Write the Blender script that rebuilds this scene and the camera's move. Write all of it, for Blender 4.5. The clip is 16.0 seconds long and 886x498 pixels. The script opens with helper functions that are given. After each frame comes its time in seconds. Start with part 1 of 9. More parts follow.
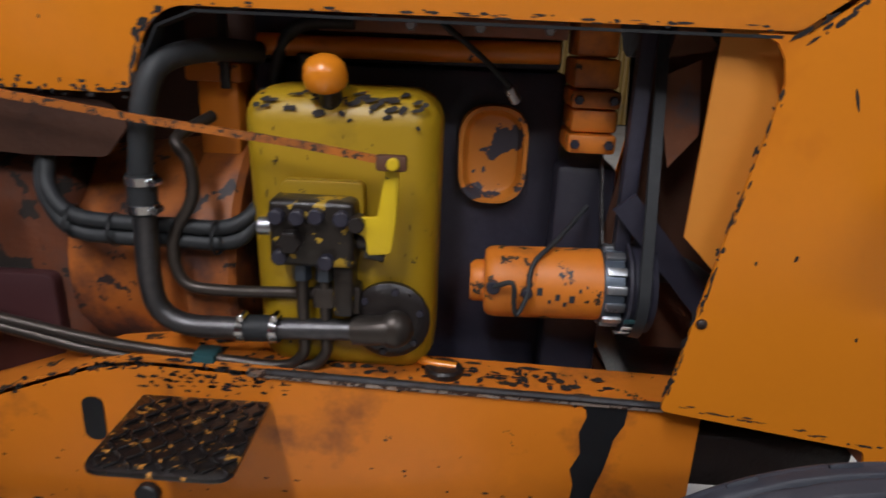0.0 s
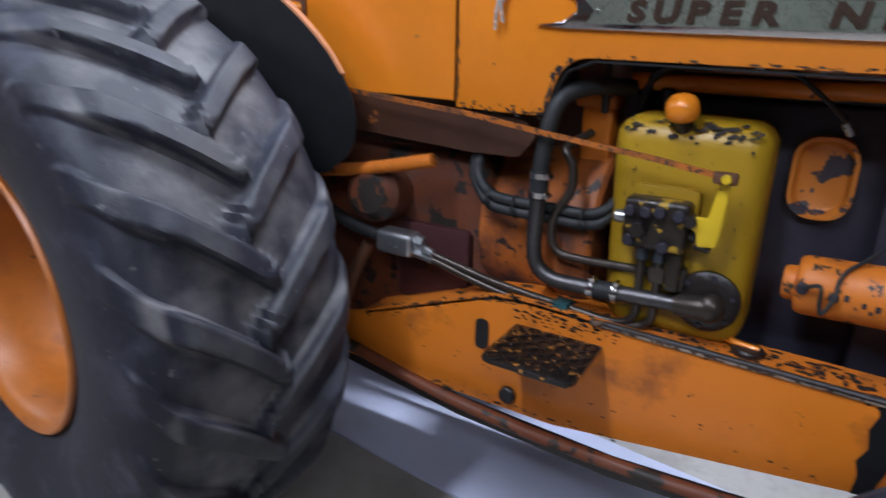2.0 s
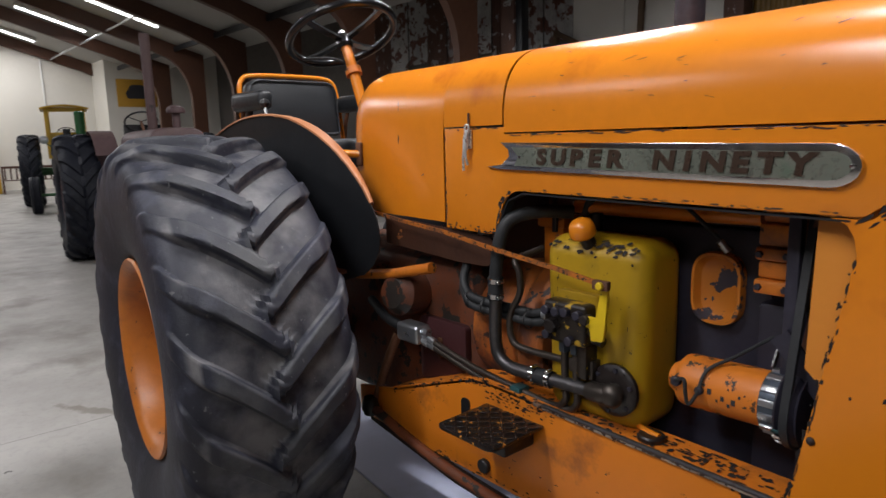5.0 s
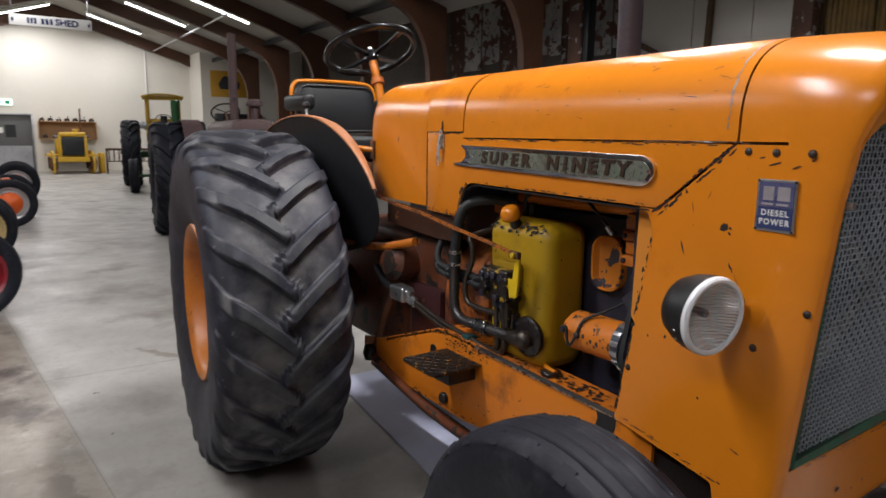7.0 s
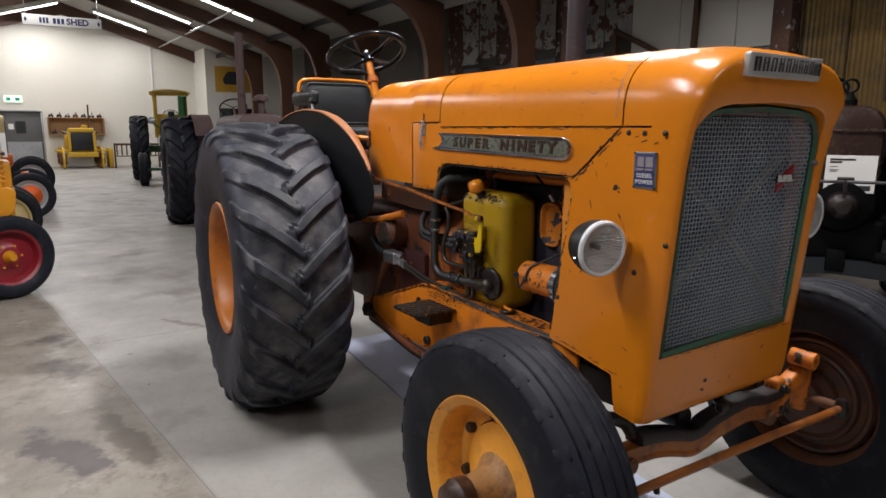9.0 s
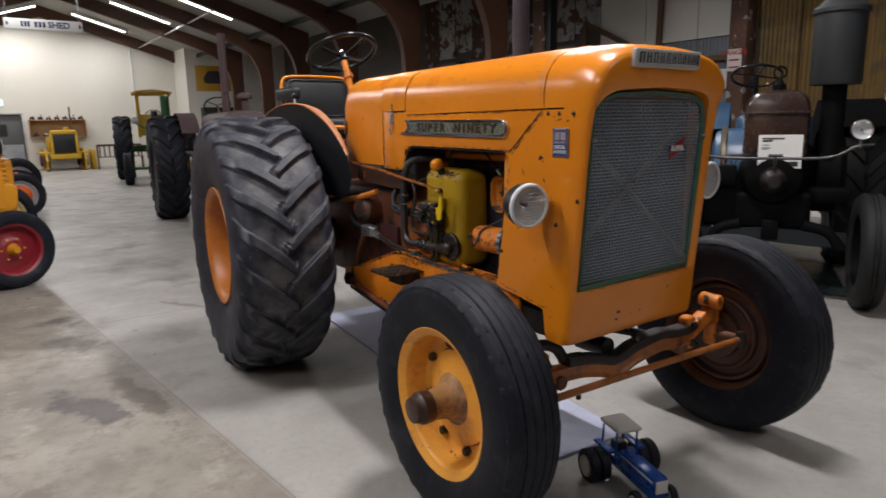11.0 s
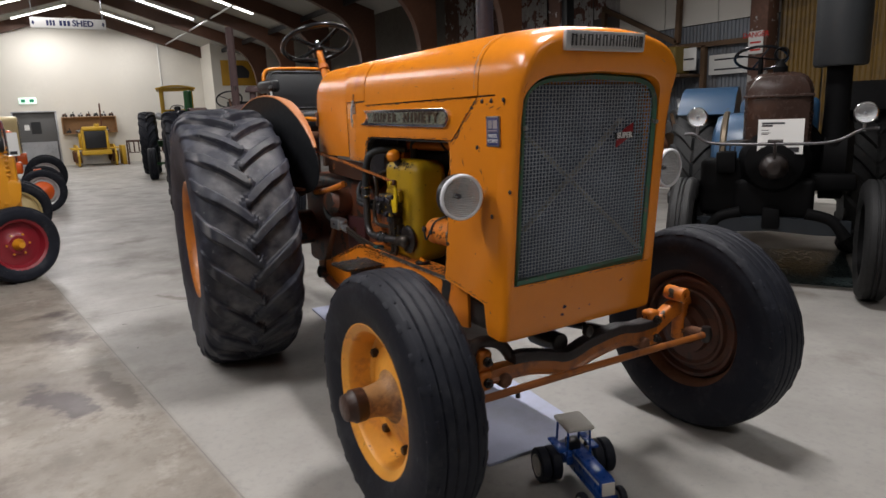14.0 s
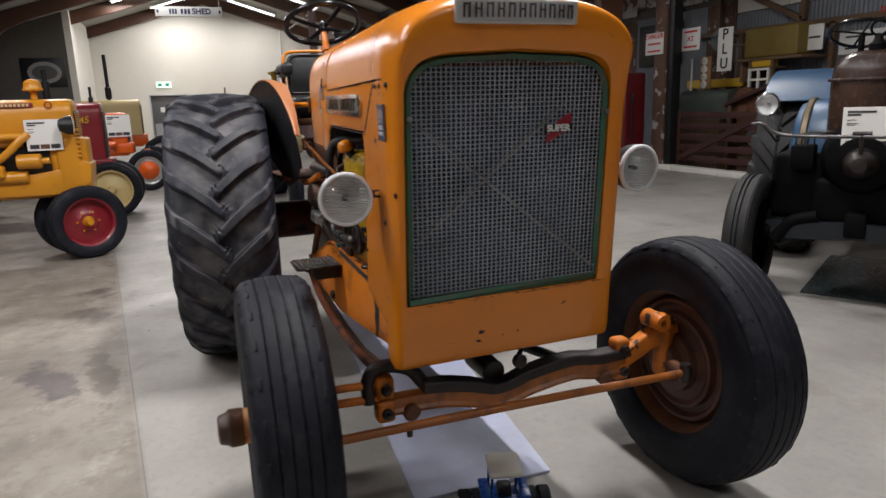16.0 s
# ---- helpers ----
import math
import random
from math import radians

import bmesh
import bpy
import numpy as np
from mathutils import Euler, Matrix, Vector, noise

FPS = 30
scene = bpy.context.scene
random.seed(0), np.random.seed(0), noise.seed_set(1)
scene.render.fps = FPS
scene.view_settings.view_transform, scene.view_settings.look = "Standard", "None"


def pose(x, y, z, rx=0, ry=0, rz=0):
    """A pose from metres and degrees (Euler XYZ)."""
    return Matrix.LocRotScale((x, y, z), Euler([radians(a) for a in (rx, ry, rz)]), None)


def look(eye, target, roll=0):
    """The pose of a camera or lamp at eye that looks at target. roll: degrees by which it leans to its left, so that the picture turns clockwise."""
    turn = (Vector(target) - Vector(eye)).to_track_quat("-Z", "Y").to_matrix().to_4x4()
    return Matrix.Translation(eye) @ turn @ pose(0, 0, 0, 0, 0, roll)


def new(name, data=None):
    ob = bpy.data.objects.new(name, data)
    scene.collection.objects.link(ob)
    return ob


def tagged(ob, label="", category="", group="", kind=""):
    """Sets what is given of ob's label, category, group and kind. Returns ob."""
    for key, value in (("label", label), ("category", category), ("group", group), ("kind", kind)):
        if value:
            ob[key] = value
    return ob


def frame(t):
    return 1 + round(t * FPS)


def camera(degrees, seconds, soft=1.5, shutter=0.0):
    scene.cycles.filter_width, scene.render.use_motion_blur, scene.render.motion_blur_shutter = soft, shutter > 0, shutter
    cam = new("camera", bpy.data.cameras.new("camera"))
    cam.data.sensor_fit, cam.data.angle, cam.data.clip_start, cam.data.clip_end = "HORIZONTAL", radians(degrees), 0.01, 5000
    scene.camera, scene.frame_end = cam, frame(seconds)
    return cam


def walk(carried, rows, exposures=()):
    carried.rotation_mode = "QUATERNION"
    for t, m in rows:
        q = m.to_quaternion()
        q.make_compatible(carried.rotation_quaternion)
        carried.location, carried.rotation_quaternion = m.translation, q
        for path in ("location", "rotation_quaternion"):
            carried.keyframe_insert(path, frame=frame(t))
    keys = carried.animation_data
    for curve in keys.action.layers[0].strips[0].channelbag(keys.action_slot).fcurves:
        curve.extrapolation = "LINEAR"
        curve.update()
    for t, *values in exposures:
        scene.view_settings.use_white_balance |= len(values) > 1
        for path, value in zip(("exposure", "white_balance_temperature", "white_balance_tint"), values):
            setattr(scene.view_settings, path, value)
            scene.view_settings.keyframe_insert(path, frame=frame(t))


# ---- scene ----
cam = camera(68.3, 16.0, shutter=0.5)
METRES, EYE, TILT, LEAN, TURN = 8.0, 1.5, 0.0, 0.0, 0.0
PATH = [
    (0, (-0.747, -1.198, 1.302), (-0.812, 0.699, 0.671), 2.4),
    (0.5, (-0.817, -1.282, 1.297), (-0.905, 0.615, 0.67), 3.4),
    (1, (-0.794, -1.366, 1.329), (-0.912, 0.54, 0.735), 1.7),
    (1.5, (-0.747, -1.45, 1.339), (-1.257, 0.391, 0.746), 1.3),
    (2, (-0.688, -1.560, 1.383), (-1.667, 0.056, 0.727), 1.2),
    (2.5, (-0.692, -1.662, 1.423), (-1.805, -0.093, 0.873), -1.6),
    (3, (-0.652, -1.734, 1.413), (-1.535, -0.030, 0.850), 0.6),
    (3.5, (-0.472, -1.716, 1.448), (-1.451, -0.043, 0.957), -2.0),
    (4, (-0.253, -1.696, 1.456), (-1.549, -0.206, 1.138), 0.4),
    (4.2, (-0.200, -1.632, 1.456), (-1.552, -0.202, 1.098), -0.7),
    (6.3, (0.351, -1.47, 1.472), (-1.249, -0.312, 1.155), 1.2),
    (6.5, (0.423, -1.511, 1.475), (-1.151, -0.326, 1.131), 0.6),
    (7, (0.596, -1.569, 1.473), (-1.033, -0.46, 1.133), 0.7),
    (7.5, (0.758, -1.58, 1.463), (-0.913, -0.546, 1.089), 0.5),
    (8, (0.878, -1.675, 1.465), (-0.81, -0.67, 1.092), -0.4),
    (8.5, (0.97, -1.757, 1.456), (-0.681, -0.687, 1.098), 0.1),
    (8.7, (1.016, -1.772, 1.461), (-0.619, -0.677, 1.101), 0.4),
    (10.8, (1.512, -1.98, 1.418), (-0.125, -0.891, 1.053), -0.8),
    (11, (1.537, -1.994, 1.424), (-0.068, -0.861, 1.047), -1.1),
    (11.5, (1.585, -1.979, 1.421), (0.003, -0.816, 1.039), -1.3),
    (12, (1.634, -1.954, 1.416), (0.051, -0.795, 1.028), -1.0),
    (12.5, (1.65, -1.932, 1.412), (0.066, -0.783, 1.002), -0.5),
    (13, (1.665, -1.894, 1.409), (0.058, -0.781, 0.986), -0.6),
    (13.5, (1.692, -1.819, 1.413), (0.034, -0.777, 1.007), -1.4),
    (14, (1.669, -1.671, 1.411), (0.012, -0.625, 1.009), -2.1),
    (14.5, (1.635, -1.498, 1.411), (-0.041, -0.479, 1.021), -2.6),
    (15, (1.656, -1.316, 1.401), (-0.051, -0.357, 0.995), -4.2),
    (15.5, (1.721, -1.1, 1.417), (-0.065, -0.302, 1.002), -2.2),
    (16, (1.692, -0.889, 1.399), (-0.124, -0.175, 0.963), -1.9),
]
walk(cam, [(t, look(eye, target, roll)) for t, eye, target, roll in PATH], [(0.0, 0.22, 6100, 10), (1.5, 0.3, 5600, 10), (2.5, 0.2, 5500, 10), (3.5, 0.1, 5700, 10), (4.0, -0.02, 5950, 10), (6.5, -0.01, 6400, 10), (13.0, -0.13, 6450, 10), (16.0, -0.05, 6500, 10)])

# ---- world and lamps ----
world = bpy.data.worlds.new("shed_world")
scene.world = world
world.use_nodes = True
world.node_tree.nodes["Background"].inputs[0].default_value = (0.5, 0.62, 0.85, 1)
world.node_tree.nodes["Background"].inputs[1].default_value = 0.012


def tube_lamp(x, y, z, length, width, watts, turn=0.0, lean=0.0, colour=(1.0, 0.965, 0.955)):
    """A fluorescent strip's light, shining down."""
    data = bpy.data.lights.new("strip_light", "AREA")
    data.shape, data.size, data.size_y, data.energy, data.color = "RECTANGLE", length, width, watts, colour
    ob = new("strip_light", data)
    ob.matrix_world = pose(x, y, z, lean, 0, turn)
    return ob


# (1.2, -4.4) and (4.5, 1.4) are unseen, added to light nose side and grille
STRIPS = [(1.2, -4.4), (4.5, 1.4), (-5.2, -4.2), (-1.7, -3.3), (-3.9, 3.7), (-9.9, -2.9), (-9.9, 3.7), (-15.9, -1.3), (-18.6, 3.9), (-18.9, -1.3), (-22.2, 3.0), (-22.9, -1.6), (-26.4, 2.4), (-26.6, -0.5)]
RIDGE_Y, RIDGE_Z, EAVE_Z, EAVE_Y = 0.6, 6.0, 4.016, 6.4


def roof_z(y):
    return RIDGE_Z - (RIDGE_Z - EAVE_Z) * abs(y - RIDGE_Y) / EAVE_Y


# bare tubes throw their light sideways too: the two rows nearest the side wall lean into the shed
for sx, sy, watts, lean_in in ((1.2, -4.4, 62, 25), (-5.2, -4.2, 40, 20), (-1.7, -3.3, 145, 0), (4.5, 1.4, 80, 0), (-3.9, 3.7, 120, 0)):
    tube_lamp(sx, sy, roof_z(sy) - 0.42, 2.4, 0.3, watts, 0 if lean_in else 90, lean_in)
for sx, sy in STRIPS[5:]:
    tube_lamp(sx, sy, roof_z(sy) - 0.42, 1.8, 0.24, (45 if sy > 0 else 130) if sx > -11 else (75 if sx > -17 else (65 if sy > 0 else 110)), 90)
# a pair of tubes under the ridge, over the tractor
RIDGE_STRIP = (-0.8, 0.75)
tube_lamp(*RIDGE_STRIP, roof_z(RIDGE_STRIP[1]) - 0.42, 1.5, 0.16, 280, 0)


# ---- materials ----
def material(name, colour, rough=0.5, metal=0.0, vary=0.12, scale=6.0, chips=None, chip_at=0.66, chip_scale=14.0, chip_rough=0.55,
             stain=None, stain_at=0.6, stain_scale=2.2, bump=0.15, bump_scale=60.0, coat=0.0, wide=0.08):
    """Paint, metal or rubber: two scales of mottling, optional sharp chips and soft stains, fine relief."""
    m = bpy.data.materials.new(name)
    m.use_nodes = True
    nt = m.node_tree
    n, l = nt.nodes, nt.links
    b = n["Principled BSDF"]
    tc = n.new("ShaderNodeTexCoord")

    def noise_node(sc, detail=4.0, roughness=0.55, offset=0.0):
        mp = n.new("ShaderNodeMapping")
        mp.inputs["Location"].default_value = (offset, offset * 0.7, -offset)
        l.new(tc.outputs["Object"], mp.inputs["Vector"])
        t = n.new("ShaderNodeTexNoise")
        t.inputs["Scale"].default_value, t.inputs["Detail"].default_value, t.inputs["Roughness"].default_value = sc, detail, roughness
        l.new(mp.outputs[0], t.inputs["Vector"])
        return t.outputs["Fac"]

    def ramp(fac, lo, hi):
        r = n.new("ShaderNodeMapRange")
        r.inputs["From Min"].default_value, r.inputs["From Max"].default_value = lo, hi
        l.new(fac, r.inputs["Value"])
        return r.outputs[0]

    def mix(fac, a, c, mode="MIX"):
        x = n.new("ShaderNodeMix")
        x.data_type, x.blend_type = "RGBA", mode
        if isinstance(fac, float):
            x.inputs[0].default_value = fac
        else:
            l.new(fac, x.inputs[0])
        for k, v in ((6, a), (7, c)):
            if isinstance(v, tuple):
                x.inputs[k].default_value = (*v, 1)
            else:
                l.new(v, x.inputs[k])
        return x.outputs[2]

    dark = tuple(v * (1 - vary * 2.2) for v in colour)
    light = tuple(min(1, v * (1 + vary)) for v in colour)
    big = ramp(noise_node(scale * 0.35, 3, offset=3.1), 0.3, 0.7)
    fine = ramp(noise_node(scale * 5, 5, 0.7, offset=7.7), 0.3, 0.72)
    col = mix(big, dark, light)
    col = mix(fine, col, tuple(v * (1 - vary) for v in colour))
    rgh = None
    if stain:
        s = ramp(noise_node(stain_scale, 5, 0.65, offset=1.3), stain_at, stain_at + 0.16)
        col = mix(s, col, stain)
    if chips:
        c1 = noise_node(chip_scale, 6, 0.62, offset=5.0)
        c = ramp(c1, chip_at, chip_at + 0.012)
        col = mix(c, col, chips)
        rr = n.new("ShaderNodeMapRange")
        rr.inputs["To Min"].default_value, rr.inputs["To Max"].default_value = rough, chip_rough
        l.new(c, rr.inputs["Value"])
        rgh = rr.outputs[0]
    l.new(col, b.inputs["Base Color"])
    if rgh is None:
        rr = n.new("ShaderNodeMapRange")
        rr.inputs["To Min"].default_value, rr.inputs["To Max"].default_value = max(0.02, rough - wide), min(1, rough + wide)
        l.new(fine, rr.inputs["Value"])
        rgh = rr.outputs[0]
    l.new(rgh, b.inputs["Roughness"])
    b.inputs["Metallic"].default_value = metal
    b.inputs["Coat Weight"].default_value = coat
    b.inputs["Coat Roughness"].default_value = 0.25
    if bump:
        bp = n.new("ShaderNodeBump")
        bp.inputs["Strength"].default_value, bp.inputs["Distance"].default_value = bump, 0.004
        l.new(noise_node(bump_scale, 4, 0.6), bp.inputs["Height"])
        l.new(bp.outputs[0], b.inputs["Normal"])
    return m


ORANGE = (0.75, 0.236, 0.011)
orange = material("orange_paint", ORANGE, 0.25, vary=0.08, scale=3, chips=(0.06, 0.035, 0.02), chip_at=0.725, chip_scale=16, bump=0.22, bump_scale=7,
                  stain=(0.5, 0.13, 0.01), stain_at=0.6, stain_scale=2.5, coat=0.15)
orange_worn = material("worn_orange_paint", (0.66, 0.19, 0.014), 0.5, vary=0.1, scale=4, chips=(0.03, 0.02, 0.014), chip_at=0.6, chip_scale=22, bump=0.2,
                       stain=(0.22, 0.07, 0.02), stain_at=0.52, stain_scale=5)
orange_rail = material("rail_orange_paint", (0.7, 0.205, 0.012), 0.38, vary=0.1, scale=5, chips=(0.035, 0.022, 0.015), chip_at=0.675, chip_scale=24, bump=0.08,
                       stain=(0.2, 0.062, 0.018), stain_at=0.54, stain_scale=4.5)
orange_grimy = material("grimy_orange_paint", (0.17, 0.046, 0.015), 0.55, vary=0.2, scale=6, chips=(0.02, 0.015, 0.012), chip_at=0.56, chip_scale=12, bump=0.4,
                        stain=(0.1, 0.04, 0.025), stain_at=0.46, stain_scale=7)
yellow = material("yellow_paint", (0.43, 0.262, 0.008), 0.4, vary=0.12, scale=5, chips=(0.035, 0.028, 0.018), chip_at=0.665, chip_scale=34, bump=0.1,
                  stain=(0.25, 0.16, 0.01), stain_at=0.56, stain_scale=6)
yellow_bright = material("bright_yellow_paint", (0.72, 0.5, 0.01), 0.4, vary=0.08, chips=(0.05, 0.04, 0.02), chip_at=0.64, chip_scale=40)
oily = material("oily_black_casting", (0.02, 0.015, 0.014), 0.34, vary=0.3, scale=20, bump=0.5)
oily_flaked = material("oily_black_yellow_flakes", (0.022, 0.016, 0.012), 0.34, vary=0.3, scale=20, chips=(0.42, 0.26, 0.015), chip_at=0.57, chip_scale=30, bump=0.5)
step_black = material("black_step_paint", (0.012, 0.01, 0.01), 0.3, vary=0.3, scale=20, chips=(0.5, 0.22, 0.03), chip_at=0.6, chip_scale=55, bump=0.5)
rod_worn = material("scraped_orange_rod", (0.5, 0.15, 0.02), 0.42, vary=0.2, scale=10, chips=(0.035, 0.022, 0.018), chip_at=0.55, chip_scale=95, bump=0.2, stain=(0.12, 0.05, 0.025), stain_at=0.5, stain_scale=9)
band_faded = material("faded_wing_edge", (0.5, 0.2, 0.08), 0.5, vary=0.15, scale=6, stain=(0.22, 0.1, 0.06), stain_at=0.5, stain_scale=5)
black_engine = material("black_engine_paint", (0.034, 0.032, 0.05), 0.45, vary=0.3, scale=10, bump=0.2)
rubber = material("tyre_rubber", (0.01, 0.0122, 0.025), 0.6, vary=0.3, scale=7, stain=(0.036, 0.039, 0.06), stain_at=0.52, stain_scale=7, chips=(0.1, 0.1, 0.105), chip_at=0.655, chip_scale=48, chip_rough=0.8, bump=0.45, bump_scale=55)
rubber_front = material("dark_tyre_rubber", (0.0072, 0.009, 0.0168), 0.62, vary=0.25, scale=7, stain=(0.02, 0.022, 0.029), stain_at=0.52, stain_scale=9, chips=(0.13, 0.13, 0.13), chip_at=0.71, chip_scale=45, chip_rough=0.8, bump=0.35, bump_scale=45)
rubber_front.node_tree.nodes["Principled BSDF"].inputs["Specular IOR Level"].default_value = 0.28
black_paint = material("black_paint", (0.01, 0.011, 0.013), 0.45, vary=0.2, bump=0.1)
hose = material("black_hose", (0.02, 0.022, 0.025), 0.6, vary=0.2, bump=0.2)
steel = material("dull_steel_pipe", (0.14, 0.135, 0.14), 0.42, metal=0.9, vary=0.25, scale=15, stain=(0.08, 0.06, 0.05), stain_at=0.55, stain_scale=12, bump=0.1)
pipe_dark = material("dark_steel_pipe", (0.09, 0.075, 0.065), 0.38, metal=0.7, vary=0.25, scale=15, bump=0.15)
chrome = material("chrome", (0.75, 0.76, 0.78), 0.14, metal=1.0, vary=0.05, bump=0.03)
galvanised = material("zinc_steel", (0.5, 0.52, 0.55), 0.32, metal=0.9, vary=0.15, bump=0.1)
vinyl = material("black_vinyl", (0.014, 0.016, 0.019), 0.48, vary=0.15, bump=0.25, bump_scale=120)
rust = material("rusty_steel", (0.16, 0.065, 0.03), 0.75, vary=0.3, scale=12, bump=0.4, stain=(0.07, 0.035, 0.02))
maroon = material("dull_maroon_paint", (0.06, 0.018, 0.02), 0.5, vary=0.15, chips=(0.45, 0.2, 0.03), chip_at=0.74, chip_scale=9)
green_trim = material("green_trim_paint", (0.05, 0.15, 0.09), 0.6, vary=0.25, chips=(0.11, 0.1, 0.075), chip_at=0.6, chip_scale=26, stain=(0.07, 0.085, 0.06), stain_at=0.48, stain_scale=8)
mesh_grey = material("grey_wire_mesh", (0.36, 0.4, 0.45), 0.55, metal=0.15, vary=0.2, scale=20, bump=0.0)
lens_steel = material("lamp_reflector", (0.95, 0.96, 0.98), 0.35, metal=0.5, vary=0.03, bump=0.5, bump_scale=90)
badge_green = material("faded_green_enamel", (0.34, 0.385, 0.32), 0.3, metal=0.65, vary=0.2, scale=18, stain=(0.2, 0.3, 0.22), stain_at=0.54, stain_scale=9)
badge_brown = material("brown_badge_enamel", (0.05, 0.032, 0.022), 0.3, vary=0.2)
white_plastic = material("white_paint", (0.7, 0.7, 0.68), 0.5, vary=0.05)
paper = material("white_paper", (0.8, 0.8, 0.78), 0.7, vary=0.03, bump=0)
ink = material("dark_ink", (0.03, 0.03, 0.035), 0.7, vary=0.05, bump=0)
red_ink = material("red_ink", (0.5, 0.02, 0.015), 0.6, vary=0.05, bump=0)
blue_toy = material("blue_toy_plastic", (0.01, 0.06, 0.28), 0.3, vary=0.05, bump=0)
toy_grey = material("pale_toy_plastic", (0.55, 0.53, 0.48), 0.5, vary=0.06, bump=0)


def thin_glass(name, gloss=0.14, fluted=0.0):
    """A thin pane: mostly clear, a little mirror, optionally pressed with flutes."""
    m = bpy.data.materials.new(name)
    m.use_nodes = True
    n, l = m.node_tree.nodes, m.node_tree.links
    n.remove(n["Principled BSDF"])
    mix, tr, gl = n.new("ShaderNodeMixShader"), n.new("ShaderNodeBsdfTransparent"), n.new("ShaderNodeBsdfGlossy")
    mix.inputs[0].default_value = gloss
    gl.inputs["Roughness"].default_value = 0.08
    tr.inputs[0].default_value = (0.93, 0.95, 0.97, 1)
    if fluted:
        tc, wv, bp = n.new("ShaderNodeTexCoord"), n.new("ShaderNodeTexWave"), n.new("ShaderNodeBump")
        wv.inputs["Scale"].default_value, wv.inputs["Distortion"].default_value = 45, 1.5
        bp.inputs["Strength"].default_value, bp.inputs["Distance"].default_value = fluted, 0.004
        l.new(tc.outputs["Object"], wv.inputs["Vector"])
        l.new(wv.outputs["Fac"], bp.inputs["Height"])
        l.new(bp.outputs[0], gl.inputs["Normal"])
    l.new(tr.outputs[0], mix.inputs[1])
    l.new(gl.outputs[0], mix.inputs[2])
    l.new(mix.outputs[0], n["Material Output"].inputs["Surface"])
    return m


def emitter(name, colour, strength):
    m = bpy.data.materials.new(name)
    m.use_nodes = True
    b = m.node_tree.nodes["Principled BSDF"]
    b.inputs["Base Color"].default_value = (*colour, 1)
    b.inputs["Emission Color"].default_value = (*colour, 1)
    b.inputs["Emission Strength"].default_value = strength
    return m


tube_glow = emitter("lit_tube", (1.0, 0.98, 0.95), 6.0)


def tread_dust(m, r_lo, r_hi, r_top):
    """Grey dust lies between the lugs of a tyre whose axle is y, and the lugs' faces are scuffed."""
    n, l = m.node_tree.nodes, m.node_tree.links
    b = n["Principled BSDF"]
    base = b.inputs["Base Color"].links[0].from_socket
    tc, sep, cmb, ln = n.new("ShaderNodeTexCoord"), n.new("ShaderNodeSeparateXYZ"), n.new("ShaderNodeCombineXYZ"), n.new("ShaderNodeVectorMath")
    ln.operation = "LENGTH"
    l.new(tc.outputs["Object"], sep.inputs[0])
    l.new(sep.outputs["X"], cmb.inputs["X"])
    l.new(sep.outputs["Z"], cmb.inputs["Z"])
    l.new(cmb.outputs[0], ln.inputs[0])

    def step(a, c):
        r = n.new("ShaderNodeMapRange")
        r.inputs["From Min"].default_value, r.inputs["From Max"].default_value = a, c
        l.new(ln.outputs["Value"], r.inputs["Value"])
        return r.outputs[0]

    def times(p, q):
        k = n.new("ShaderNodeMath")
        k.operation = "MULTIPLY"
        l.new(p, k.inputs[0])
        l.new(q, k.inputs[1])
        return k.outputs[0]

    no = n.new("ShaderNodeTexNoise")
    no.inputs["Scale"].default_value, no.inputs["Detail"].default_value = 9, 6
    l.new(tc.outputs["Object"], no.inputs["Vector"])
    sp = n.new("ShaderNodeMapRange")
    sp.inputs["From Min"].default_value, sp.inputs["From Max"].default_value = 0.4, 0.68
    l.new(no.outputs["Fac"], sp.inputs["Value"])
    col = base
    for mask, paint in ((times(times(step(r_lo, r_lo + 0.015), step(r_hi + 0.008, r_hi)), sp.outputs[0]), (0.128, 0.125, 0.13)), (times(step(r_top - 0.004, r_top), sp.outputs[0]), (0.05, 0.052, 0.057))):
        x = n.new("ShaderNodeMix")
        x.data_type = "RGBA"
        l.new(mask, x.inputs[0])
        l.new(col, x.inputs[6])
        x.inputs[7].default_value = (*paint, 1)
        col = x.outputs[2]
    l.new(col, b.inputs["Base Color"])


tread_dust(rubber, 0.693, 0.718, 0.738)


def flute(m, scale):
    """Fine pressed flutes across a lamp, as relief."""
    n, l = m.node_tree.nodes, m.node_tree.links
    tc, wv, bp = n.new("ShaderNodeTexCoord"), n.new("ShaderNodeTexWave"), n.new("ShaderNodeBump")
    wv.bands_direction = "Z"
    wv.inputs["Scale"].default_value, wv.inputs["Distortion"].default_value, wv.inputs["Detail Scale"].default_value = scale, 4.0, 0.8
    bp.inputs["Strength"].default_value, bp.inputs["Distance"].default_value = 0.9, 0.006
    l.new(tc.outputs["Object"], wv.inputs["Vector"])
    l.new(wv.outputs["Fac"], bp.inputs["Height"])
    l.new(bp.outputs[0], n["Principled BSDF"].inputs["Normal"])


# ---- building helpers ----
def part(name, bm, mat, parent=None, label="", smooth=35):
    """One mesh object out of a bmesh (or a mesh), under a thing or a part."""
    if isinstance(bm, bmesh.types.BMesh):
        me = bpy.data.meshes.new(name)
        bm.to_mesh(me)
        bm.free()
    else:
        me = bm
    me.materials.clear()
    me.materials.append(mat)
    if smooth:
        me.shade_smooth()
        me.set_sharp_from_angle(angle=radians(smooth))
    ob = new(name, me)
    if parent:
        ob.parent = parent
    if label:
        ob["label"] = label
    return ob


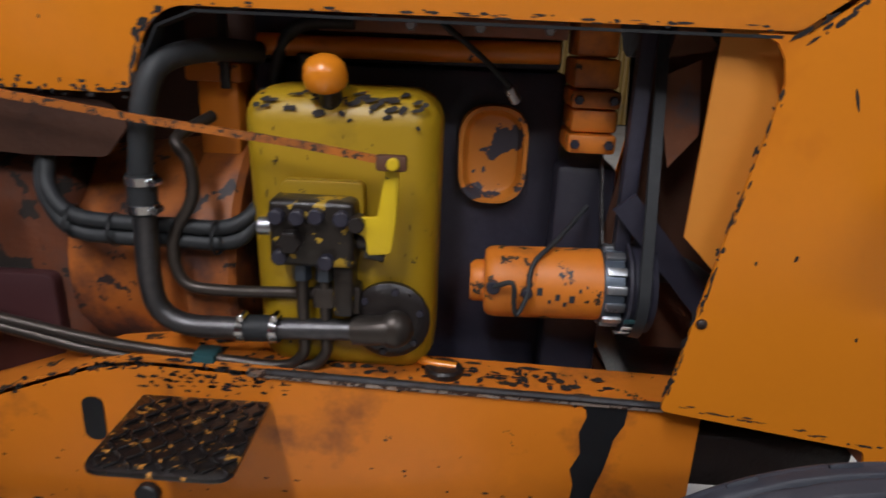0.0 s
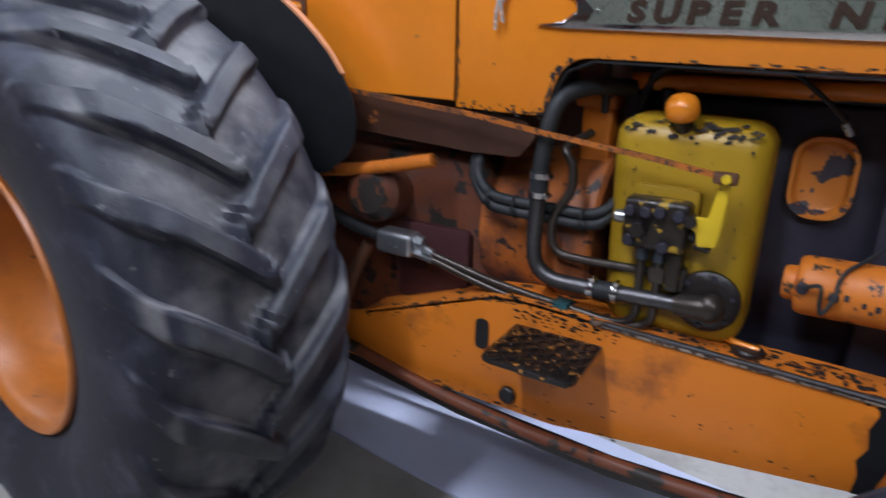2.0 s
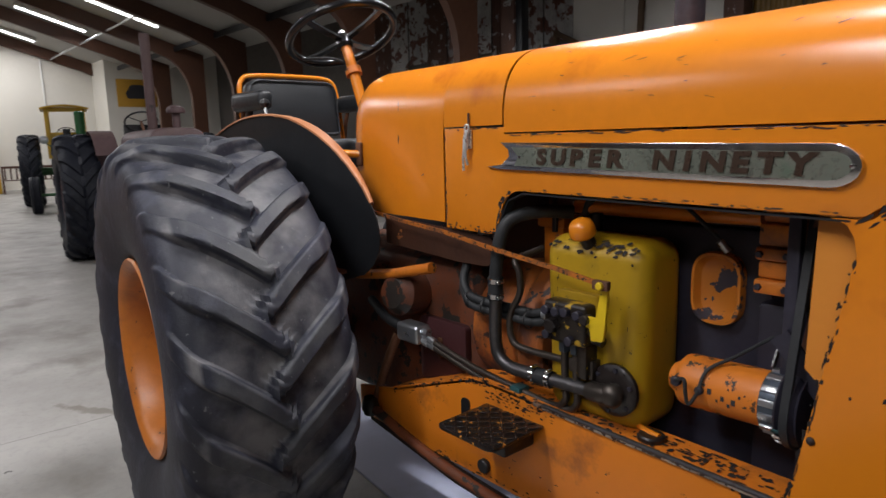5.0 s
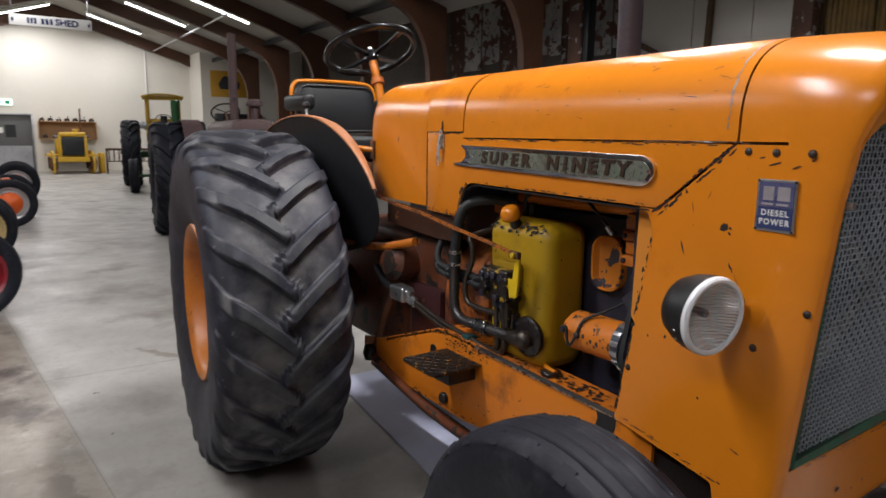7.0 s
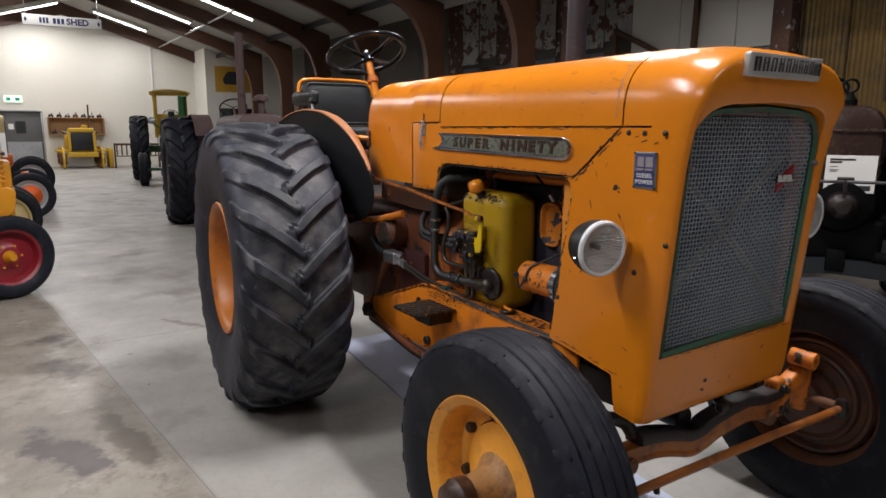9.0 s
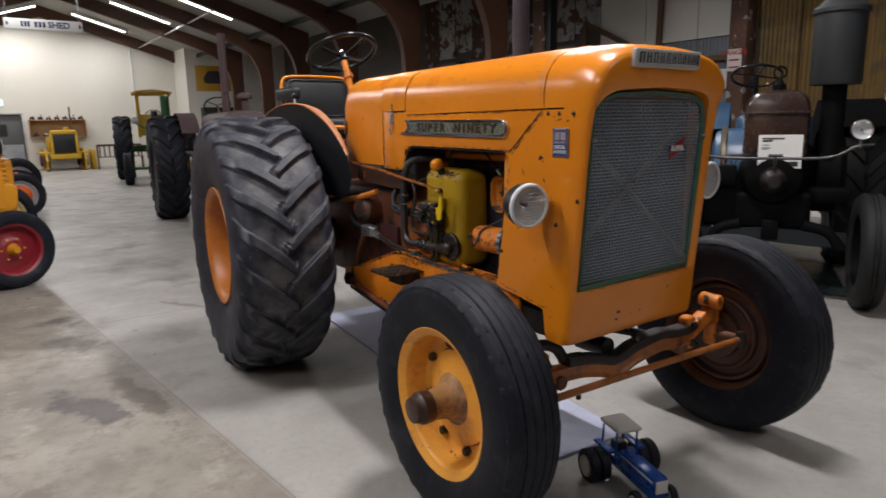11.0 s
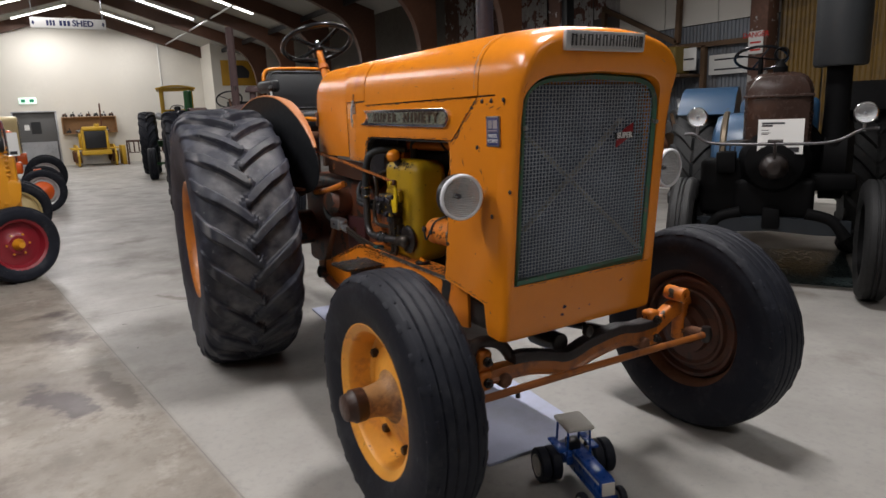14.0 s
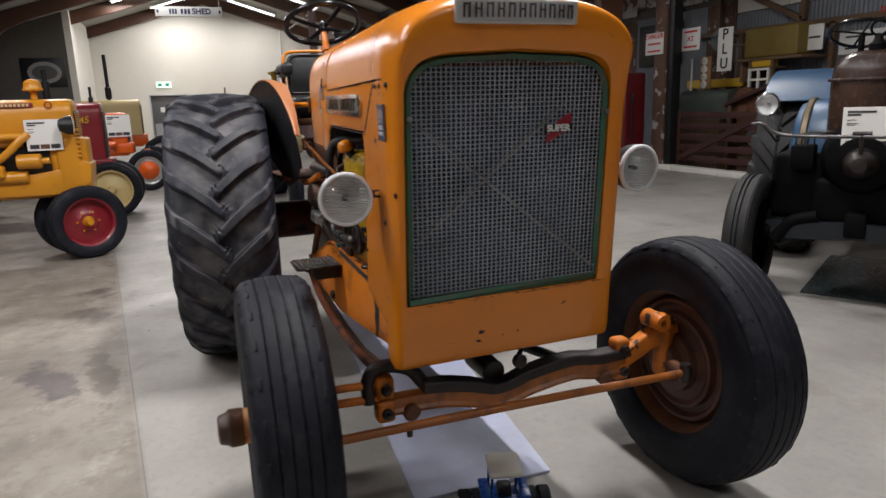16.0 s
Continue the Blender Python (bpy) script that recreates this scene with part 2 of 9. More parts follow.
def thing(name, label, category, m=None, group="", kind=""):
    ob = tagged(new(name), label, category, group, kind)
    if m is not None:
        ob.matrix_world = m
    return ob


def structure(name, bm, mat, label, category, smooth=30):
    return tagged(part(name, bm, mat, None, "", smooth), label, category, kind="structure")


def box(x0, x1, y0, y1, z0, z1, bevel=0.0, seg=2, bm=None):
    own = bmesh.new()
    bmesh.ops.create_cube(own, size=1.0)
    for v in own.verts:
        v.co = Vector((x0 if v.co.x < 0 else x1, y0 if v.co.y < 0 else y1, z0 if v.co.z < 0 else z1))
    if bevel:
        bmesh.ops.bevel(own, geom=own.edges[:], offset=bevel, segments=seg, affect="EDGES", profile=0.5)
    return merge(bm, own)


def merge(bm, other):
    """Adds other to bm (which may be None)."""
    if bm is None:
        return other
    me = bpy.data.meshes.new("tmp")
    other.to_mesh(me)
    other.free()
    bm.from_mesh(me)
    bpy.data.meshes.remove(me)
    return bm


def moved(bm, m):
    bm.transform(m)
    return bm


def frame_to(direction):
    """A rotation that takes z to the direction."""
    return Vector(direction).normalized().to_track_quat("Z", "Y").to_matrix().to_4x4()


def cyl(p0, p1, r0, r1=None, seg=20, bevel=0.0, bm=None):
    r1 = r0 if r1 is None else r1
    p0, p1 = Vector(p0), Vector(p1)
    h = (p1 - p0).length
    c = min(bevel, h * 0.4, r0 * 0.6) if bevel else 0
    prof = [(r0 - c, 0), (r0, c), (r1, h - c), (r1 - c, h)] if c else [(r0, 0), (r1, h)]
    own = lathe(prof, seg, caps=True)
    own.transform(Matrix.Translation(p0) @ frame_to(p1 - p0))
    return merge(bm, own)


def lathe(profile, seg=32, caps=False):
    """Turns (radius, height) pairs about z."""
    own = bmesh.new()
    rings = []
    for r, h in profile:
        if r < 1e-6:
            rings.append([own.verts.new((0, 0, h))])
        else:
            rings.append([own.verts.new((r * math.cos(2 * math.pi * i / seg), r * math.sin(2 * math.pi * i / seg), h)) for i in range(seg)])
    for a, c in zip(rings, rings[1:]):
        for i in range(seg):
            j = (i + 1) % seg
            if len(a) == 1 and len(c) == 1:
                continue
            if len(a) == 1:
                own.faces.new((a[0], c[j], c[i]))
            elif len(c) == 1:
                own.faces.new((a[i], a[j], c[0]))
            else:
                own.faces.new((a[i], a[j], c[j], c[i]))
    if caps:
        if len(rings[0]) > 1:
            own.faces.new(rings[0][::-1])
        if len(rings[-1]) > 1:
            own.faces.new(rings[-1])
    bmesh.ops.recalc_face_normals(own, faces=own.faces[:])
    return own


def lathe_at(profile, origin, direction, seg=32, caps=False, bm=None):
    own = lathe(profile, seg, caps)
    own.transform(Matrix.Translation(origin) @ frame_to(direction))
    return merge(bm, own)


def spline(points, steps=6):
    """A Catmull-Rom line through the points."""
    p = [Vector(q) for q in points]
    p = [p[0] * 2 - p[1]] + p + [p[-1] * 2 - p[-2]]
    out = []
    for i in range(1, len(p) - 2):
        for s in range(steps):
            t = s / steps
            out.append(0.5 * (2 * p[i] + (p[i + 1] - p[i - 1]) * t + (2 * p[i - 1] - 5 * p[i] + 4 * p[i + 1] - p[i + 2]) * t * t
                              + (3 * p[i] - p[i - 1] - 3 * p[i + 1] + p[i + 2]) * t ** 3))
    return out + [p[-2]]


def sweep(line, section, closed=False, bm=None, up=(0, 0, 1), caps=True):
    """Sweeps a closed 2D section (list of (u, v)) along a line of points."""
    own = bmesh.new()
    line = [Vector(q) for q in line]
    k = len(line)
    rings, ref = [], Vector(up)
    for i, q in enumerate(line):
        d = (line[(i + 1) % k] - line[i - 1]) if closed else (line[min(i + 1, k - 1)] - line[max(i - 1, 0)])
        d.normalize()
        u = ref.cross(d)
        if u.length < 1e-4:
            u = Vector((1, 0.01, 0)).cross(d)
        u.normalize()
        v = d.cross(u)
        ref = v
        rings.append([own.verts.new(q + u * a + v * c) for a, c in section])
    m = len(section)
    for i in range(k if closed else k - 1):
        a, c = rings[i], rings[(i + 1) % k]
        for j in range(m):
            own.faces.new((a[j], a[(j + 1) % m], c[(j + 1) % m], c[j]))
    if caps and not closed:
        own.faces.new(rings[0][::-1])
        own.faces.new(rings[-1])
    bmesh.ops.recalc_face_normals(own, faces=own.faces[:])
    return merge(bm, own)


def circle(r, seg=12):
    return [(r * math.cos(2 * math.pi * i / seg), r * math.sin(2 * math.pi * i / seg)) for i in range(seg)]


def tube(points, r, seg=12, steps=6, bm=None):
    return sweep(spline(points, steps) if steps else points, circle(r, seg), bm=bm)


def rounded(points, radius, seg=5):
    """A polygon with its corners rounded; a radius for each corner, or one for all."""
    out, k = [], len(points)
    for i in range(k):
        r = radius[i] if isinstance(radius, (list, tuple)) else radius
        p, a, c = Vector(points[i]), Vector(points[i - 1]), Vector(points[(i + 1) % k])
        if r <= 0:
            out.append(p)
            continue
        r = min(r, (a - p).length * 0.48, (c - p).length * 0.48)
        s, e = p + (a - p).normalized() * r, p + (c - p).normalized() * r
        for j in range(seg + 1):
            t = j / seg
            out.append((1 - t) ** 2 * s + 2 * t * (1 - t) * p + t * t * e)
    return out


def plate(outline, thick, place, bevel=0.0, bm=None):
    """A plate of a 2D outline; place(u, v, w) gives the point at height w in 0..thick."""
    own = bmesh.new()
    a = [own.verts.new((p[0], p[1], 0)) for p in outline]
    f = own.faces.new(a)
    r = bmesh.ops.extrude_face_region(own, geom=[f])
    top = [v for v in r["geom"] if isinstance(v, bmesh.types.BMVert)]
    for v in top:
        v.co.z = thick
    bmesh.ops.recalc_face_normals(own, faces=own.faces[:])
    if bevel:
        es = [e for e in own.edges if len(e.link_faces) == 2 and e.calc_face_angle() > 0.7]
        bmesh.ops.bevel(own, geom=es, offset=bevel, segments=2, affect="EDGES", profile=0.5)
    bmesh.ops.triangulate(own, faces=[g for g in own.faces if len(g.verts) > 4])
    for v in own.verts:
        v.co = Vector(place(*v.co))
    bmesh.ops.recalc_face_normals(own, faces=own.faces[:])
    return merge(bm, own)


def grid_surface(rows, bm=None, closed=False):
    """A skin over rows of points."""
    own = bmesh.new()
    vs = [[own.verts.new(p) for p in row] for row in rows]
    for a, c in zip(vs, vs[1:]):
        k = len(a)
        for j in range(k if closed else k - 1):
            try:
                own.faces.new((a[j], a[(j + 1) % k], c[(j + 1) % k], c[j]))
            except ValueError:
                pass
    return merge(bm, own)


def solid(bm, thick):
    """Gives a skin a thickness."""
    bmesh.ops.remove_doubles(bm, verts=bm.verts[:], dist=0.0005)
    bmesh.ops.recalc_face_normals(bm, faces=bm.faces[:])
    bmesh.ops.solidify(bm, geom=bm.faces[:], thickness=thick)
    return bm


def lettering(text, size, depth, m, align="CENTER", spacing=1.0, shear=0.0, bold=0.0):
    """Raised letters in the built-in font, as a mesh in the x-y plane of m."""
    cu = bpy.data.curves.new("letters", "FONT")
    cu.body, cu.size, cu.extrude, cu.align_x, cu.align_y, cu.space_character, cu.shear, cu.offset = text, size, depth / 2, align, "CENTER", spacing, shear, bold
    cu.resolution_u = 3
    ob = bpy.data.objects.new("letters", cu)
    scene.collection.objects.link(ob)
    me = bpy.data.meshes.new_from_object(ob.evaluated_get(bpy.context.evaluated_depsgraph_get()))
    bpy.data.objects.remove(ob)
    bpy.data.curves.remove(cu)
    me.transform(m)
    return me


def bolt(p, d, r=0.008, h=0.007, bm=None):
    return cyl(p, Vector(p) + Vector(d).normalized() * h, r, r * 0.9, 6, 0.001, bm)


# ---- the shed ----
def floor_material():
    m = bpy.data.materials.new("polished_concrete")
    m.use_nodes = True
    nt = m.node_tree
    n, l = nt.nodes, nt.links
    b = n["Principled BSDF"]
    tc = n.new("ShaderNodeTexCoord")
    sep = n.new("ShaderNodeSeparateXYZ")
    l.new(tc.outputs["Object"], sep.inputs[0])

    def noi(sc, det, rough=0.6, off=0.0):
        mp = n.new("ShaderNodeMapping")
        mp.inputs["Location"].default_value = (off, off, 0)
        l.new(tc.outputs["Object"], mp.inputs[0])
        t = n.new("ShaderNodeTexNoise")
        t.inputs["Scale"].default_value, t.inputs["Detail"].default_value, t.inputs["Roughness"].default_value = sc, det, rough
        l.new(mp.outputs[0], t.inputs["Vector"])
        return t.outputs["Fac"]

    def rng(f, a, c, lo=0.0, hi=1.0):
        r = n.new("ShaderNodeMapRange")
        for k, v in (("From Min", a), ("From Max", c), ("To Min", lo), ("To Max", hi)):
            r.inputs[k].default_value = v
        l.new(f, r.inputs["Value"])
        return r.outputs[0]

    def mix(f, a, c):
        x = n.new("ShaderNodeMix")
        x.data_type = "RGBA"
        l.new(f, x.inputs[0])
        for k, v in ((6, a), (7, c)):
            if isinstance(v, tuple):
                x.inputs[k].default_value = (*v, 1)
            else:
                l.new(v, x.inputs[k])
        return x.outputs[2]

    # the older, browner slab lies past a joint that runs down the aisle
    slab = n.new("ShaderNodeMath")
    slab.operation = "MULTIPLY_ADD"
    l.new(sep.outputs["X"], slab.inputs[0])
    slab.inputs[1].default_value = SLAB_SLOPE
    slab.inputs[2].default_value = SLAB_AT
    dif = n.new("ShaderNodeMath")
    dif.operation = "SUBTRACT"
    l.new(slab.outputs[0], dif.inputs[0])
    l.new(sep.outputs["Y"], dif.inputs[1])
    old = rng(dif.outputs[0], -0.02, 0.02)
    fresh = mix(rng(noi(0.9, 5), 0.35, 0.68), (0.255, 0.243, 0.225), (0.375, 0.362, 0.338))
    worn = mix(rng(noi(1.6, 7, 0.65, 4.0), 0.36, 0.66), (0.17, 0.152, 0.13), (0.3, 0.272, 0.235))
    worn = mix(rng(noi(1.3, 6, 0.6, 9.0), 0.6, 0.68), worn, (0.085, 0.07, 0.065))
    fresh = mix(rng(noi(1.1, 6, 0.62, 12.0), 0.56, 0.7), fresh, (0.175, 0.16, 0.14))
    fresh = mix(rng(noi(22, 5, 0.75), 0.5, 0.95), fresh, (0.2, 0.2, 0.197))
    worn = mix(rng(noi(7, 7, 0.75, 2.0), 0.48, 0.72), worn, (0.15, 0.128, 0.105))
    worn = mix(rng(noi(4.2, 6, 0.7, 15.0), 0.56, 0.74), worn, (0.36, 0.335, 0.3))
    speck = rng(noi(8, 3, 0.5, 6.0), 0.755, 0.765)
    col = mix(old, fresh, worn)
    col = mix(speck, col, (0.08, 0.075, 0.07))

    def groove(f, half):
        """Where a value passes through nought: a saw cut or joint."""
        a = n.new("ShaderNodeMath")
        a.operation = "ABSOLUTE"
        l.new(f, a.inputs[0])
        return rng(a.outputs[0], half, half * 0.5)

    def shifted(sock, d):
        a = n.new("ShaderNodeMath")
        a.operation = "ADD"
        l.new(sock, a.inputs[0])
        a.inputs[1].default_value = d
        return a.outputs[0]

    wob = n.new("ShaderNodeMath")
    wob.operation = "MULTIPLY_ADD"
    l.new(noi(2.5, 4, 0.6, 3.0), wob.inputs[0])
    wob.inputs[1].default_value = 0.06
    l.new(sep.outputs["X"], wob.inputs[2])
    col = mix(groove(dif.outputs[0], 0.004), col, (0.17, 0.16, 0.145))
    for cut in (3.77, 9.4, 15.2, -1.6):
        col = mix(groove(shifted(wob.outputs[0], cut), 0.004), col, (0.13, 0.125, 0.12))
    # an old oil stain on the browner slab, and scuffs beside the rear wheel
    for px, py, turn, lx, ly, paint in ((-2.18, -1.7, 24, 0.42, 0.13, (0.075, 0.062, 0.066)), (-2.1, -1.42, 10, 0.5, 0.1, (0.12, 0.1, 0.082)), (-3.95, -0.74, 32, 0.36, 0.05, (0.16, 0.145, 0.12)),
                                        (-2.75, -2.3, 15, 0.55, 0.2, (0.12, 0.1, 0.085)), (-1.2, -2.0, -20, 0.3, 0.12, (0.13, 0.11, 0.09))):
        mp = n.new("ShaderNodeMapping")
        mp.vector_type = "TEXTURE"
        mp.inputs["Location"].default_value, mp.inputs["Rotation"].default_value, mp.inputs["Scale"].default_value = (px, py, 0), (0, 0, math.radians(turn)), (lx, ly, 1)
        l.new(tc.outputs["Object"], mp.inputs[0])
        ln = n.new("ShaderNodeVectorMath")
        ln.operation = "LENGTH"
        l.new(mp.outputs[0], ln.inputs[0])
        ad = n.new("ShaderNodeMath")
        ad.operation = "MULTIPLY_ADD"
        l.new(noi(6, 6, 0.65, px), ad.inputs[0])
        ad.inputs[1].default_value = 2.6
        l.new(ln.outputs["Value"], ad.inputs[2])
        col = mix(rng(ad.outputs[0], 2.2, 1.85, 0.0, 0.85), col, paint)
    l.new(col, b.inputs["Base Color"])
    l.new(rng(noi(3, 5, 0.6, 1.0), 0.3, 0.7, 0.32, 0.6), b.inputs["Roughness"])
    b.inputs["Specular IOR Level"].default_value = 0.4
    bp = n.new("ShaderNodeBump")
    bp.inputs["Strength"].default_value, bp.inputs["Distance"].default_value = 0.12, 0.003
    l.new(noi(45, 4), bp.inputs["Height"])
    l.new(bp.outputs[0], b.inputs["Normal"])
    return m


SLAB_SLOPE, SLAB_AT = 0.0986, -1.07
concrete = floor_material()
wall_white = material("white_wall_paint", (0.7, 0.675, 0.61), 0.75, vary=0.04, scale=1.5, bump=0.05)
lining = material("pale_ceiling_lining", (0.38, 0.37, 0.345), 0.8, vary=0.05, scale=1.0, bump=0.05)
glulam = material("brown_laminated_timber", (0.085, 0.034, 0.017), 0.55, vary=0.2, scale=3, bump=0.15)
# low light at the shed's unlit sides is put into this dark base
wall_dimmed = material("dimmed_side_wall", (0.11, 0.1, 0.09), 0.8, vary=0.15, scale=1.2)

FAR_X, STEP_X, NEAR_X = -28.0, -23.0, 7.0
STEP_N, IN_N = -26.2, 5.25
SIDE_R, SIDE_L = 9.4, -8.5
bm = bmesh.new()
bmesh.ops.create_grid(bm, x_segments=30, y_segments=20, size=1)
for v in bm.verts:
    v.co = Vector((FAR_X - 0.3 + (v.co.x + 1) / 2 * (NEAR_X - FAR_X + 0.6), SIDE_L - 0.3 + (v.co.y + 1) / 2 * (SIDE_R - SIDE_L + 0.6), 0))
structure("floor", bm, concrete, "grey concrete shed floor with an older brown slab", "floor")

# far gable wall with the doorway
DOOR_Y0, DOOR_Y1, DOOR_Z = -1.8, -0.33, 2.1


def wall_x(x0, x1, outline, mat, name, label):
    bm = plate(outline, x1 - x0, lambda u, v, w: (x0 + w, u, v))
    return structure(name, bm, mat, label, "wall", 0)


wall_x(FAR_X - 0.2, FAR_X, [(-3.7, 0), (DOOR_Y0, 0), (DOOR_Y0, DOOR_Z), (DOOR_Y1, DOOR_Z), (DOOR_Y1, 0), (IN_N, 0), (IN_N, 5.2), (RIDGE_Y, RIDGE_Z + 0.3), (-3.7, 5.2)],
       wall_white, "wall_west", "plain white painted end wall of the shed")
structure("wall_south_inner", box(FAR_X, STEP_X, -3.9, -3.7, 0, 5.2), wall_white, "white return wall at the far end", "wall", 0)
structure("wall_north_inner", box(FAR_X, STEP_N, IN_N, IN_N + 0.2, 0, 5.0), wall_white, "white return wall at the far end", "wall", 0)
structure("wall_west_south", box(STEP_X - 0.2, STEP_X, SIDE_L, -3.9, 0, 5.0), wall_dimmed, "dim wall beside the far end of the shed", "wall", 0)
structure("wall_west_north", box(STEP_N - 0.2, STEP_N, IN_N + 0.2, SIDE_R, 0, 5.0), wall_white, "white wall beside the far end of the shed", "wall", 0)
structure("wall_south", box(STEP_X, NEAR_X, SIDE_L - 0.2, SIDE_L, 0, 4.2), wall_dimmed, "dim side wall of the shed", "wall", 0)
structure("wall_north", box(STEP_N, NEAR_X, SIDE_R, SIDE_R + 0.2, 0, 5.4), wall_dimmed, "dim side wall behind the displays", "wall", 0)
structure("wall_east", box(NEAR_X, NEAR_X + 0.2, SIDE_L - 0.2, SIDE_R + 0.2, 0, 6.8), wall_dimmed, "dim end wall behind the camera", "wall", 0)

# ceiling in two slopes, one object
bm = bmesh.new()
for side in (1, -1):
    y_out = 6.75 if side > 0 else SIDE_L - 0.2
    zo = roof_z(y_out)
    bm = merge(bm, plate([(RIDGE_Y, RIDGE_Z), (y_out, zo), (y_out, zo + 0.12), (RIDGE_Y, RIDGE_Z + 0.12)], NEAR_X - FAR_X + 0.4, lambda u, v, w: (FAR_X - 0.2 + w, u, v)))
# the display bay's own higher roof, in the dimmed wall colour
zb = roof_z(6.75)
structure("ceiling_bay", plate([(6.75, zb), (SIDE_R + 0.2, 5.3), (SIDE_R + 0.2, 5.42), (6.75, zb + 0.12)], NEAR_X - STEP_N, lambda u, v, w: (STEP_N + w, u, v)), wall_dimmed, "dim sloping roof over the display bay", "ceiling", 0)
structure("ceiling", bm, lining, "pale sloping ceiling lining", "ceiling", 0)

# laminated portal frames: a column and a rafter on each side of the ridge, joined by a curved knee
COL_Y = 6.15


def portal(x):
    for side in (1, -1):
        y0 = COL_Y if side > 0 else -COL_Y + 0.6
        top = RIDGE_Y + (y0 - RIDGE_Y)
        low = lambda y: roof_z(y) - 0.4
        # inner face of the column, the curved haunch, the rafter's underside, then back along the roof and the outer face
        inner = [(y0, 0.0), (y0, low(y0) - 1.15)]
        for k in range(1, 9):
            a = radians(90 * k / 9)
            inner.append((y0 - side * 0.95 * (1 - math.cos(a)), low(y0) - 1.15 + 1.35 * math.sin(a)))
        inner += [(y0 - side * 1.25, low(y0 - side * 1.25)), (RIDGE_Y, low(RIDGE_Y))]
        outer = [(RIDGE_Y, roof_z(RIDGE_Y) - 0.01), (y0 + side * 0.42, roof_z(y0 + side * 0.42) - 0.01), (y0 + side * 0.42, 0.0)]
        if side > 0 and x > -7:
            # over the open bay the rafter runs on without a column
            inner, outer = [(6.5, low(6.5)), (RIDGE_Y, low(RIDGE_Y))], [(RIDGE_Y, roof_z(RIDGE_Y) - 0.01), (6.5, roof_z(6.5) - 0.01)]
        bm = plate(inner + outer, 0.16, lambda u, v, w: (x - 0.08 + w, u, v))
        structure("portal_frame", bm, glulam, "brown laminated timber portal frame with a curved knee", "beam", 0)


FRAMES = (-27.8, -23.4, -20.4, -17.4, -14.4, -11.4, -8.4, -5.4, -2.4, 0.6, 3.6)
for px in FRAMES:
    portal(px)
# dark eave purlin from frame to frame
for x0, x1 in zip(FRAMES, FRAMES[1:]):
    if x1 < -5:
        structure("eave_purlin", box(x0 + 0.082, x1 - 0.082, 5.7, 5.76, roof_z(5.76) - 0.2, roof_z(5.76) - 0.06), black_paint, "dark eave purlin between portal frames", "beam", 0)

# purlins and fluorescent strips under the ceiling
TILT_ROOF = math.degrees(math.atan((RIDGE_Z - EAVE_Z) / EAVE_Y))
for sx, sy in STRIPS + [RIDGE_STRIP]:
    lean_ = -TILT_ROOF if sy > RIDGE_Y else TILT_ROOF
    fit_ = thing("strip_lamp", "white fluorescent strip lamp under the sloping ceiling", "lamp", pose(sx, sy, roof_z(sy), lean_), group="ceiling strip lamps")
    part("housing", box(-0.09, 0.09, -0.95, 0.95, -0.12, -0.05, 0.01), white_plastic, fit_)
    for k in (-0.045, 0.045):
        part("tube", cyl((k, -0.9, -0.15), (k, 0.9, -0.15), 0.016, seg=8), tube_glow, fit_)
    for k in (-0.5, 0.5):
        part("hanger", cyl((0, k, -0.06), (0, k, 0.01), 0.012, seg=6), galvanised, fit_)
# bright conduit slung between the rafters
for x0, x1, y in ((-23.3, -20.5, 3.9), (-20.3, -17.5, 3.9), (-27.7, -23.5, 3.9)):
    structure("conduit", cyl((x0, y, roof_z(y) - 0.34), (x1, y, roof_z(y) - 0.34), 0.03, seg=10), galvanised, "bright conduit slung between the rafters", "pipe")


# ---- the orange tractor ----
tractor = thing("tractor", "worn orange vintage farm tractor with open engine side and black tyres", "tractor")


def hw(x):
    """Half the bonnet's width at x: it narrows to the rear."""
    return 0.372 + 0.0865 * min(x, 0.0)


def top_z(x):
    return 1.697 if x < -0.35 else 1.697 - 0.012 * ((x + 0.35) / 0.35) ** 2


def arch(x, low, n=3.0, count=28, dw=0.0, dz=0.0, zs=1.47):
    """The bonnet's outline across the tractor at x, from the right lower edge over the top to the left one."""
    w, h = hw(x) - dw, top_z(x) - dz - zs
    pts = []
    for i in range(count + 1):
        a = math.pi * i / count
        c, s = math.cos(a), math.sin(a)
        pts.append((x, -w * math.copysign(abs(c) ** (2 / n), c), zs + h * s ** (2 / n)))
    if low < zs:
        k = 6
        left = [(x, -w, low + (zs - low) * i / k) for i in range(k)]
        right = [(x, w, zs - (zs - low) * (i + 1) / k) for i in range(k)]
        pts = left + pts + right
    return pts


def side(u, v, w, s=-1):
    """A point of the bonnet's side: u along, v up, w deep into the bonnet."""
    return (u, s * (hw(u) - w), v)


SIDES = ((-1, "right"), (1, "left"))
# bonnet lid and rear cowl
part("bonnet_lid", solid(grid_surface([arch(-0.158 - 1.042 * i / 10, 1.47) for i in range(11)]), 0.004), orange, tractor, "long orange bonnet lid with dents and scratches")
rear = [arch(-1.206, 1.492, zs=1.49)] + [arch(-1.206 - 0.254 * (i + 1) / 3, 1.49, zs=1.49) for i in range(3)]
part("rear_lid", solid(grid_surface(rear), 0.004), orange, tractor)
rows = [arch(x, 1.215, n=2.7) for x in (-1.464, -1.55, -1.65, -1.75, -1.85, -1.93)]
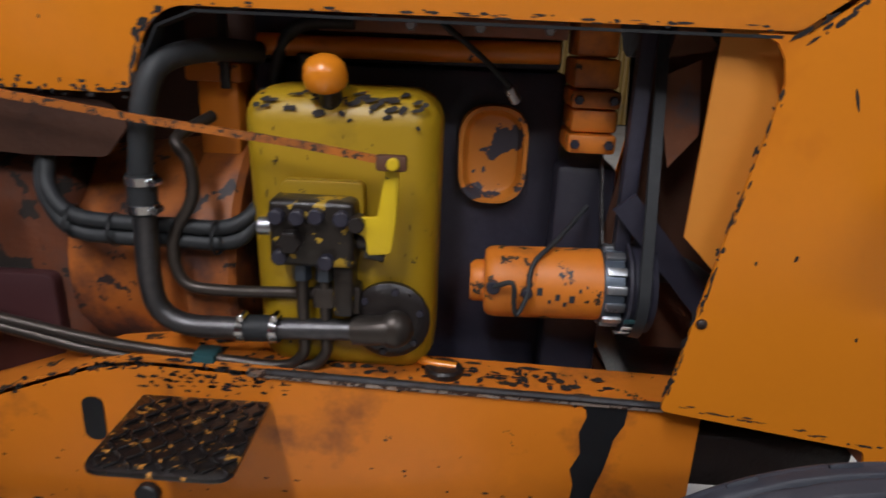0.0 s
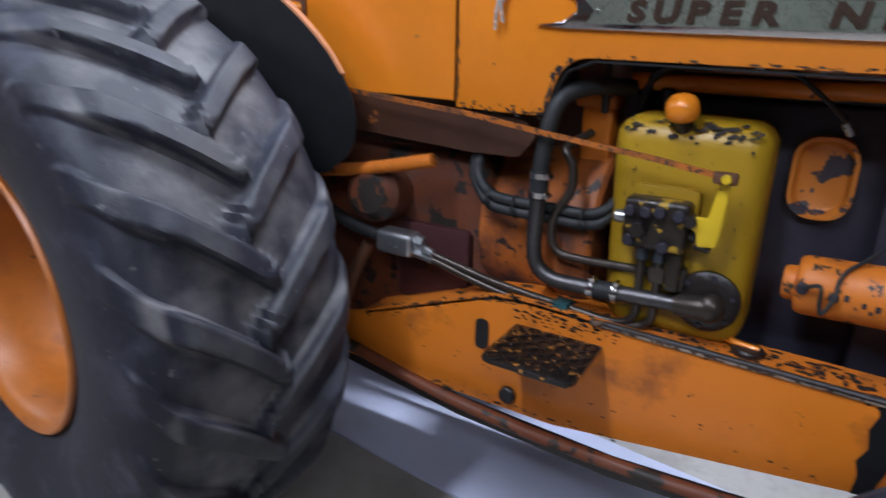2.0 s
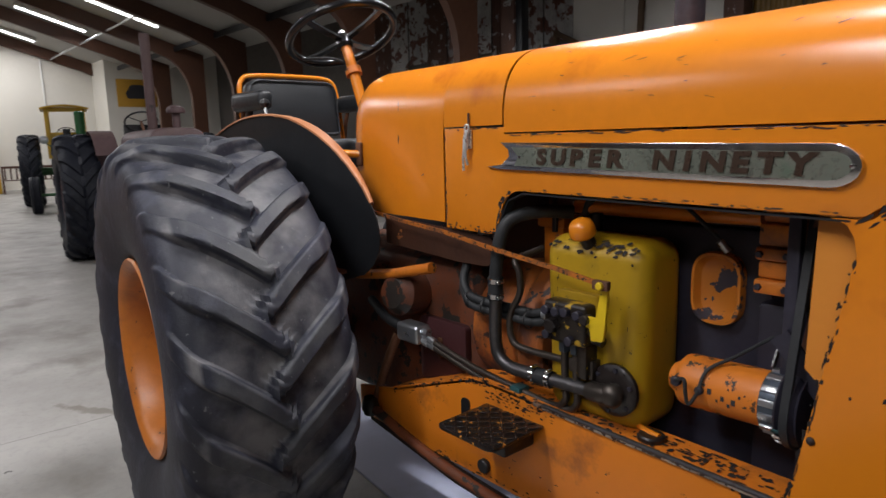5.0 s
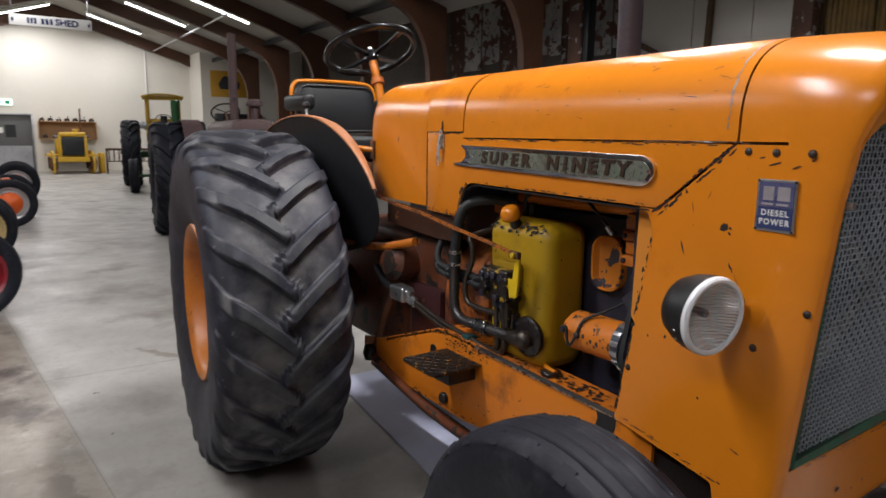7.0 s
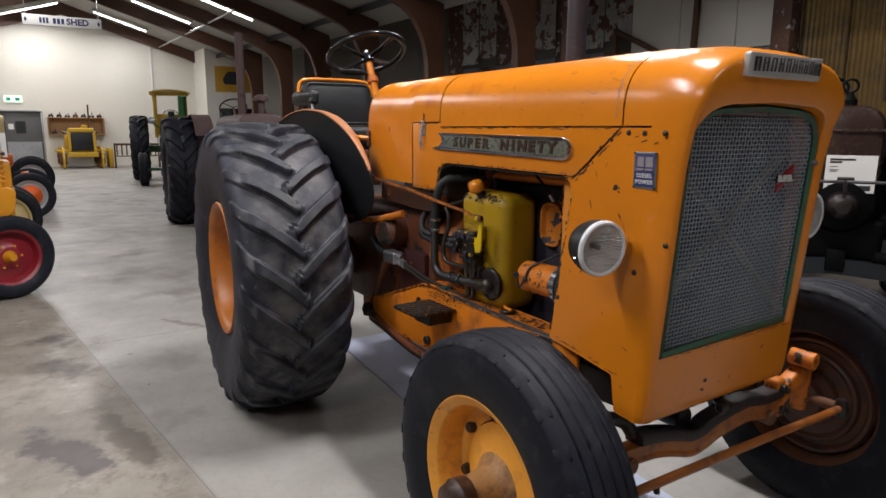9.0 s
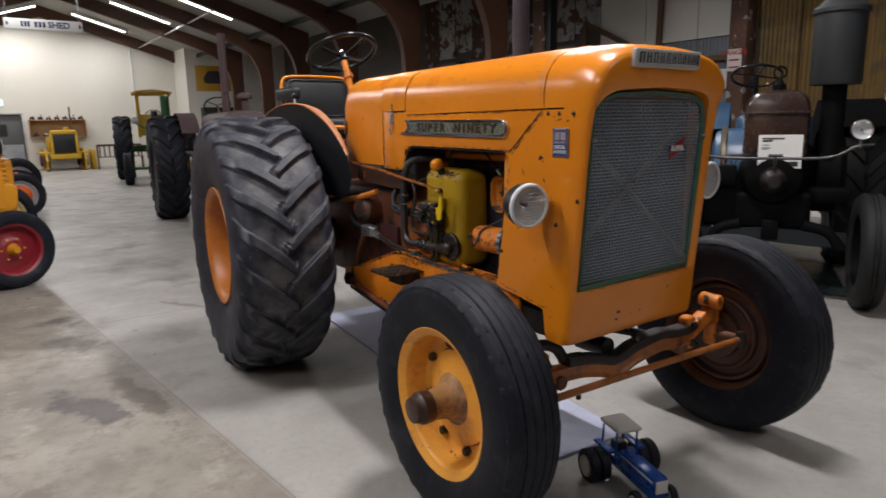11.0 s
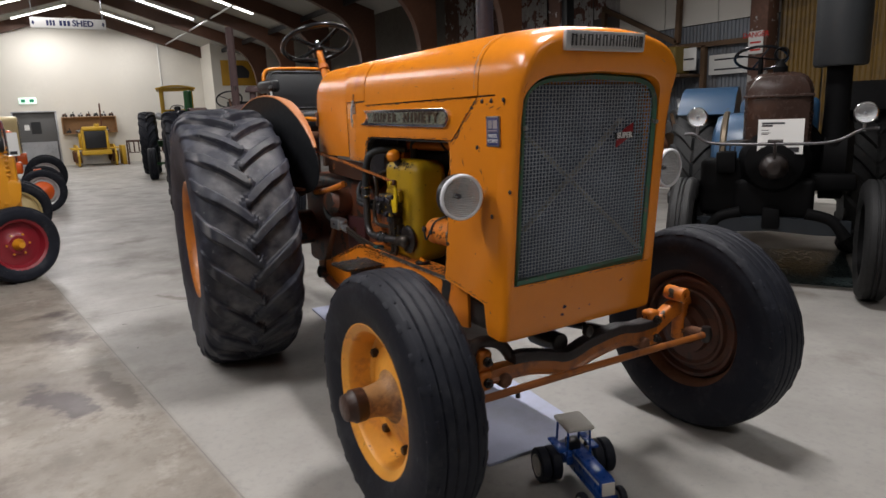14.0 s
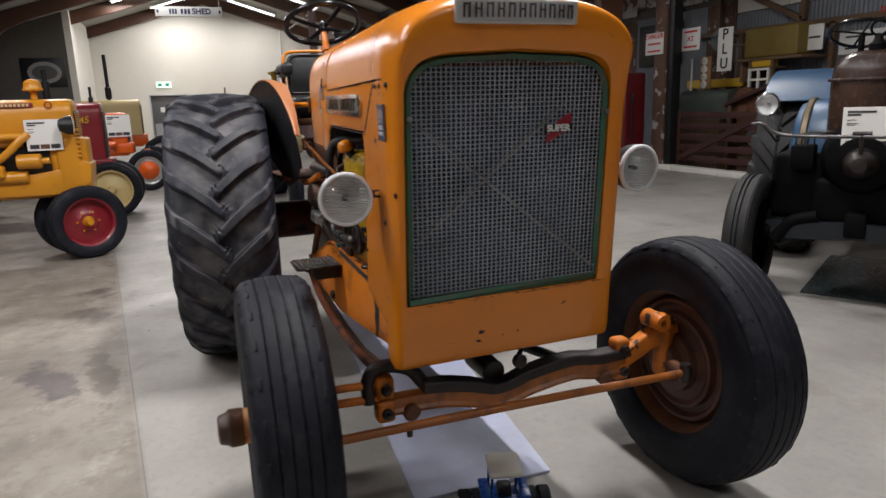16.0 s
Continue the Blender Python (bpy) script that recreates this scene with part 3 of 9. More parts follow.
rows += [arch(-1.98, 1.215, n=2.6, dw=0.006, dz=0.006), arch(-2.02, 1.215, n=2.5, dw=0.022, dz=0.02), arch(-2.045, 1.215, n=2.4, dw=0.05, dz=0.05), arch(-2.052, 1.215, n=2.3, dw=0.09, dz=0.1)]
part("rear_cowl", solid(grid_surface(rows), 0.004), orange, tractor, "rounded orange scuttle cowl")
part("dash_panel", plate([(p[1], p[2]) for p in arch(-2.05, 1.215, n=2.3, dw=0.09, dz=0.1)], 0.006, lambda u, v, w: (-2.045 + w, u, v)), black_paint, tractor)
# bonnet sides
S1 = rounded([(-0.166, 1.464), (-0.352, 1.319), (-1.165, 1.322), (-1.205, 1.29), (-1.235, 1.2), (-1.456, 1.2), (-1.456, 1.486), (-1.2, 1.484), (-1.2, 1.466)],
             [0, 0.012, 0.06, 0.05, 0.03, 0, 0, 0, 0])
XS, GX, FOOT = -0.05, 0.0, 0.633
NOSE = rounded([(XS, 1.464), (-0.156, 1.464), (-0.342, 1.3155), (-0.4, 1.3155), (-0.376, 1.306), (-0.364, 1.287), (-0.3575, 1.258), (-0.443, 0.778), (-0.15, 0.747), (-0.132, FOOT + 0.004), (XS, FOOT + 0.001)],
               [0, 0, 0, 0, 0, 0, 0, 0.01, 0.012, 0.012, 0])
for s, nm in SIDES:
    part("bonnet_side", plate(S1, 0.005, lambda u, v, w: side(u, v, w, s), 0.0012), orange, tractor, "orange bonnet side panel with chipped edges", 25)
    part("opening_flange", sweep([side(u, v, 0.012, s) for u, v in ((-0.37, 1.312), (-0.7, 1.313), (-1.13, 1.316), (-1.185, 1.295), (-1.21, 1.25), (-1.228, 1.205))],
                                 [(-0.012, -0.002), (0.012, -0.002), (0.012, 0.002), (-0.012, 0.002)]), black_paint, tractor)

# nose cowl: sides, rounded corners, top and bottom panel, one skin
bm = None
for s, nm in SIDES:
    bm = plate(NOSE, 0.005, lambda u, v, w: side(u, v, w, s), 0.0, bm)


def lean(p):
    """The nose leans forward towards its top."""
    x, y, z = p
    return (x + max(0.0, min(1.0, (x - XS) / 0.045)) * 0.088 * (z - 0.83), y, z)


def brow(p):
    """As lean, with the cap's edge standing out over the grille."""
    x, y, z = lean(p)
    return (x + max(0.0, min(1.0, (p[0] - XS) / 0.045)) * 0.03 * max(0.0, min(1.0, (z - 1.44) / 0.1)), y, z)


rows = [arch(x, 1.47) for x in (-0.152, -0.12, -0.08, XS)]
bm = grid_surface([[brow(p) for p in r] for r in rows], bm)
ROUND = (15, 30, 45, 60, 75, 90)
corner = [(XS, 0, 0)] + [(XS + (GX - XS) * math.sin(a), 0.03 * (1 - math.cos(a)), 0.055 * (1 - math.cos(a))) for a in [radians(q) for q in ROUND]]
rows = [[brow(p) for p in arch(x, 0.835, dw=dw, dz=dz)] for x, dw, dz in corner]


OFF_Y = -0.018


def opening(x, hwid, top, low, r):
    """The grille's opening, point by point like the nose's outline."""
    out = []
    n_arc, k = 29, 6
    for i in range(k):
        out.append((x, OFF_Y - hwid, low + (top - r - low) * i / k))
    for i in range(n_arc):
        a = math.pi * i / (n_arc - 1)
        c, s2 = math.cos(a), math.sin(a)
        # a flat top with round corners, a slight crown in the middle
        q = 9.0
        yy = -hwid * math.copysign(abs(c) ** (2 / q), c)
        zz = top - r + r * s2 ** (2 / 2.2) + 0.022 * (1 - (yy / hwid) ** 2)
        out.append((x, yy + OFF_Y, zz))
    for i in range(k):
        out.append((x, OFF_Y + hwid, top - r - (top - r - low) * (i + 1) / k))
    return out


rows.append([brow(p) for p in opening(GX, 0.326, 1.52, 0.835, 0.1)])
rows.append([brow(p) for p in opening(GX - 0.004, 0.32, 1.512, 0.835, 0.1)])
rows.append([lean((p[0], p[1], p[2])) for p in opening(GX - 0.022, 0.316, 1.505, 0.835, 0.1)])
bm = grid_surface(rows, bm)
# bottom panel
prof = [(XS, 0.3677)] + [(XS + (GX - XS) * math.sin(a), 0.3677 + 0.0043 * math.sin(a) - 0.03 * (1 - math.cos(a))) for a in [radians(q) for q in ROUND]]
outline = [(x, -y) for x, y in prof] + [(GX, -0.2), (GX, 0), (GX, 0.2)] + [(x, y) for x, y in prof[::-1]]
rows = []
for z, inset in ((0.835, 0.0), (0.75, 0.0), (0.67, 0.0), (FOOT + 0.014, 0.003), (FOOT + 0.003, 0.011), (FOOT, 0.024), (FOOT, 0.045)):
    rows.append([lean((max(XS, x - inset) if x > XS + 0.02 else x, y * (1 - inset * 0.9), z)) for x, y in outline])
bm = grid_surface(rows, bm)
rows = [[lean((GX, y, 0.835)) for y in (-0.318, -0.15, 0.15, 0.318)], [lean((GX - 0.03, y, 0.838)) for y in (-0.318, -0.15, 0.15, 0.318)]]
bm = grid_surface(rows, bm)
bmesh.ops.remove_doubles(bm, verts=bm.verts[:], dist=0.0015)
bmesh.ops.recalc_face_normals(bm, faces=bm.faces[:])
nose = part("nose_cowl", bm, orange, tractor, "orange radiator cowl, chipped at the foot", 40)

# grille: green frame, woven wire, radiator behind
def ring(x, wd, o=0.0):
    pts = opening(x, 0.318 - o, 1.508 - o, 0.84 + o, 0.1)
    return [lean(p) for p in pts]


frame_line = ring(GX - 0.012, 0, 0.006)
part("grille_frame", sweep([Vector(p) for p in frame_line], [(-0.014, -0.008), (0.014, -0.008), (0.014, 0.008), (-0.014, 0.008)], closed=True), green_trim, tractor, "thin green grille frame")
bm = bmesh.new()
NCOL, NROW = 43, 55
y_lim, z_lo, z_hi = 0.31, 0.848, 1.505


def wire(p, q, flat, wob, n):
    line = []
    for i in range(n + 1):
        t = i / n
        line.append(Vector(p).lerp(Vector(q), t) + Vector((wob * (1 if i % 2 else -1), 0, 0)))
    rows = [[pt + Vector(o) for o in flat] for pt in line]
    return grid_surface(rows, closed=True)


meshes = []
GR = 0.0017
for i in range(NCOL + 1):
    y = -y_lim + 2 * y_lim * i / NCOL
    ztop = z_hi - 0.085 * max(0, (abs(y) - 0.215) / 0.09) ** 2 + 0.012
    n = int(NROW * (ztop - z_lo) / (z_hi - z_lo))
    a, c = lean((GX - 0.012, y + OFF_Y, z_lo)), lean((GX - 0.012, y + OFF_Y, ztop))
    bm = merge(bm, wire(a, c, [(0, -GR * 1.35, 0), (GR, 0, 0), (0, GR * 1.35, 0), (-GR, 0, 0)], 0.0012 * (1 if i % 2 else -1), n))
for j in range(NROW + 1):
    z = z_lo + (z_hi + 0.01 - z_lo) * j / NROW
    yl = y_lim if z < 1.42 else y_lim - 0.085 * max(0, (z - 1.42) / 0.095) ** 2
    a, c = lean((GX - 0.012, OFF_Y - yl, z)), lean((GX - 0.012, OFF_Y + yl, z))
    bm = merge(bm, wire(a, c, [(0, 0, -GR * 0.85), (GR * 0.8, 0, 0), (0, 0, GR * 0.85), (-GR * 0.8, 0, 0)], 0.0012 * (1 if j % 2 else -1), NCOL))
part("grille_mesh", bm, mesh_grey, tractor, "grey woven wire grille", 0)
brace_grey = material("dull_brace_steel", (0.3, 0.27, 0.25), 0.5, metal=0.3, vary=0.15, scale=12)
for (y0, z0), (y1, z1) in (((-0.3, 1.345), (0.29, 0.88)), ((0.15, 1.375), (-0.29, 1.02))):
    part("grille_brace", sweep([lean((GX - 0.022, y0, z0)), lean((GX - 0.022, y1, z1))], [(-0.0015, -0.014), (0.0015, -0.014), (0.0015, 0.014), (-0.0015, 0.014)], up=(1, 0, 0)), brace_grey, tractor)
radiator_core = material("radiator_core", (0.055, 0.075, 0.13), 0.6, vary=0.3, scale=30, bump=0.3, bump_scale=200)
part("radiator", box(-0.15, -0.06, -0.31, 0.31, 0.72, 1.5, 0.006), radiator_core, tractor)
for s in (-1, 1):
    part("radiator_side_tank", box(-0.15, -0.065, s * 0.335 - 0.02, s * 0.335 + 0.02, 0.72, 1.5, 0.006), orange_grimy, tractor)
# fan shroud seen from the engine bay
part("fan_shroud", lathe_at([(0.33, 0), (0.33, 0.012), (0.255, 0.07), (0.25, 0.16), (0.243, 0.16), (0.248, 0.066), (0.32, 0.0)], (-0.16, 0, 1.08), (-1, 0, 0), 32), orange_worn, tractor)
fan = part("fan_hub", cyl((-0.33, 0, 1.08), (-0.2, 0, 1.08), 0.05, seg=16, bevel=0.004), black_engine, tractor)
for i in range(6):
    bmf = plate(rounded([(0.04, -0.03), (0.22, -0.055), (0.225, 0.05), (0.04, 0.03)], 0.02), 0.003, lambda u, v, w: (w + v * 0.5, v, u))
    bmf.transform(Matrix.Translation((-0.27, 0, 1.08)) @ Matrix.Rotation(radians(60 * i + 12), 4, "X"))
    part("fan_blade", bmf, orange_worn, tractor)

# wheels
def resample(points, count):
    """Points at even steps along a smooth line through the given ones."""
    line = spline([(a, b, 0) for a, b in points], 10)
    run = [0.0]
    for a, c in zip(line, line[1:]):
        run.append(run[-1] + (c - a).length)
    out, k = [], 0
    for i in range(count):
        want = run[-1] * i / (count - 1)
        while k < len(line) - 2 and run[k + 1] < want:
            k += 1
        out.append(line[k].lerp(line[k + 1], (want - run[k]) / max(1e-9, run[k + 1] - run[k])))
    return out


def ease(v, lo, hi):
    """0 below lo, 1 above hi, smooth between."""
    t = max(0.0, min(1.0, (v - lo) / (hi - lo)))
    return t * t * (3 - 2 * t)


def swept_bar(v, table):
    """A value from a table of pairs, in straight steps."""
    for (a0, d0), (a1, d1) in zip(table, table[1:]):
        if v <= a1:
            return d0 + (d1 - d0) * (v - a0) / (a1 - a0)
    return table[-1][1]


LUGS = 22


def tyre_skin(prof, turns, lift, sweep_back=None):
    """A tyre moulded in one piece about y: lift(axial, radius, angle in degrees) raises the tread off the profile."""
    k = len(prof)
    normals = []
    for i in range(k):
        d = prof[min(i + 1, k - 1)] - prof[max(i - 1, 0)]
        normals.append(Vector((d.y, -d.x)).normalized())
    verts, faces = [], []
    for j in range(turns):
        ph = 360.0 * j / turns
        sn, cs = math.sin(radians(ph)), math.cos(radians(ph))
        for q, nr in zip(prof, normals):
            if sweep_back:
                ph = 360.0 * j / turns - sweep_back(abs(q.y))
                sn, cs = math.sin(radians(ph)), math.cos(radians(ph))
            h = lift(q.y, q.x, ph)
            r, a = q.x + nr.x * h, q.y + nr.y * h
            verts.append((r * sn, a, r * cs))
    for j in range(turns):
        a, c = j * k, (j + 1) % turns * k
        for i in range(k - 1):
            faces.append((a + i, a + i + 1, c + i + 1, c + i))
    me = bpy.data.meshes.new("tyre")
    me.from_pydata(verts, [], faces)
    return me


BAR_SWEEP = [(-0.06, -2.0), (-0.035, 0.0), (0.055, 6.5), (0.15, 12.8), (0.205, 16.2), (0.23, 19.0), (0.25, 22.5), (0.27, 26.0)]


def rear_lift(a, r, ph, tall=0.037):
    """Curved bars from each shoulder to just past the middle, left and right by turns."""
    best = 0.0
    for s, first in ((-1, 42.8), (1, 51.0)):
        u = a * s
        if u < -0.05 or r < 0.575:
            continue
        back = swept_bar(u, BAR_SWEEP)
        pitch = 360.0 / LUGS
        d = (ph - first + back + 1.5) % pitch - 1.5
        wide = 4.3 + 0.9 * ease(u, 0.1, 0.25)
        across = ease(d, -0.8, 0.4) * (1 - ease(d, wide, wide + 1.5))
        along = ease(u, -0.043, -0.03)
        side = 1.0 - 0.6 * ease(u, 0.17, 0.235) if r > 0.69 else 0.4 * ease(r, 0.61, 0.69)
        best = max(best, tall * across * along * side)
    return best


def rear_tyre_mesh():
    half = [(0.335, -0.2), (0.365, -0.225), (0.45, -0.25), (0.55, -0.262), (0.62, -0.259), (0.665, -0.246), (0.69, -0.22), (0.702, -0.17), (0.709, -0.09), (0.712, 0.0)]
    return tyre_skin(resample(half + [(r, -a) for r, a in half[-2::-1]], 84), 704, rear_lift, lambda u: swept_bar(u, BAR_SWEEP))


REAR_X, REAR_Z, REAR_Y = -2.29, 0.744, 0.672
me_tyre = rear_tyre_mesh()


# shade inside the rear rims is put into this darker orange; chips are wear
rim_shaded = material("shaded_rim_orange", (0.5, 0.155, 0.018), 0.42, vary=0.18, scale=5, chips=(0.1, 0.045, 0.025), chip_at=0.66, chip_scale=22, stain=(0.3, 0.1, 0.025), stain_at=0.5, stain_scale=5, bump=0.15)


def rear_wheel(s):
    hub = Vector((REAR_X, s * REAR_Y, REAR_Z))
    out = Vector((0, s, 0))
    w = part("rear_wheel", lathe_at([(0.0, -0.1), (0.1, -0.1), (0.12, -0.11), (0.2, -0.14), (0.262, -0.13), (0.28, -0.06), (0.284, 0.0), (0.3, 0.02), (0.303, 0.12), (0.312, 0.19), (0.322, 0.205), (0.338, 0.21), (0.345, 0.222), (0.34, 0.23),
                                     (0.322, 0.224), (0.302, 0.2), (0.294, 0.12), (0.291, 0.026), (0.276, 0.004), (0.27, -0.06), (0.25, -0.118), (0.2, -0.125)], hub, out, 48), rim_shaded, tractor, "deep orange dished rim")
    t = part("tyre", me_tyre, rubber, w, "worn black chevron tractor tyre, dusty on its tread", 45)
    t.location = hub
    part("rim_barrel", lathe_at([(0.345, 0.21), (0.32, 0.17), (0.31, 0.0), (0.32, -0.17), (0.345, -0.21)], hub, out, 40), orange_worn, w)
    part("axle_hub", lathe_at([(0, -0.03), (0.06, -0.03), (0.075, -0.05), (0.08, -0.11)], hub, out, 20), orange_worn, w)
    for i in range(8):
        a = 2 * math.pi * i / 8
        part("wheel_nut", bolt(hub - out * 0.118 + Vector((0.15 * math.cos(a), 0, 0.15 * math.sin(a))), out, 0.014, 0.02), rust, w)
    w.matrix_basis = Matrix.Translation(hub + Vector((0.067 * (1 + s), 0, 0))) @ Matrix.Rotation(radians(-5.5), 4, "Z") @ Matrix.Translation(-hub)
    return w


for s, nm in SIDES:
    rear_wheel(s)


rim_dusty = material("dusty_rim_orange", (0.84, 0.37, 0.045), 0.45, vary=0.1, scale=7, chips=(0.16, 0.06, 0.025), chip_at=0.67, chip_scale=20, stain=(0.5, 0.2, 0.05), stain_at=0.54, stain_scale=7, bump=0.2)
rim_rusty = material("rusted_rim_orange", (0.085, 0.032, 0.018), 0.6, vary=0.2, scale=7, chips=(0.05, 0.025, 0.018), chip_at=0.55, chip_scale=14, stain=(0.09, 0.035, 0.02), stain_at=0.46, stain_scale=6, bump=0.3)

hub_dusty = material("dusty_hub_paint", (0.48, 0.25, 0.09), 0.6, vary=0.2, scale=9, stain=(0.12, 0.06, 0.035), stain_at=0.46, stain_scale=9, bump=0.25)
nut_dark = material("dark_rusty_nuts", (0.035, 0.02, 0.016), 0.5, vary=0.3, scale=20, bump=0.3)
hub_grease = material("greasy_brown_cap", (0.06, 0.03, 0.022), 0.45, vary=0.3, scale=14, stain=(0.16, 0.08, 0.05), stain_at=0.55, stain_scale=12, bump=0.4)


def front_lift(a, r, ph):
    """Four narrow worn grooves, broken up round the tyre, and a step at each shoulder."""
    if r < 0.4:
        return 0.0
    out = 0.0
    for k, g in enumerate((-0.054, -0.019, 0.018, 0.053)):
        beat = (ph + 2.4 * (k % 2)) % 13.846
        deep = 0.006 if beat < 12.0 else 0.009
        out -= deep * max(0.0, 1 - abs(a - g) / (0.0044 if beat < 12.0 else 0.006))
    for e in (-1, 1):
        out += 0.0022 * ease(a * e, 0.078, 0.084) * (1 - ease(a * e, 0.102, 0.108))
    return out


def front_wheel(x, y, z, s, turn=0.0, camber=0.0):
    """Ribbed front wheel on its stub axle; s: the side it stands on."""
    rim = [(0.15, -0.03), (0.216, -0.028), (0.236, 0.0), (0.246, 0.06), (0.268, 0.072), (0.28, 0.085), (0.2785, 0.093), (0.272, 0.095), (0.264, 0.091), (0.257, 0.083), (0.246, 0.08), (0.242, 0.076),
           (0.237, 0.06), (0.231, 0.02), (0.226, -0.004), (0.215, -0.012), (0.2, -0.014), (0.15, -0.014)]
    w = part("front_wheel", lathe_at(rim, (0, 0, 0), (0, s, 0), 56), rim_dusty if s < 0 else rim_rusty, tractor, "dusty orange front rim" if s < 0 else "rusty dark orange front rim")
    part("wheel_disc", lathe_at([(0.176, -0.016), (0.176, -0.003), (0.173, 0.001), (0.166, 0.002), (0.13, 0.012), (0.098, 0.024), (0.07, 0.03)], (0, 0, 0), (0, s, 0), 48), rim_dusty if s < 0 else rim_rusty, w)
    w.matrix_basis = pose(x, y, z, camber, 0, turn)
    half = [(0.262, -0.088), (0.29, -0.101), (0.34, -0.114), (0.385, -0.114), (0.415, -0.105), (0.434, -0.09), (0.4445, -0.066), (0.449, -0.034), (0.4505, 0.0)]
    part("tyre", tyre_skin(resample(half + [(r, -a) for r, a in half[-2::-1]], 210), 300, front_lift), rubber_front, w, "black ribbed front tyre with worn grooves", 60)
    for i in range(26):
        for e in (-1, 1):
            a = 2 * math.pi * (i + 0.25 * e) / 26
            bmc = box(-0.017, 0.017, e * 0.0905 - 0.02, e * 0.0905 + 0.02, 0.4235, 0.4345, 0.0025)
            bmc.transform(Matrix.Rotation(a, 4, "Y") @ Matrix.Translation((0, e * 0.0905, 0.4305)) @ Matrix.Rotation(radians(-e * 38), 4, "X") @ Matrix.Translation((0, -e * 0.0905, -0.4305)))
            part("shoulder_block", bmc, rubber_front, w)
    part("rim_barrel", lathe_at([(0.265, -0.085), (0.25, -0.07), (0.235, 0), (0.25, 0.07), (0.265, 0.085)], (0, 0, 0), (0, 1, 0), 40), rust, w)
    hub = lathe_at([(0.098, 0.0235), (0.078, 0.034), (0.064, 0.056), (0.056, 0.09), (0.053, 0.13)], (0, 0, 0), (0, s, 0), 24)
    part("hub", hub, hub_dusty, w, "dusty orange hub")
    part("hub_cap", lathe_at([(0.056, 0.125), (0.058, 0.132), (0.058, 0.165), (0.05, 0.175), (0.045, 0.195), (0.035, 0.2), (0, 0.2)], (0, 0, 0), (0, s, 0), 24), hub_grease, w, "rusty hub cap")
    for i in range(8):
        a = 2 * math.pi * (i + 0.3) / 8
        part("wheel_nut", bolt((0.199 * math.cos(a), s * -0.014, 0.199 * math.sin(a)), (0, s, 0), 0.0175, 0.024), nut_dark, w)
        part("rim_clamp", moved(box(-0.02, 0.02, -0.004, 0.018, -0.014, 0.014, 0.004), Matrix.Translation((0.216 * math.cos(a), s * -0.012, 0.216 * math.sin(a))) @ Matrix.Rotation(-a, 4, "Y")), rim_dusty if s < 0 else rim_rusty, w)
    part("brake_drum", lathe_at([(0.0, -0.12), (0.06, -0.12), (0.07, -0.115), (0.075, -0.085), (0.11, -0.08), (0.115, -0.055), (0.15, -0.05), (0.165, -0.06), (0.175, -0.055), (0.18, -0.01), (0.1, 0.0)], (0, 0, 0), (0, s, 0), 40), rim_rusty, w, "rusty back of the hub")
    part("rim_ring", lathe_at([(0.2, -0.03), (0.212, -0.05), (0.224, -0.05), (0.232, -0.035)], (0, 0, 0), (0, s, 0), 40), rim_rusty, w)
    return w


FR = (-0.255, -0.675, 0.449)
FL = (-0.1, 0.775, 0.449)
front_wheel(*FR, -1, turn=-2)
front_wheel(*FL, 1, turn=0)

# side rails and the boxy frame under the engine
RAIL = rounded([(-0.36, 0.585), (-0.36, 0.755), (-0.92, 0.77), (-1.25, 0.785), (-1.33, 0.775), (-1.72, 0.635), (-1.9, 0.6), (-1.9, 0.5), (-1.6, 0.49), (-1.15, 0.485), (-0.62, 0.55)], [0, 0, 0.02, 0.03, 0.05, 0.03, 0, 0, 0, 0, 0])
for s, nm in SIDES:
    part("side_rail", plate(RAIL, 0.014, lambda u, v, w: (u, s * (0.285 - w), v), 0.002), orange_rail, tractor, "heavy orange side rail with worn top edge")
    part("rail_top", sweep([(-0.37, s * 0.235, 0.752), (-0.92, s * 0.235, 0.767), (-1.25, s * 0.235, 0.782), (-1.33, s * 0.235, 0.772), (-1.7, s * 0.235, 0.64)], [(-0.05, -0.006), (0.05, -0.006), (0.05, 0.006), (-0.05, 0.006)]), orange_worn, tractor, "grimy top flange of the side rail")
part("front_bolster", box(-0.42, -0.1, -0.27, 0.27, 0.6, 0.7, 0.01), oily, tractor)
STRIPE = [(-0.545, 0.757), (-0.475, 0.757), (-0.478, 0.72), (-0.492, 0.69), (-0.5, 0.64), (-0.512, 0.6), (-0.522, 0.562), (-0.552, 0.559), (-0.548, 0.6), (-0.556, 0.63), (-0.542, 0.66), (-0.548, 0.7), (-0.538, 0.73)]
for s in (-1, 1):
    part("rail_stripe", plate(STRIPE, 0.001, lambda u, v, w: (u, s * (0.2855 + w), v)), black_paint, tractor, "rough black brush mark on the rail")


# engine and what hangs on its right side
def flat(outline, y0, y1, mat_bevel=0.0, bm=None):
    """An upright plate or block between two depths: the outline is (x, z)."""
    return plate(outline, y1 - y0, lambda u, v, w: (u, y0 + w, v), mat_bevel, bm)


def rect(x0, x1, z0, z1, r=0.0):
    pts = [(x0, z0), (x1, z0), (x1, z1), (x0, z1)]
    return rounded(pts, r) if r else pts


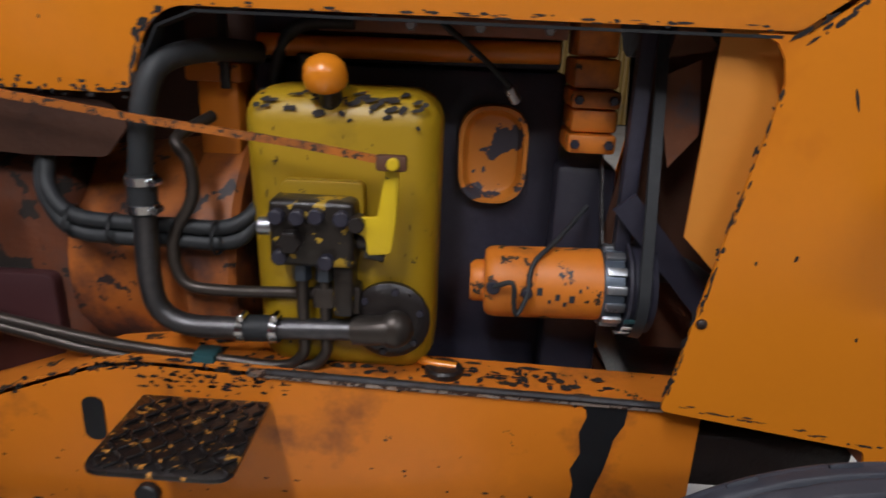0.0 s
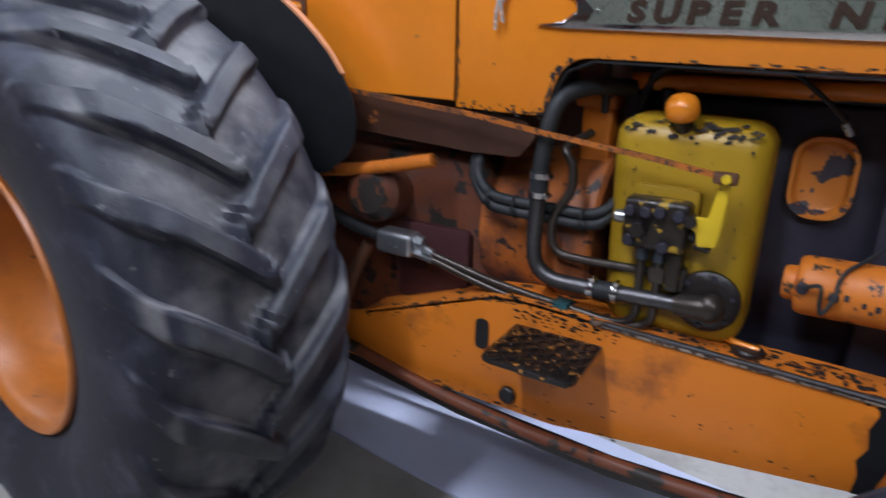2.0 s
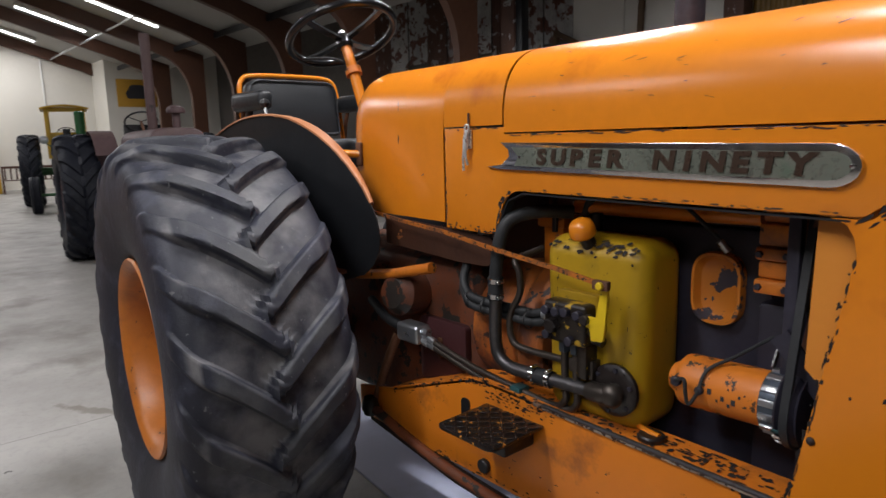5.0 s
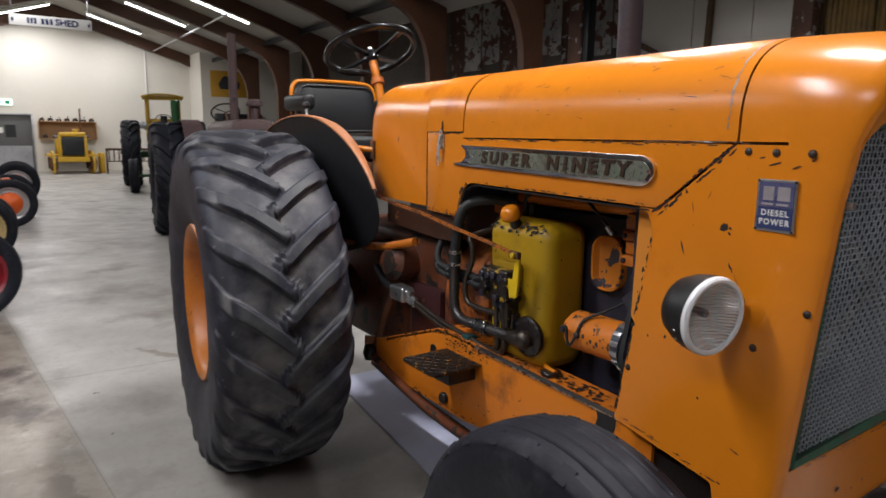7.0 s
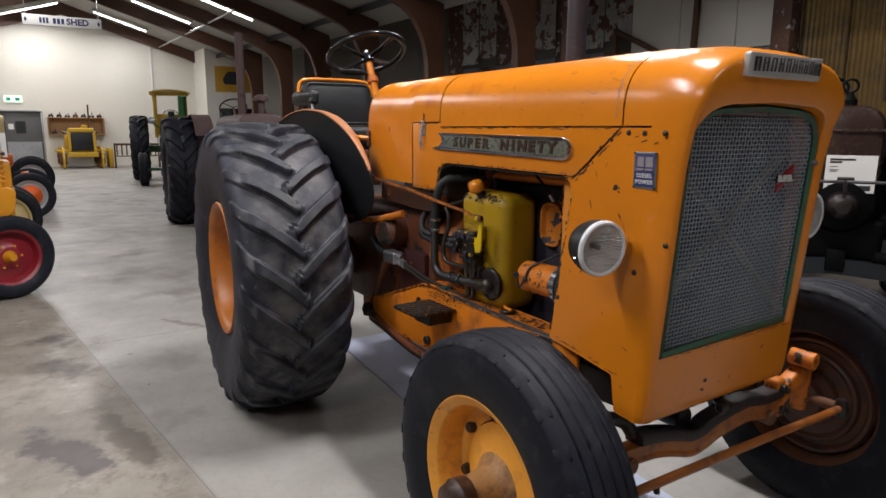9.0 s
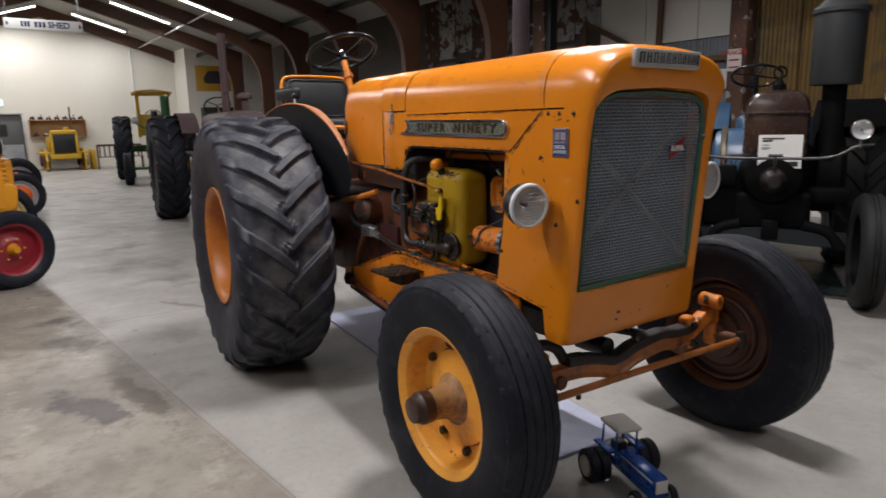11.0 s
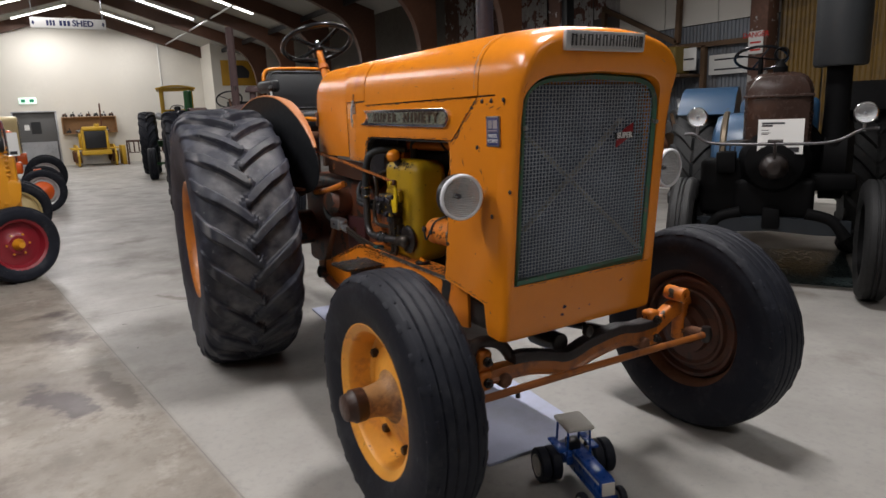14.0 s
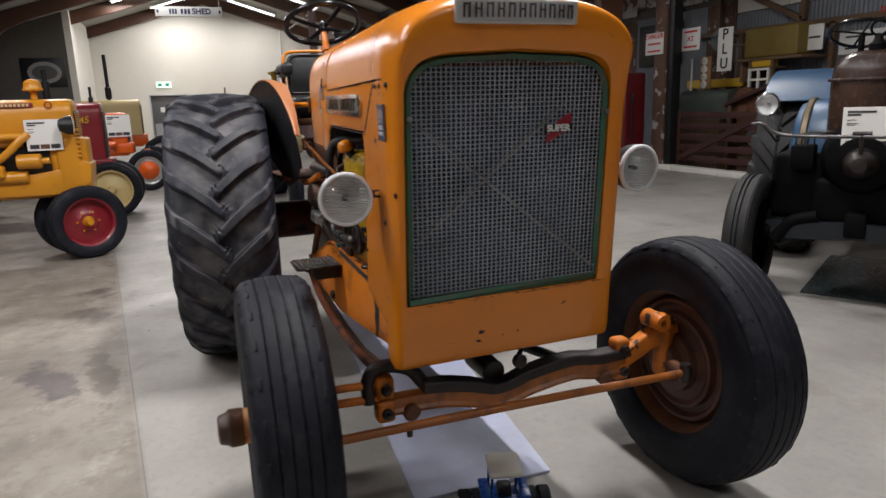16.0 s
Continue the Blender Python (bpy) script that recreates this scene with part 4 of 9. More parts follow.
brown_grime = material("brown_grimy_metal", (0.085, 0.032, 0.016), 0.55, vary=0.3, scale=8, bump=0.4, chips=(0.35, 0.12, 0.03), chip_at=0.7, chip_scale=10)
blue_steel = material("blued_steel_fitting", (0.09, 0.11, 0.14), 0.4, metal=0.6, vary=0.2)
orange_pale = material("pale_orange_paint", (0.68, 0.25, 0.03), 0.45, vary=0.06, chips=(0.06, 0.03, 0.02), chip_at=0.74, chip_scale=25)
brown_orange = material("dusty_brown_orange_paint", (0.26, 0.1, 0.05), 0.55, vary=0.2, scale=6, stain=(0.1, 0.09, 0.1), stain_at=0.55, stain_scale=8)
clutch_orange = material("stained_orange_casting", (0.42, 0.12, 0.02), 0.5, vary=0.2, scale=8, chips=(0.03, 0.02, 0.02), chip_at=0.62, chip_scale=18, stain=(0.09, 0.035, 0.025), stain_at=0.45, stain_scale=6, bump=0.4)
teal = material("teal_paint", (0.02, 0.08, 0.09), 0.5)

block = part("engine_block", box(-1.12, -0.59, -0.07, 0.22, 0.69, 1.245, 0.012), black_engine, tractor, "black engine block")
part("cylinder_head", box(-1.12, -0.6, -0.055, 0.2, 1.245, 1.4, 0.01), black_engine, tractor)
part("sump", box(-1.1, -0.6, -0.16, 0.17, 0.52, 0.69, 0.03, 3), black_engine, tractor)
part("water_manifold", tube([(-1.1, -0.09, 1.272), (-0.85, -0.09, 1.272), (-0.61, -0.09, 1.276)], 0.018, 14), orange_rail, tractor, "orange pipe along the head")
part("head_flange", box(-1.0, -0.6, -0.105, -0.05, 1.296, 1.324, 0.004), brown_orange, tractor)
for i in range(4):
    part("flange_bolt", bolt((-0.96 + 0.11 * i, -0.105, 1.31), (0, -1, 0), 0.009, 0.01), galvanised, block)
# oval cover dished into the block
oval = rounded(rect(-0.766, -0.648, 1.022, 1.19), 0.056, 8)


def oval_ring(k, kz, y):
    return [((p[0] + 0.707) * k - 0.707, y, (p[1] - 1.106) * kz + 1.106) for p in oval]


rows = [oval_ring(1.0, 1.0, -0.07), oval_ring(1.0, 1.0, -0.092), oval_ring(0.97, 0.98, -0.097), oval_ring(0.86, 0.9, -0.097), oval_ring(0.82, 0.87, -0.092), oval_ring(0.72, 0.79, -0.078), oval_ring(0.66, 0.75, -0.076)]
bm = grid_surface(rows, closed=True)
bm.faces.new([v for v in bm.verts[-len(oval):]])
bmesh.ops.recalc_face_normals(bm, faces=bm.faces[:])
orange_flaked = material("flaking_orange_paint", (0.6, 0.2, 0.02), 0.42, vary=0.08, chips=(0.04, 0.036, 0.05), chip_at=0.535, chip_scale=15, bump=0.12)
part("inspection_cover", bm, orange_flaked, block, "oval orange cover with flaking paint")
# stepped orange casting at the front of the engine
for z0, z1, x0, x1, y0 in ((1.274, 1.335, -0.59, -0.525, -0.14), (1.227, 1.272, -0.592, -0.522, -0.155), (1.198, 1.225, -0.594, -0.518, -0.165), (1.16, 1.196, -0.59, -0.518, -0.155), (1.128, 1.158, -0.594, -0.518, -0.165)):
    part("front_casting", box(x0, x1, y0, -0.03, z0, z1, 0.006), orange_worn, tractor, "stepped orange engine casting")
for x, z in ((-0.583, 1.211), (-0.53, 1.211), (-0.583, 1.143), (-0.53, 1.143)):
    part("casting_bolt", bolt((x, -0.165, z), (0, -1, 0), 0.008, 0.008), black_engine, tractor)
part("front_cover", box(-0.6, -0.5, -0.12, 0.2, 0.62, 1.1, 0.012), black_engine, tractor)
# generator with its pulley and belts
GEN = Vector((-0.62, -0.205, 0.922))
gen = part("generator", lathe_at([(0.0, 0.0), (0.03, 0.0), (0.034, 0.006), (0.034, 0.022), (0.05, 0.024), (0.0555, 0.03), (0.0575, 0.04), (0.0575, 0.1), (0.0565, 0.102), (0.0575, 0.104), (0.0575, 0.205), (0.0, 0.206)], (-0.735, GEN.y, GEN.z), (1, 0.0, 0.02), 32), orange_worn, tractor, "chipped orange cylindrical generator")
part("end_bracket", lathe_at([(0, 0), (0.06, 0), (0.062, 0.005), (0.062, 0.03), (0.05, 0.034), (0, 0.034)], (-0.53, GEN.y, GEN.z + 0.004), (1, 0, 0), 28), blue_steel, gen, "dark alloy end bracket")
for i in range(14):
    a = 2 * math.pi * i / 14
    fin = box(0.0, 0.03, -0.007, 0.007, 0.058, 0.0665, 0.002)
    fin.transform(Matrix.Translation((-0.527, GEN.y, GEN.z + 0.004)) @ Matrix.Rotation(a, 4, "X"))
    part("cooling_fin", fin, galvanised, gen)
for x, a, ln in ((-0.612, 6, 0.006), (-0.6, 2, 0.01), (-0.588, 8, 0.008), (-0.578, 3, 0.012), (-0.566, -4, 0.006), (-0.556, -7, 0.004), (-0.628, -2, 0.012), (-0.59, -9, 0.004)):
    mk = box(-ln * 0.35, ln * 0.35, -0.0585, -0.0572, -ln * 0.5, ln * 0.5)
    mk.transform(Matrix.Translation((x, GEN.y, GEN.z + 0.004)) @ Matrix.Rotation(radians(a * 2), 4, "X"))
    part("ink_mark", mk, ink, gen)
part("pulley", lathe_at([(0, 0), (0.074, 0), (0.076, 0.004), (0.068, 0.01), (0.068, 0.016), (0.076, 0.022), (0.076, 0.03), (0.068, 0.036), (0.074, 0.042), (0, 0.042)], (-0.495, GEN.y, GEN.z + 0.004), (1, 0, 0), 32), black_engine, gen)
for i in range(10):
    a = radians(205 + 14 * i)
    c = Vector((-0.497, GEN.y + 0.0768 * math.cos(a), GEN.z + 0.004 + 0.0768 * math.sin(a)))
    bmm = box(-0.001, 0.028, -0.004, 0.004, -0.0006, 0.0006)
    bmm.transform(Matrix.Translation(c) @ Matrix.Rotation(a - math.pi / 2, 4, "X"))
    part("belt_mark", bmm, white_plastic if i % 5 else teal, gen, "" if i else "pale belt marking")
for x, z, r in ((-0.7, 0.935, 0.011), (-0.648, 0.928, 0.009)):
    part("terminal", cyl((x, GEN.y - 0.055, z), (x, GEN.y - 0.068, z), r, seg=12, bevel=0.002), black_engine, gen)
part("generator_wire", tube([(-0.7, -0.27, 0.937), (-0.672, -0.285, 0.95), (-0.668, -0.283, 0.915), (-0.662, -0.28, 0.898), (-0.648, -0.272, 0.926), (-0.64, -0.25, 0.97), (-0.6, -0.21, 1.0), (-0.55, -0.15, 1.04)], 0.004, 8), hose, gen)
part("generator_bracket", box(-0.7, -0.55, -0.16, -0.06, 0.86, 0.885, 0.004), orange_worn, gen)
part("adjusting_strap", sweep([(-0.53, -0.2, 0.99), (-0.53, -0.16, 1.05), (-0.53, -0.12, 1.12)], [(-0.002, -0.007), (0.002, -0.007), (0.002, 0.007), (-0.002, 0.007)]), oily, tractor)
for x in (-0.474,):
    line = []
    c0, c1, r0, r1 = Vector((GEN.y, GEN.z)), Vector((-0.09, 1.36)), 0.074, 0.085
    d = (c1 - c0).normalized()
    nrm = Vector((-d.y, d.x))
    base = math.atan2(nrm.y, nrm.x)
    for k in range(13):
        a = base + math.pi * k / 12
        line.append((x, c0.x + r0 * math.cos(a), c0.y + r0 * math.sin(a)))
    for k in range(13):
        a = base + math.pi + math.pi * k / 12
        line.append((x, c1.x + r1 * math.cos(a), c1.y + r1 * math.sin(a)))
    part("drive_belt", sweep(line, [(-0.004, -0.008), (0.004, -0.008), (0.006, 0.008), (-0.006, 0.008)], closed=True, up=(1, 0, 0)), hose, tractor, "dark fan belt")
part("fan_pulley", lathe_at([(0, 0), (0.085, 0), (0.085, 0.05), (0, 0.05)], (-0.5, -0.09, 1.36), (1, 0, 0), 28), black_engine, tractor)
part("fan_plate", flat([(-0.477, 1.25), (-0.42, 1.278), (-0.407, 1.17), (-0.446, 1.12)], -0.203, -0.2), brown_orange, tractor, "dusty brown-orange fan plate")
part("fan_plate", flat([(-0.46, 1.33), (-0.44, 1.335), (-0.405, 1.3), (-0.41, 1.29), (-0.47, 1.28)], -0.213, -0.21), rust, tractor)
part("belt_guard", box(-0.512, -0.488, -0.215, -0.19, 0.97, 1.33, 0.003), black_engine, tractor)
part("cowl_baffle", flat([(-0.43, 1.335), (-0.3, 1.335), (-0.372, 0.975), (-0.437, 1.04)], -0.3, -0.296), orange_pale, tractor, "pale orange inner baffle")
part("lower_hose", tube([(-0.5, -0.12, 0.93), (-0.42, -0.12, 0.93), (-0.36, -0.14, 0.92), (-0.2, -0.2, 0.8)], 0.026, 14), hose, tractor)
part("brace", sweep([(-0.51, -0.23, 1.07), (-0.36, -0.23, 0.9), (-0.3, -0.23, 0.82)], [(-0.004, -0.02), (0.004, -0.02), (0.004, 0.02), (-0.004, 0.02)]), black_engine, tractor)
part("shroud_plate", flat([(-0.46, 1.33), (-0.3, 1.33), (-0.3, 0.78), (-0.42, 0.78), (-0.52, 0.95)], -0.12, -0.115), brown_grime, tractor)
part("upper_elbow", tube([(-0.45, -0.1, 1.32), (-0.36, -0.12, 1.33), (-0.28, -0.14, 1.38)], 0.035, 14), hose, tractor)

# yellow reservoir with its valve block
tank = part("reservoir", box(-1.088, -0.79, -0.252, -0.07, 0.762, 1.217, 0.052, 6), yellow, tractor, "ochre yellow hydraulic tank with chipped paint")
for v in tank.data.vertices:
    if v.co.z < 0.9:
        v.co.x += 0.012 if v.co.x < -0.95 else 0.0
part("filler_neck", cyl((-0.952, -0.222, 1.185), (-0.954, -0.252, 1.226), 0.018, seg=16), oily, tank)
part("filler_cap", lathe_at([(0.0, 0.0), (0.022, 0.0), (0.0285, 0.004), (0.0315, 0.01), (0.0315, 0.022), (0.029, 0.034), (0.022, 0.043), (0.011, 0.048), (0, 0.049)], (-0.954, -0.254, 1.219), (-0.04, -0.35, 1), 24), orange, tank, "shiny orange filler cap")
VB = -0.252
valve = part("valve_block", box(-1.03, -0.905, -0.312, VB, 0.967, 1.068, 0.01, 3), oily_flaked, tractor, "oily black hydraulic valve block with yellow flakes")
part("gasket_plate", flat(rounded(rect(-1.02, -0.898, 1.03, 1.088), 0.012), VB - 0.02, VB + 0.001, 0.002), yellow, valve)
for x, z in ((-1.015, 1.045), (-0.958, 1.048), (-0.922, 1.046), (-1.012, 0.985), (-0.945, 0.98), (-0.985, 1.045)):
    part("valve_bolt", cyl((x, -0.31, z), (x, -0.328, z), 0.0115, seg=10, bevel=0.002), black_engine, valve)
part("valve_plug", cyl((-0.995, -0.31, 1.01), (-0.995, -0.335, 1.01), 0.018, seg=6, bevel=0.003), oily, valve)
part("spool_lug", cyl((-1.03, -0.285, 1.02), (-1.052, -0.285, 1.02), 0.014, seg=12, bevel=0.002), galvanised, valve)
part("spool_boss", cyl((-0.905, -0.285, 1.01), (-0.885, -0.285, 1.01), 0.02, seg=14, bevel=0.003), oily, valve)
part("relief_valve", box(-0.94, -0.91, -0.3, VB, 0.885, 0.97, 0.006), oily_flaked, valve)
lever = part("control_lever", flat(rounded([(-0.905, 1.028), (-0.9, 1.05), (-0.872, 1.05), (-0.857, 1.135), (-0.84, 1.138), (-0.846, 1.04), (-0.852, 0.997), (-0.885, 0.993), (-0.888, 1.02)], 0.006), -0.318, -0.31, 0.0015), yellow_bright, tractor, "bright yellow control lever")
part("lever_pin", cyl((-0.9, -0.3, 1.04), (-0.9, -0.33, 1.04), 0.012, seg=12, bevel=0.002), oily, lever)
part("lever_stop", cyl((-0.89, -0.3, 0.995), (-0.862, -0.3, 0.99), 0.012, seg=10), oily, lever)
rod = part("control_rod", sweep([(-0.838, -0.326, 1.13), (-0.98, -0.322, 1.15), (-1.21, -0.314, 1.174), (-1.4, -0.306, 1.198), (-1.6, -0.296, 1.212), (-1.84, -0.28, 1.232)], [(-0.004, -0.0052), (0.004, -0.0052), (0.004, 0.0052), (-0.004, 0.0052)]), rod_worn, tractor, "long worn orange control rod")
part("rod_fork", box(-0.872, -0.83, -0.336, -0.32, 1.12, 1.142, 0.004), rust, rod)
part("rod_pin", cyl((-0.848, -0.345, 1.131), (-0.848, -0.312, 1.131), 0.009, seg=10, bevel=0.002), yellow_bright, rod)
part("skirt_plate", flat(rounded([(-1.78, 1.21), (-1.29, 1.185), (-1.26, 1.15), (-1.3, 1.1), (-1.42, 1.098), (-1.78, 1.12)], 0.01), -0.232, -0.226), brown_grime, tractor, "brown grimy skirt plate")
part("fuel_tank", box(-2.0, -1.25, -0.18, 0.18, 1.23, 1.52, 0.02), black_engine, tractor)

# oil cooler pipes
R_P = 0.0175
part("suction_hose", tube([(-1.09, -0.12, 1.258), (-1.15, -0.19, 1.262), (-1.195, -0.25, 1.243), (-1.213, -0.272, 1.19), (-1.222, -0.277, 1.12), (-1.2255, -0.277, 1.085)], 0.018, 14), hose, tractor, "thick black rubber hose")
pipe = part("suction_pipe", tube([(-1.226, -0.277, 1.09), (-1.227, -0.277, 1.01), (-1.229, -0.277, 0.925), (-1.218, -0.277, 0.873), (-1.18, -0.277, 0.849), (-1.12, -0.277, 0.847), (-1.06, -0.277, 0.849)], R_P, 18), steel, tractor, "bent bare steel pipe")
part("pipe_stub", tube([(-1.065, -0.277, 0.849), (-0.98, -0.278, 0.853), (-0.9, -0.28, 0.857)], 0.017, 16, 3), steel, pipe)
part("pipe_elbow", tube([(-0.91, -0.28, 0.857), (-0.87, -0.288, 0.862), (-0.85, -0.282, 0.866), (-0.845, -0.262, 0.868)], 0.024, 14), pipe_dark, pipe)
part("elbow_cap", lathe_at([(0, 0.02), (0.012, 0.019), (0.024, 0.012), (0.03, 0.0)], (-0.848, -0.29, 0.864), (0.1, -1, 0), 20), pipe_dark, pipe)
part("pipe_flange", lathe_at([(0, 0), (0.06, 0), (0.063, 0.004), (0.063, 0.014), (0.057, 0.018), (0.042, 0.022), (0.0, 0.024)], (-0.858, -0.25, 0.868), (0, -1, 0), 32), oily, tank, "dark round flange")
for i in range(6):
    a = radians(60 * i + 20)
    part("flange_bolt", bolt((-0.858 + 0.051 * math.cos(a), -0.266, 0.868 + 0.051 * math.sin(a)), (0, -1, 0), 0.007, 0.007), black_engine, tank)
for p, d in (((-1.226, -0.277, 1.078), (0, 0, 1)), ((-1.2265, -0.277, 1.036), (0, 0, 1)), ((-1.088, -0.277, 0.848), (1, 0, 0)), ((-1.036, -0.277, 0.85), (1, 0, 0))):
    cl = part("hose_clamp", lathe_at([(0.0215, -0.007), (0.0235, -0.006), (0.0235, 0.006), (0.0215, 0.007)], p, d, 24), chrome, pipe, "")
    q = Vector(p) + (Vector((0.025, -0.012, 0)) if d[2] else Vector((0.004, -0.012, 0.025)))
    part("clamp_screw", cyl(q - Vector((0, 0.01, 0)), q + Vector((0, 0.014, 0)), 0.006, seg=8, bevel=0.001), chrome, cl)
part("coupling", cyl((-1.092, -0.277, 0.848), (-1.03, -0.277, 0.85), 0.021, seg=18), hose, pipe)
part("coupling", cyl((-1.2262, -0.277, 1.088), (-1.227, -0.277, 1.026), 0.021, seg=18), hose, pipe)
part("return_pipe", tube([(-1.16, -0.16, 1.16), (-1.185, -0.24, 1.135), (-1.165, -0.25, 1.105), (-1.163, -0.25, 1.05), (-1.195, -0.25, 0.99), (-1.2, -0.25, 0.94), (-1.182, -0.25, 0.905), (-1.13, -0.25, 0.898), (-1.04, -0.255, 0.902), (-0.965, -0.26, 0.907)], 0.0095, 12), pipe_dark, tractor, "thin brown bent pipe")
fit1 = part("tee_fitting", box(-0.975, -0.94, -0.285, -0.25, 0.89, 0.925, 0.006), pipe_dark, tractor)
part("fitting_nut", cyl((-0.94, -0.268, 0.907), (-0.918, -0.268, 0.907), 0.016, seg=6, bevel=0.002), pipe_dark, fit1)
part("fitting_cap", box(-0.922, -0.902, -0.285, -0.25, 0.883, 0.93, 0.005), pipe_dark, fit1)
for x in (-0.992, -0.957):
    v = part("valve_hose", tube([(x, -0.275, 0.97), (x, -0.275, 0.9), (x + 0.001, -0.272, 0.84), (x - 0.006, -0.265, 0.8), (x - 0.045, -0.262, 0.776), (-1.155, -0.262, 0.766 + (0.018 if x < -0.97 else 0)), (-1.316, -0.262, 0.78 + (0.02 if x < -0.97 else 0)),
                            (-1.455, -0.265, 0.812 + (0.016 if x < -0.97 else 0)), (-1.55, -0.268, 0.838 + (0.012 if x < -0.97 else 0))], 0.0095, 12), pipe_dark, tractor, "dark steel return pipe")
    part("pipe_nut", cyl((x, -0.275, 0.968), (x, -0.275, 0.935), 0.0155, seg=6, bevel=0.002), blue_steel, v)
    part("crimped_end", cyl((-1.5, -0.266, 0.824 + (0.014 if x < -0.97 else 0)), (-1.553, -0.268, 0.839 + (0.012 if x < -0.97 else 0)), 0.013, seg=10, bevel=0.002), galvanised, v)
part("pipe_clip", box(-1.175, -1.138, -0.282, -0.24, 0.742, 0.796, 0.003), teal, tractor)
cpl = part("coupler_block", box(-1.655, -1.548, -0.3, -0.24, 0.824, 0.884, 0.012, 3), galvanised, tractor, "bare alloy coupler block")
for z in (0.838, 0.868):
    part("coupler_nut", cyl((-1.548, -0.27, z), (-1.525, -0.27, z - 0.004), 0.016, seg=6, bevel=0.002), galvanised, cpl)
part("coupler_hose", tube([(-1.665, -0.27, 0.86), (-1.76, -0.26, 0.87), (-1.9, -0.22, 0.9)], 0.016), hose, tractor)

# clutch housing and gearbox behind the engine
part("flywheel_housing", lathe_at([(0, 0), (0.24, 0), (0.25, 0.01), (0.25, 0.08), (0.235, 0.1), (0.21, 0.3), (0, 0.3)], (-1.12, 0.03, 0.88), (-1, 0, 0), 32), clutch_orange, tractor, "grimy orange clutch housing")
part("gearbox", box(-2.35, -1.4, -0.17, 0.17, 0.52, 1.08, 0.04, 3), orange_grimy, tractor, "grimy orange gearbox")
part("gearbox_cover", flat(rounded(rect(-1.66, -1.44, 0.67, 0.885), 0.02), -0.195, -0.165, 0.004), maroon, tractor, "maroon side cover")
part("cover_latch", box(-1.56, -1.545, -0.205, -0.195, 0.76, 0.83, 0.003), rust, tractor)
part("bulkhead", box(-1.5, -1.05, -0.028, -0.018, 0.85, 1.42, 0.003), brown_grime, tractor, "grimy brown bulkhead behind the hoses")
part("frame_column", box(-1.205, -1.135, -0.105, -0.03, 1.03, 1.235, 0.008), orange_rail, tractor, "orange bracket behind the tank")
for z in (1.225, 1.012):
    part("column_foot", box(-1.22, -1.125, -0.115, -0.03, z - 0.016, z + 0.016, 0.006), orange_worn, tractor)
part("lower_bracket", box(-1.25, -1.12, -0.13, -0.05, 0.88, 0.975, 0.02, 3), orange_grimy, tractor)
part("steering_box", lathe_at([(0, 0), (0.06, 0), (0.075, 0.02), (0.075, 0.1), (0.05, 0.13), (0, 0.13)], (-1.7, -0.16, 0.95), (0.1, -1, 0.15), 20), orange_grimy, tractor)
part("pedal_tube", tube([(-1.5, -0.27, 1.075), (-1.7, -0.27, 1.03), (-1.9, -0.27, 1.0)], 0.017), orange_worn, tractor)
for k in range(2):
    dz = -0.024 * k
    h = part("wiring_hose", tube([(-1.43, -0.15, 1.25), (-1.415, -0.185, 1.14), (-1.408 - 0.012 * k, -0.212, 1.085 + dz), (-1.394, -0.238, 1.045 + dz), (-1.354, -0.252, 1.012 + dz), (-1.29, -0.25, 1.003 + dz), (-1.2, -0.24, 0.999 + dz), (-1.13, -0.235, 0.997 + dz), (-1.09, -0.225, 1.012 + dz), (-1.06, -0.19, 1.05)], 0.0125, 12), hose, tractor, "black ribbed hose")
for x, z in ((-1.355, 1.0), (-1.29, 0.99), (-1.13, 0.985)):
    part("cable_tie", lathe_at([(0.026, -0.003), (0.028, 0), (0.026, 0.003)], (x, -0.248, z), (1, 0, 0.05), 12), black_paint, tractor)
part("valve_gear_arm", tube([(-1.08, -0.09, 1.2), (-1.06, -0.1, 1.27), (-1.02, -0.11, 1.305), (-0.94, -0.11, 1.31)], 0.011), hose, tractor)
part("loom", tube([(-0.8, -0.12, 1.315), (-0.74, -0.125, 1.27), (-0.69, -0.12, 1.225), (-0.67, -0.1, 1.2)], 0.005, 8), hose, tractor)
part("loom_plug", cyl((-0.69, -0.12, 1.222), (-0.674, -0.11, 1.198), 0.009, seg=10, bevel=0.002), galvanised, tractor)
part("support_strap", box(-1.155, -1.14, -0.13, -0.12, 1.2, 1.32, 0.002), oily, tractor)
part("fuel_filter", cyl((-1.02, -0.11, 1.215), (-1.02, -0.11, 1.26), 0.014, seg=12, bevel=0.002), oily, tractor)

# step, rail fittings and drag link
step = part("step_plate", plate(rounded([(-1.252, -0.482), (-1.042, -0.485), (-1.048, -0.287), (-1.256, -0.287)], [0.03, 0.03, 0, 0]), 0.008, lambda u, v, w: (u, v, 0.716 + w), 0.002), step_black, tractor, "black chequer-plate step with flaking yellow paint")
bm = None
for i in range(9):
    for j in range(9):
        b1 = box(-0.011, 0.011, -0.0028, 0.0028, 0, 0.004, 0.0015, 1)
        b1.transform(Matrix.Translation((-1.235 + 0.0225 * i, -0.466 + 0.0205 * j, 0.7235)) @ Matrix.Rotation(radians(45 if (i + j) % 2 else -45), 4, "Z"))
        bm = merge(bm, b1)
tagged(part("chequer_tread", bm, step_black, step), kind="stuff")
part("step_bracket", box(-1.2, -1.08, -0.4, -0.287, 0.66, 0.715, 0.006), black_paint, step)
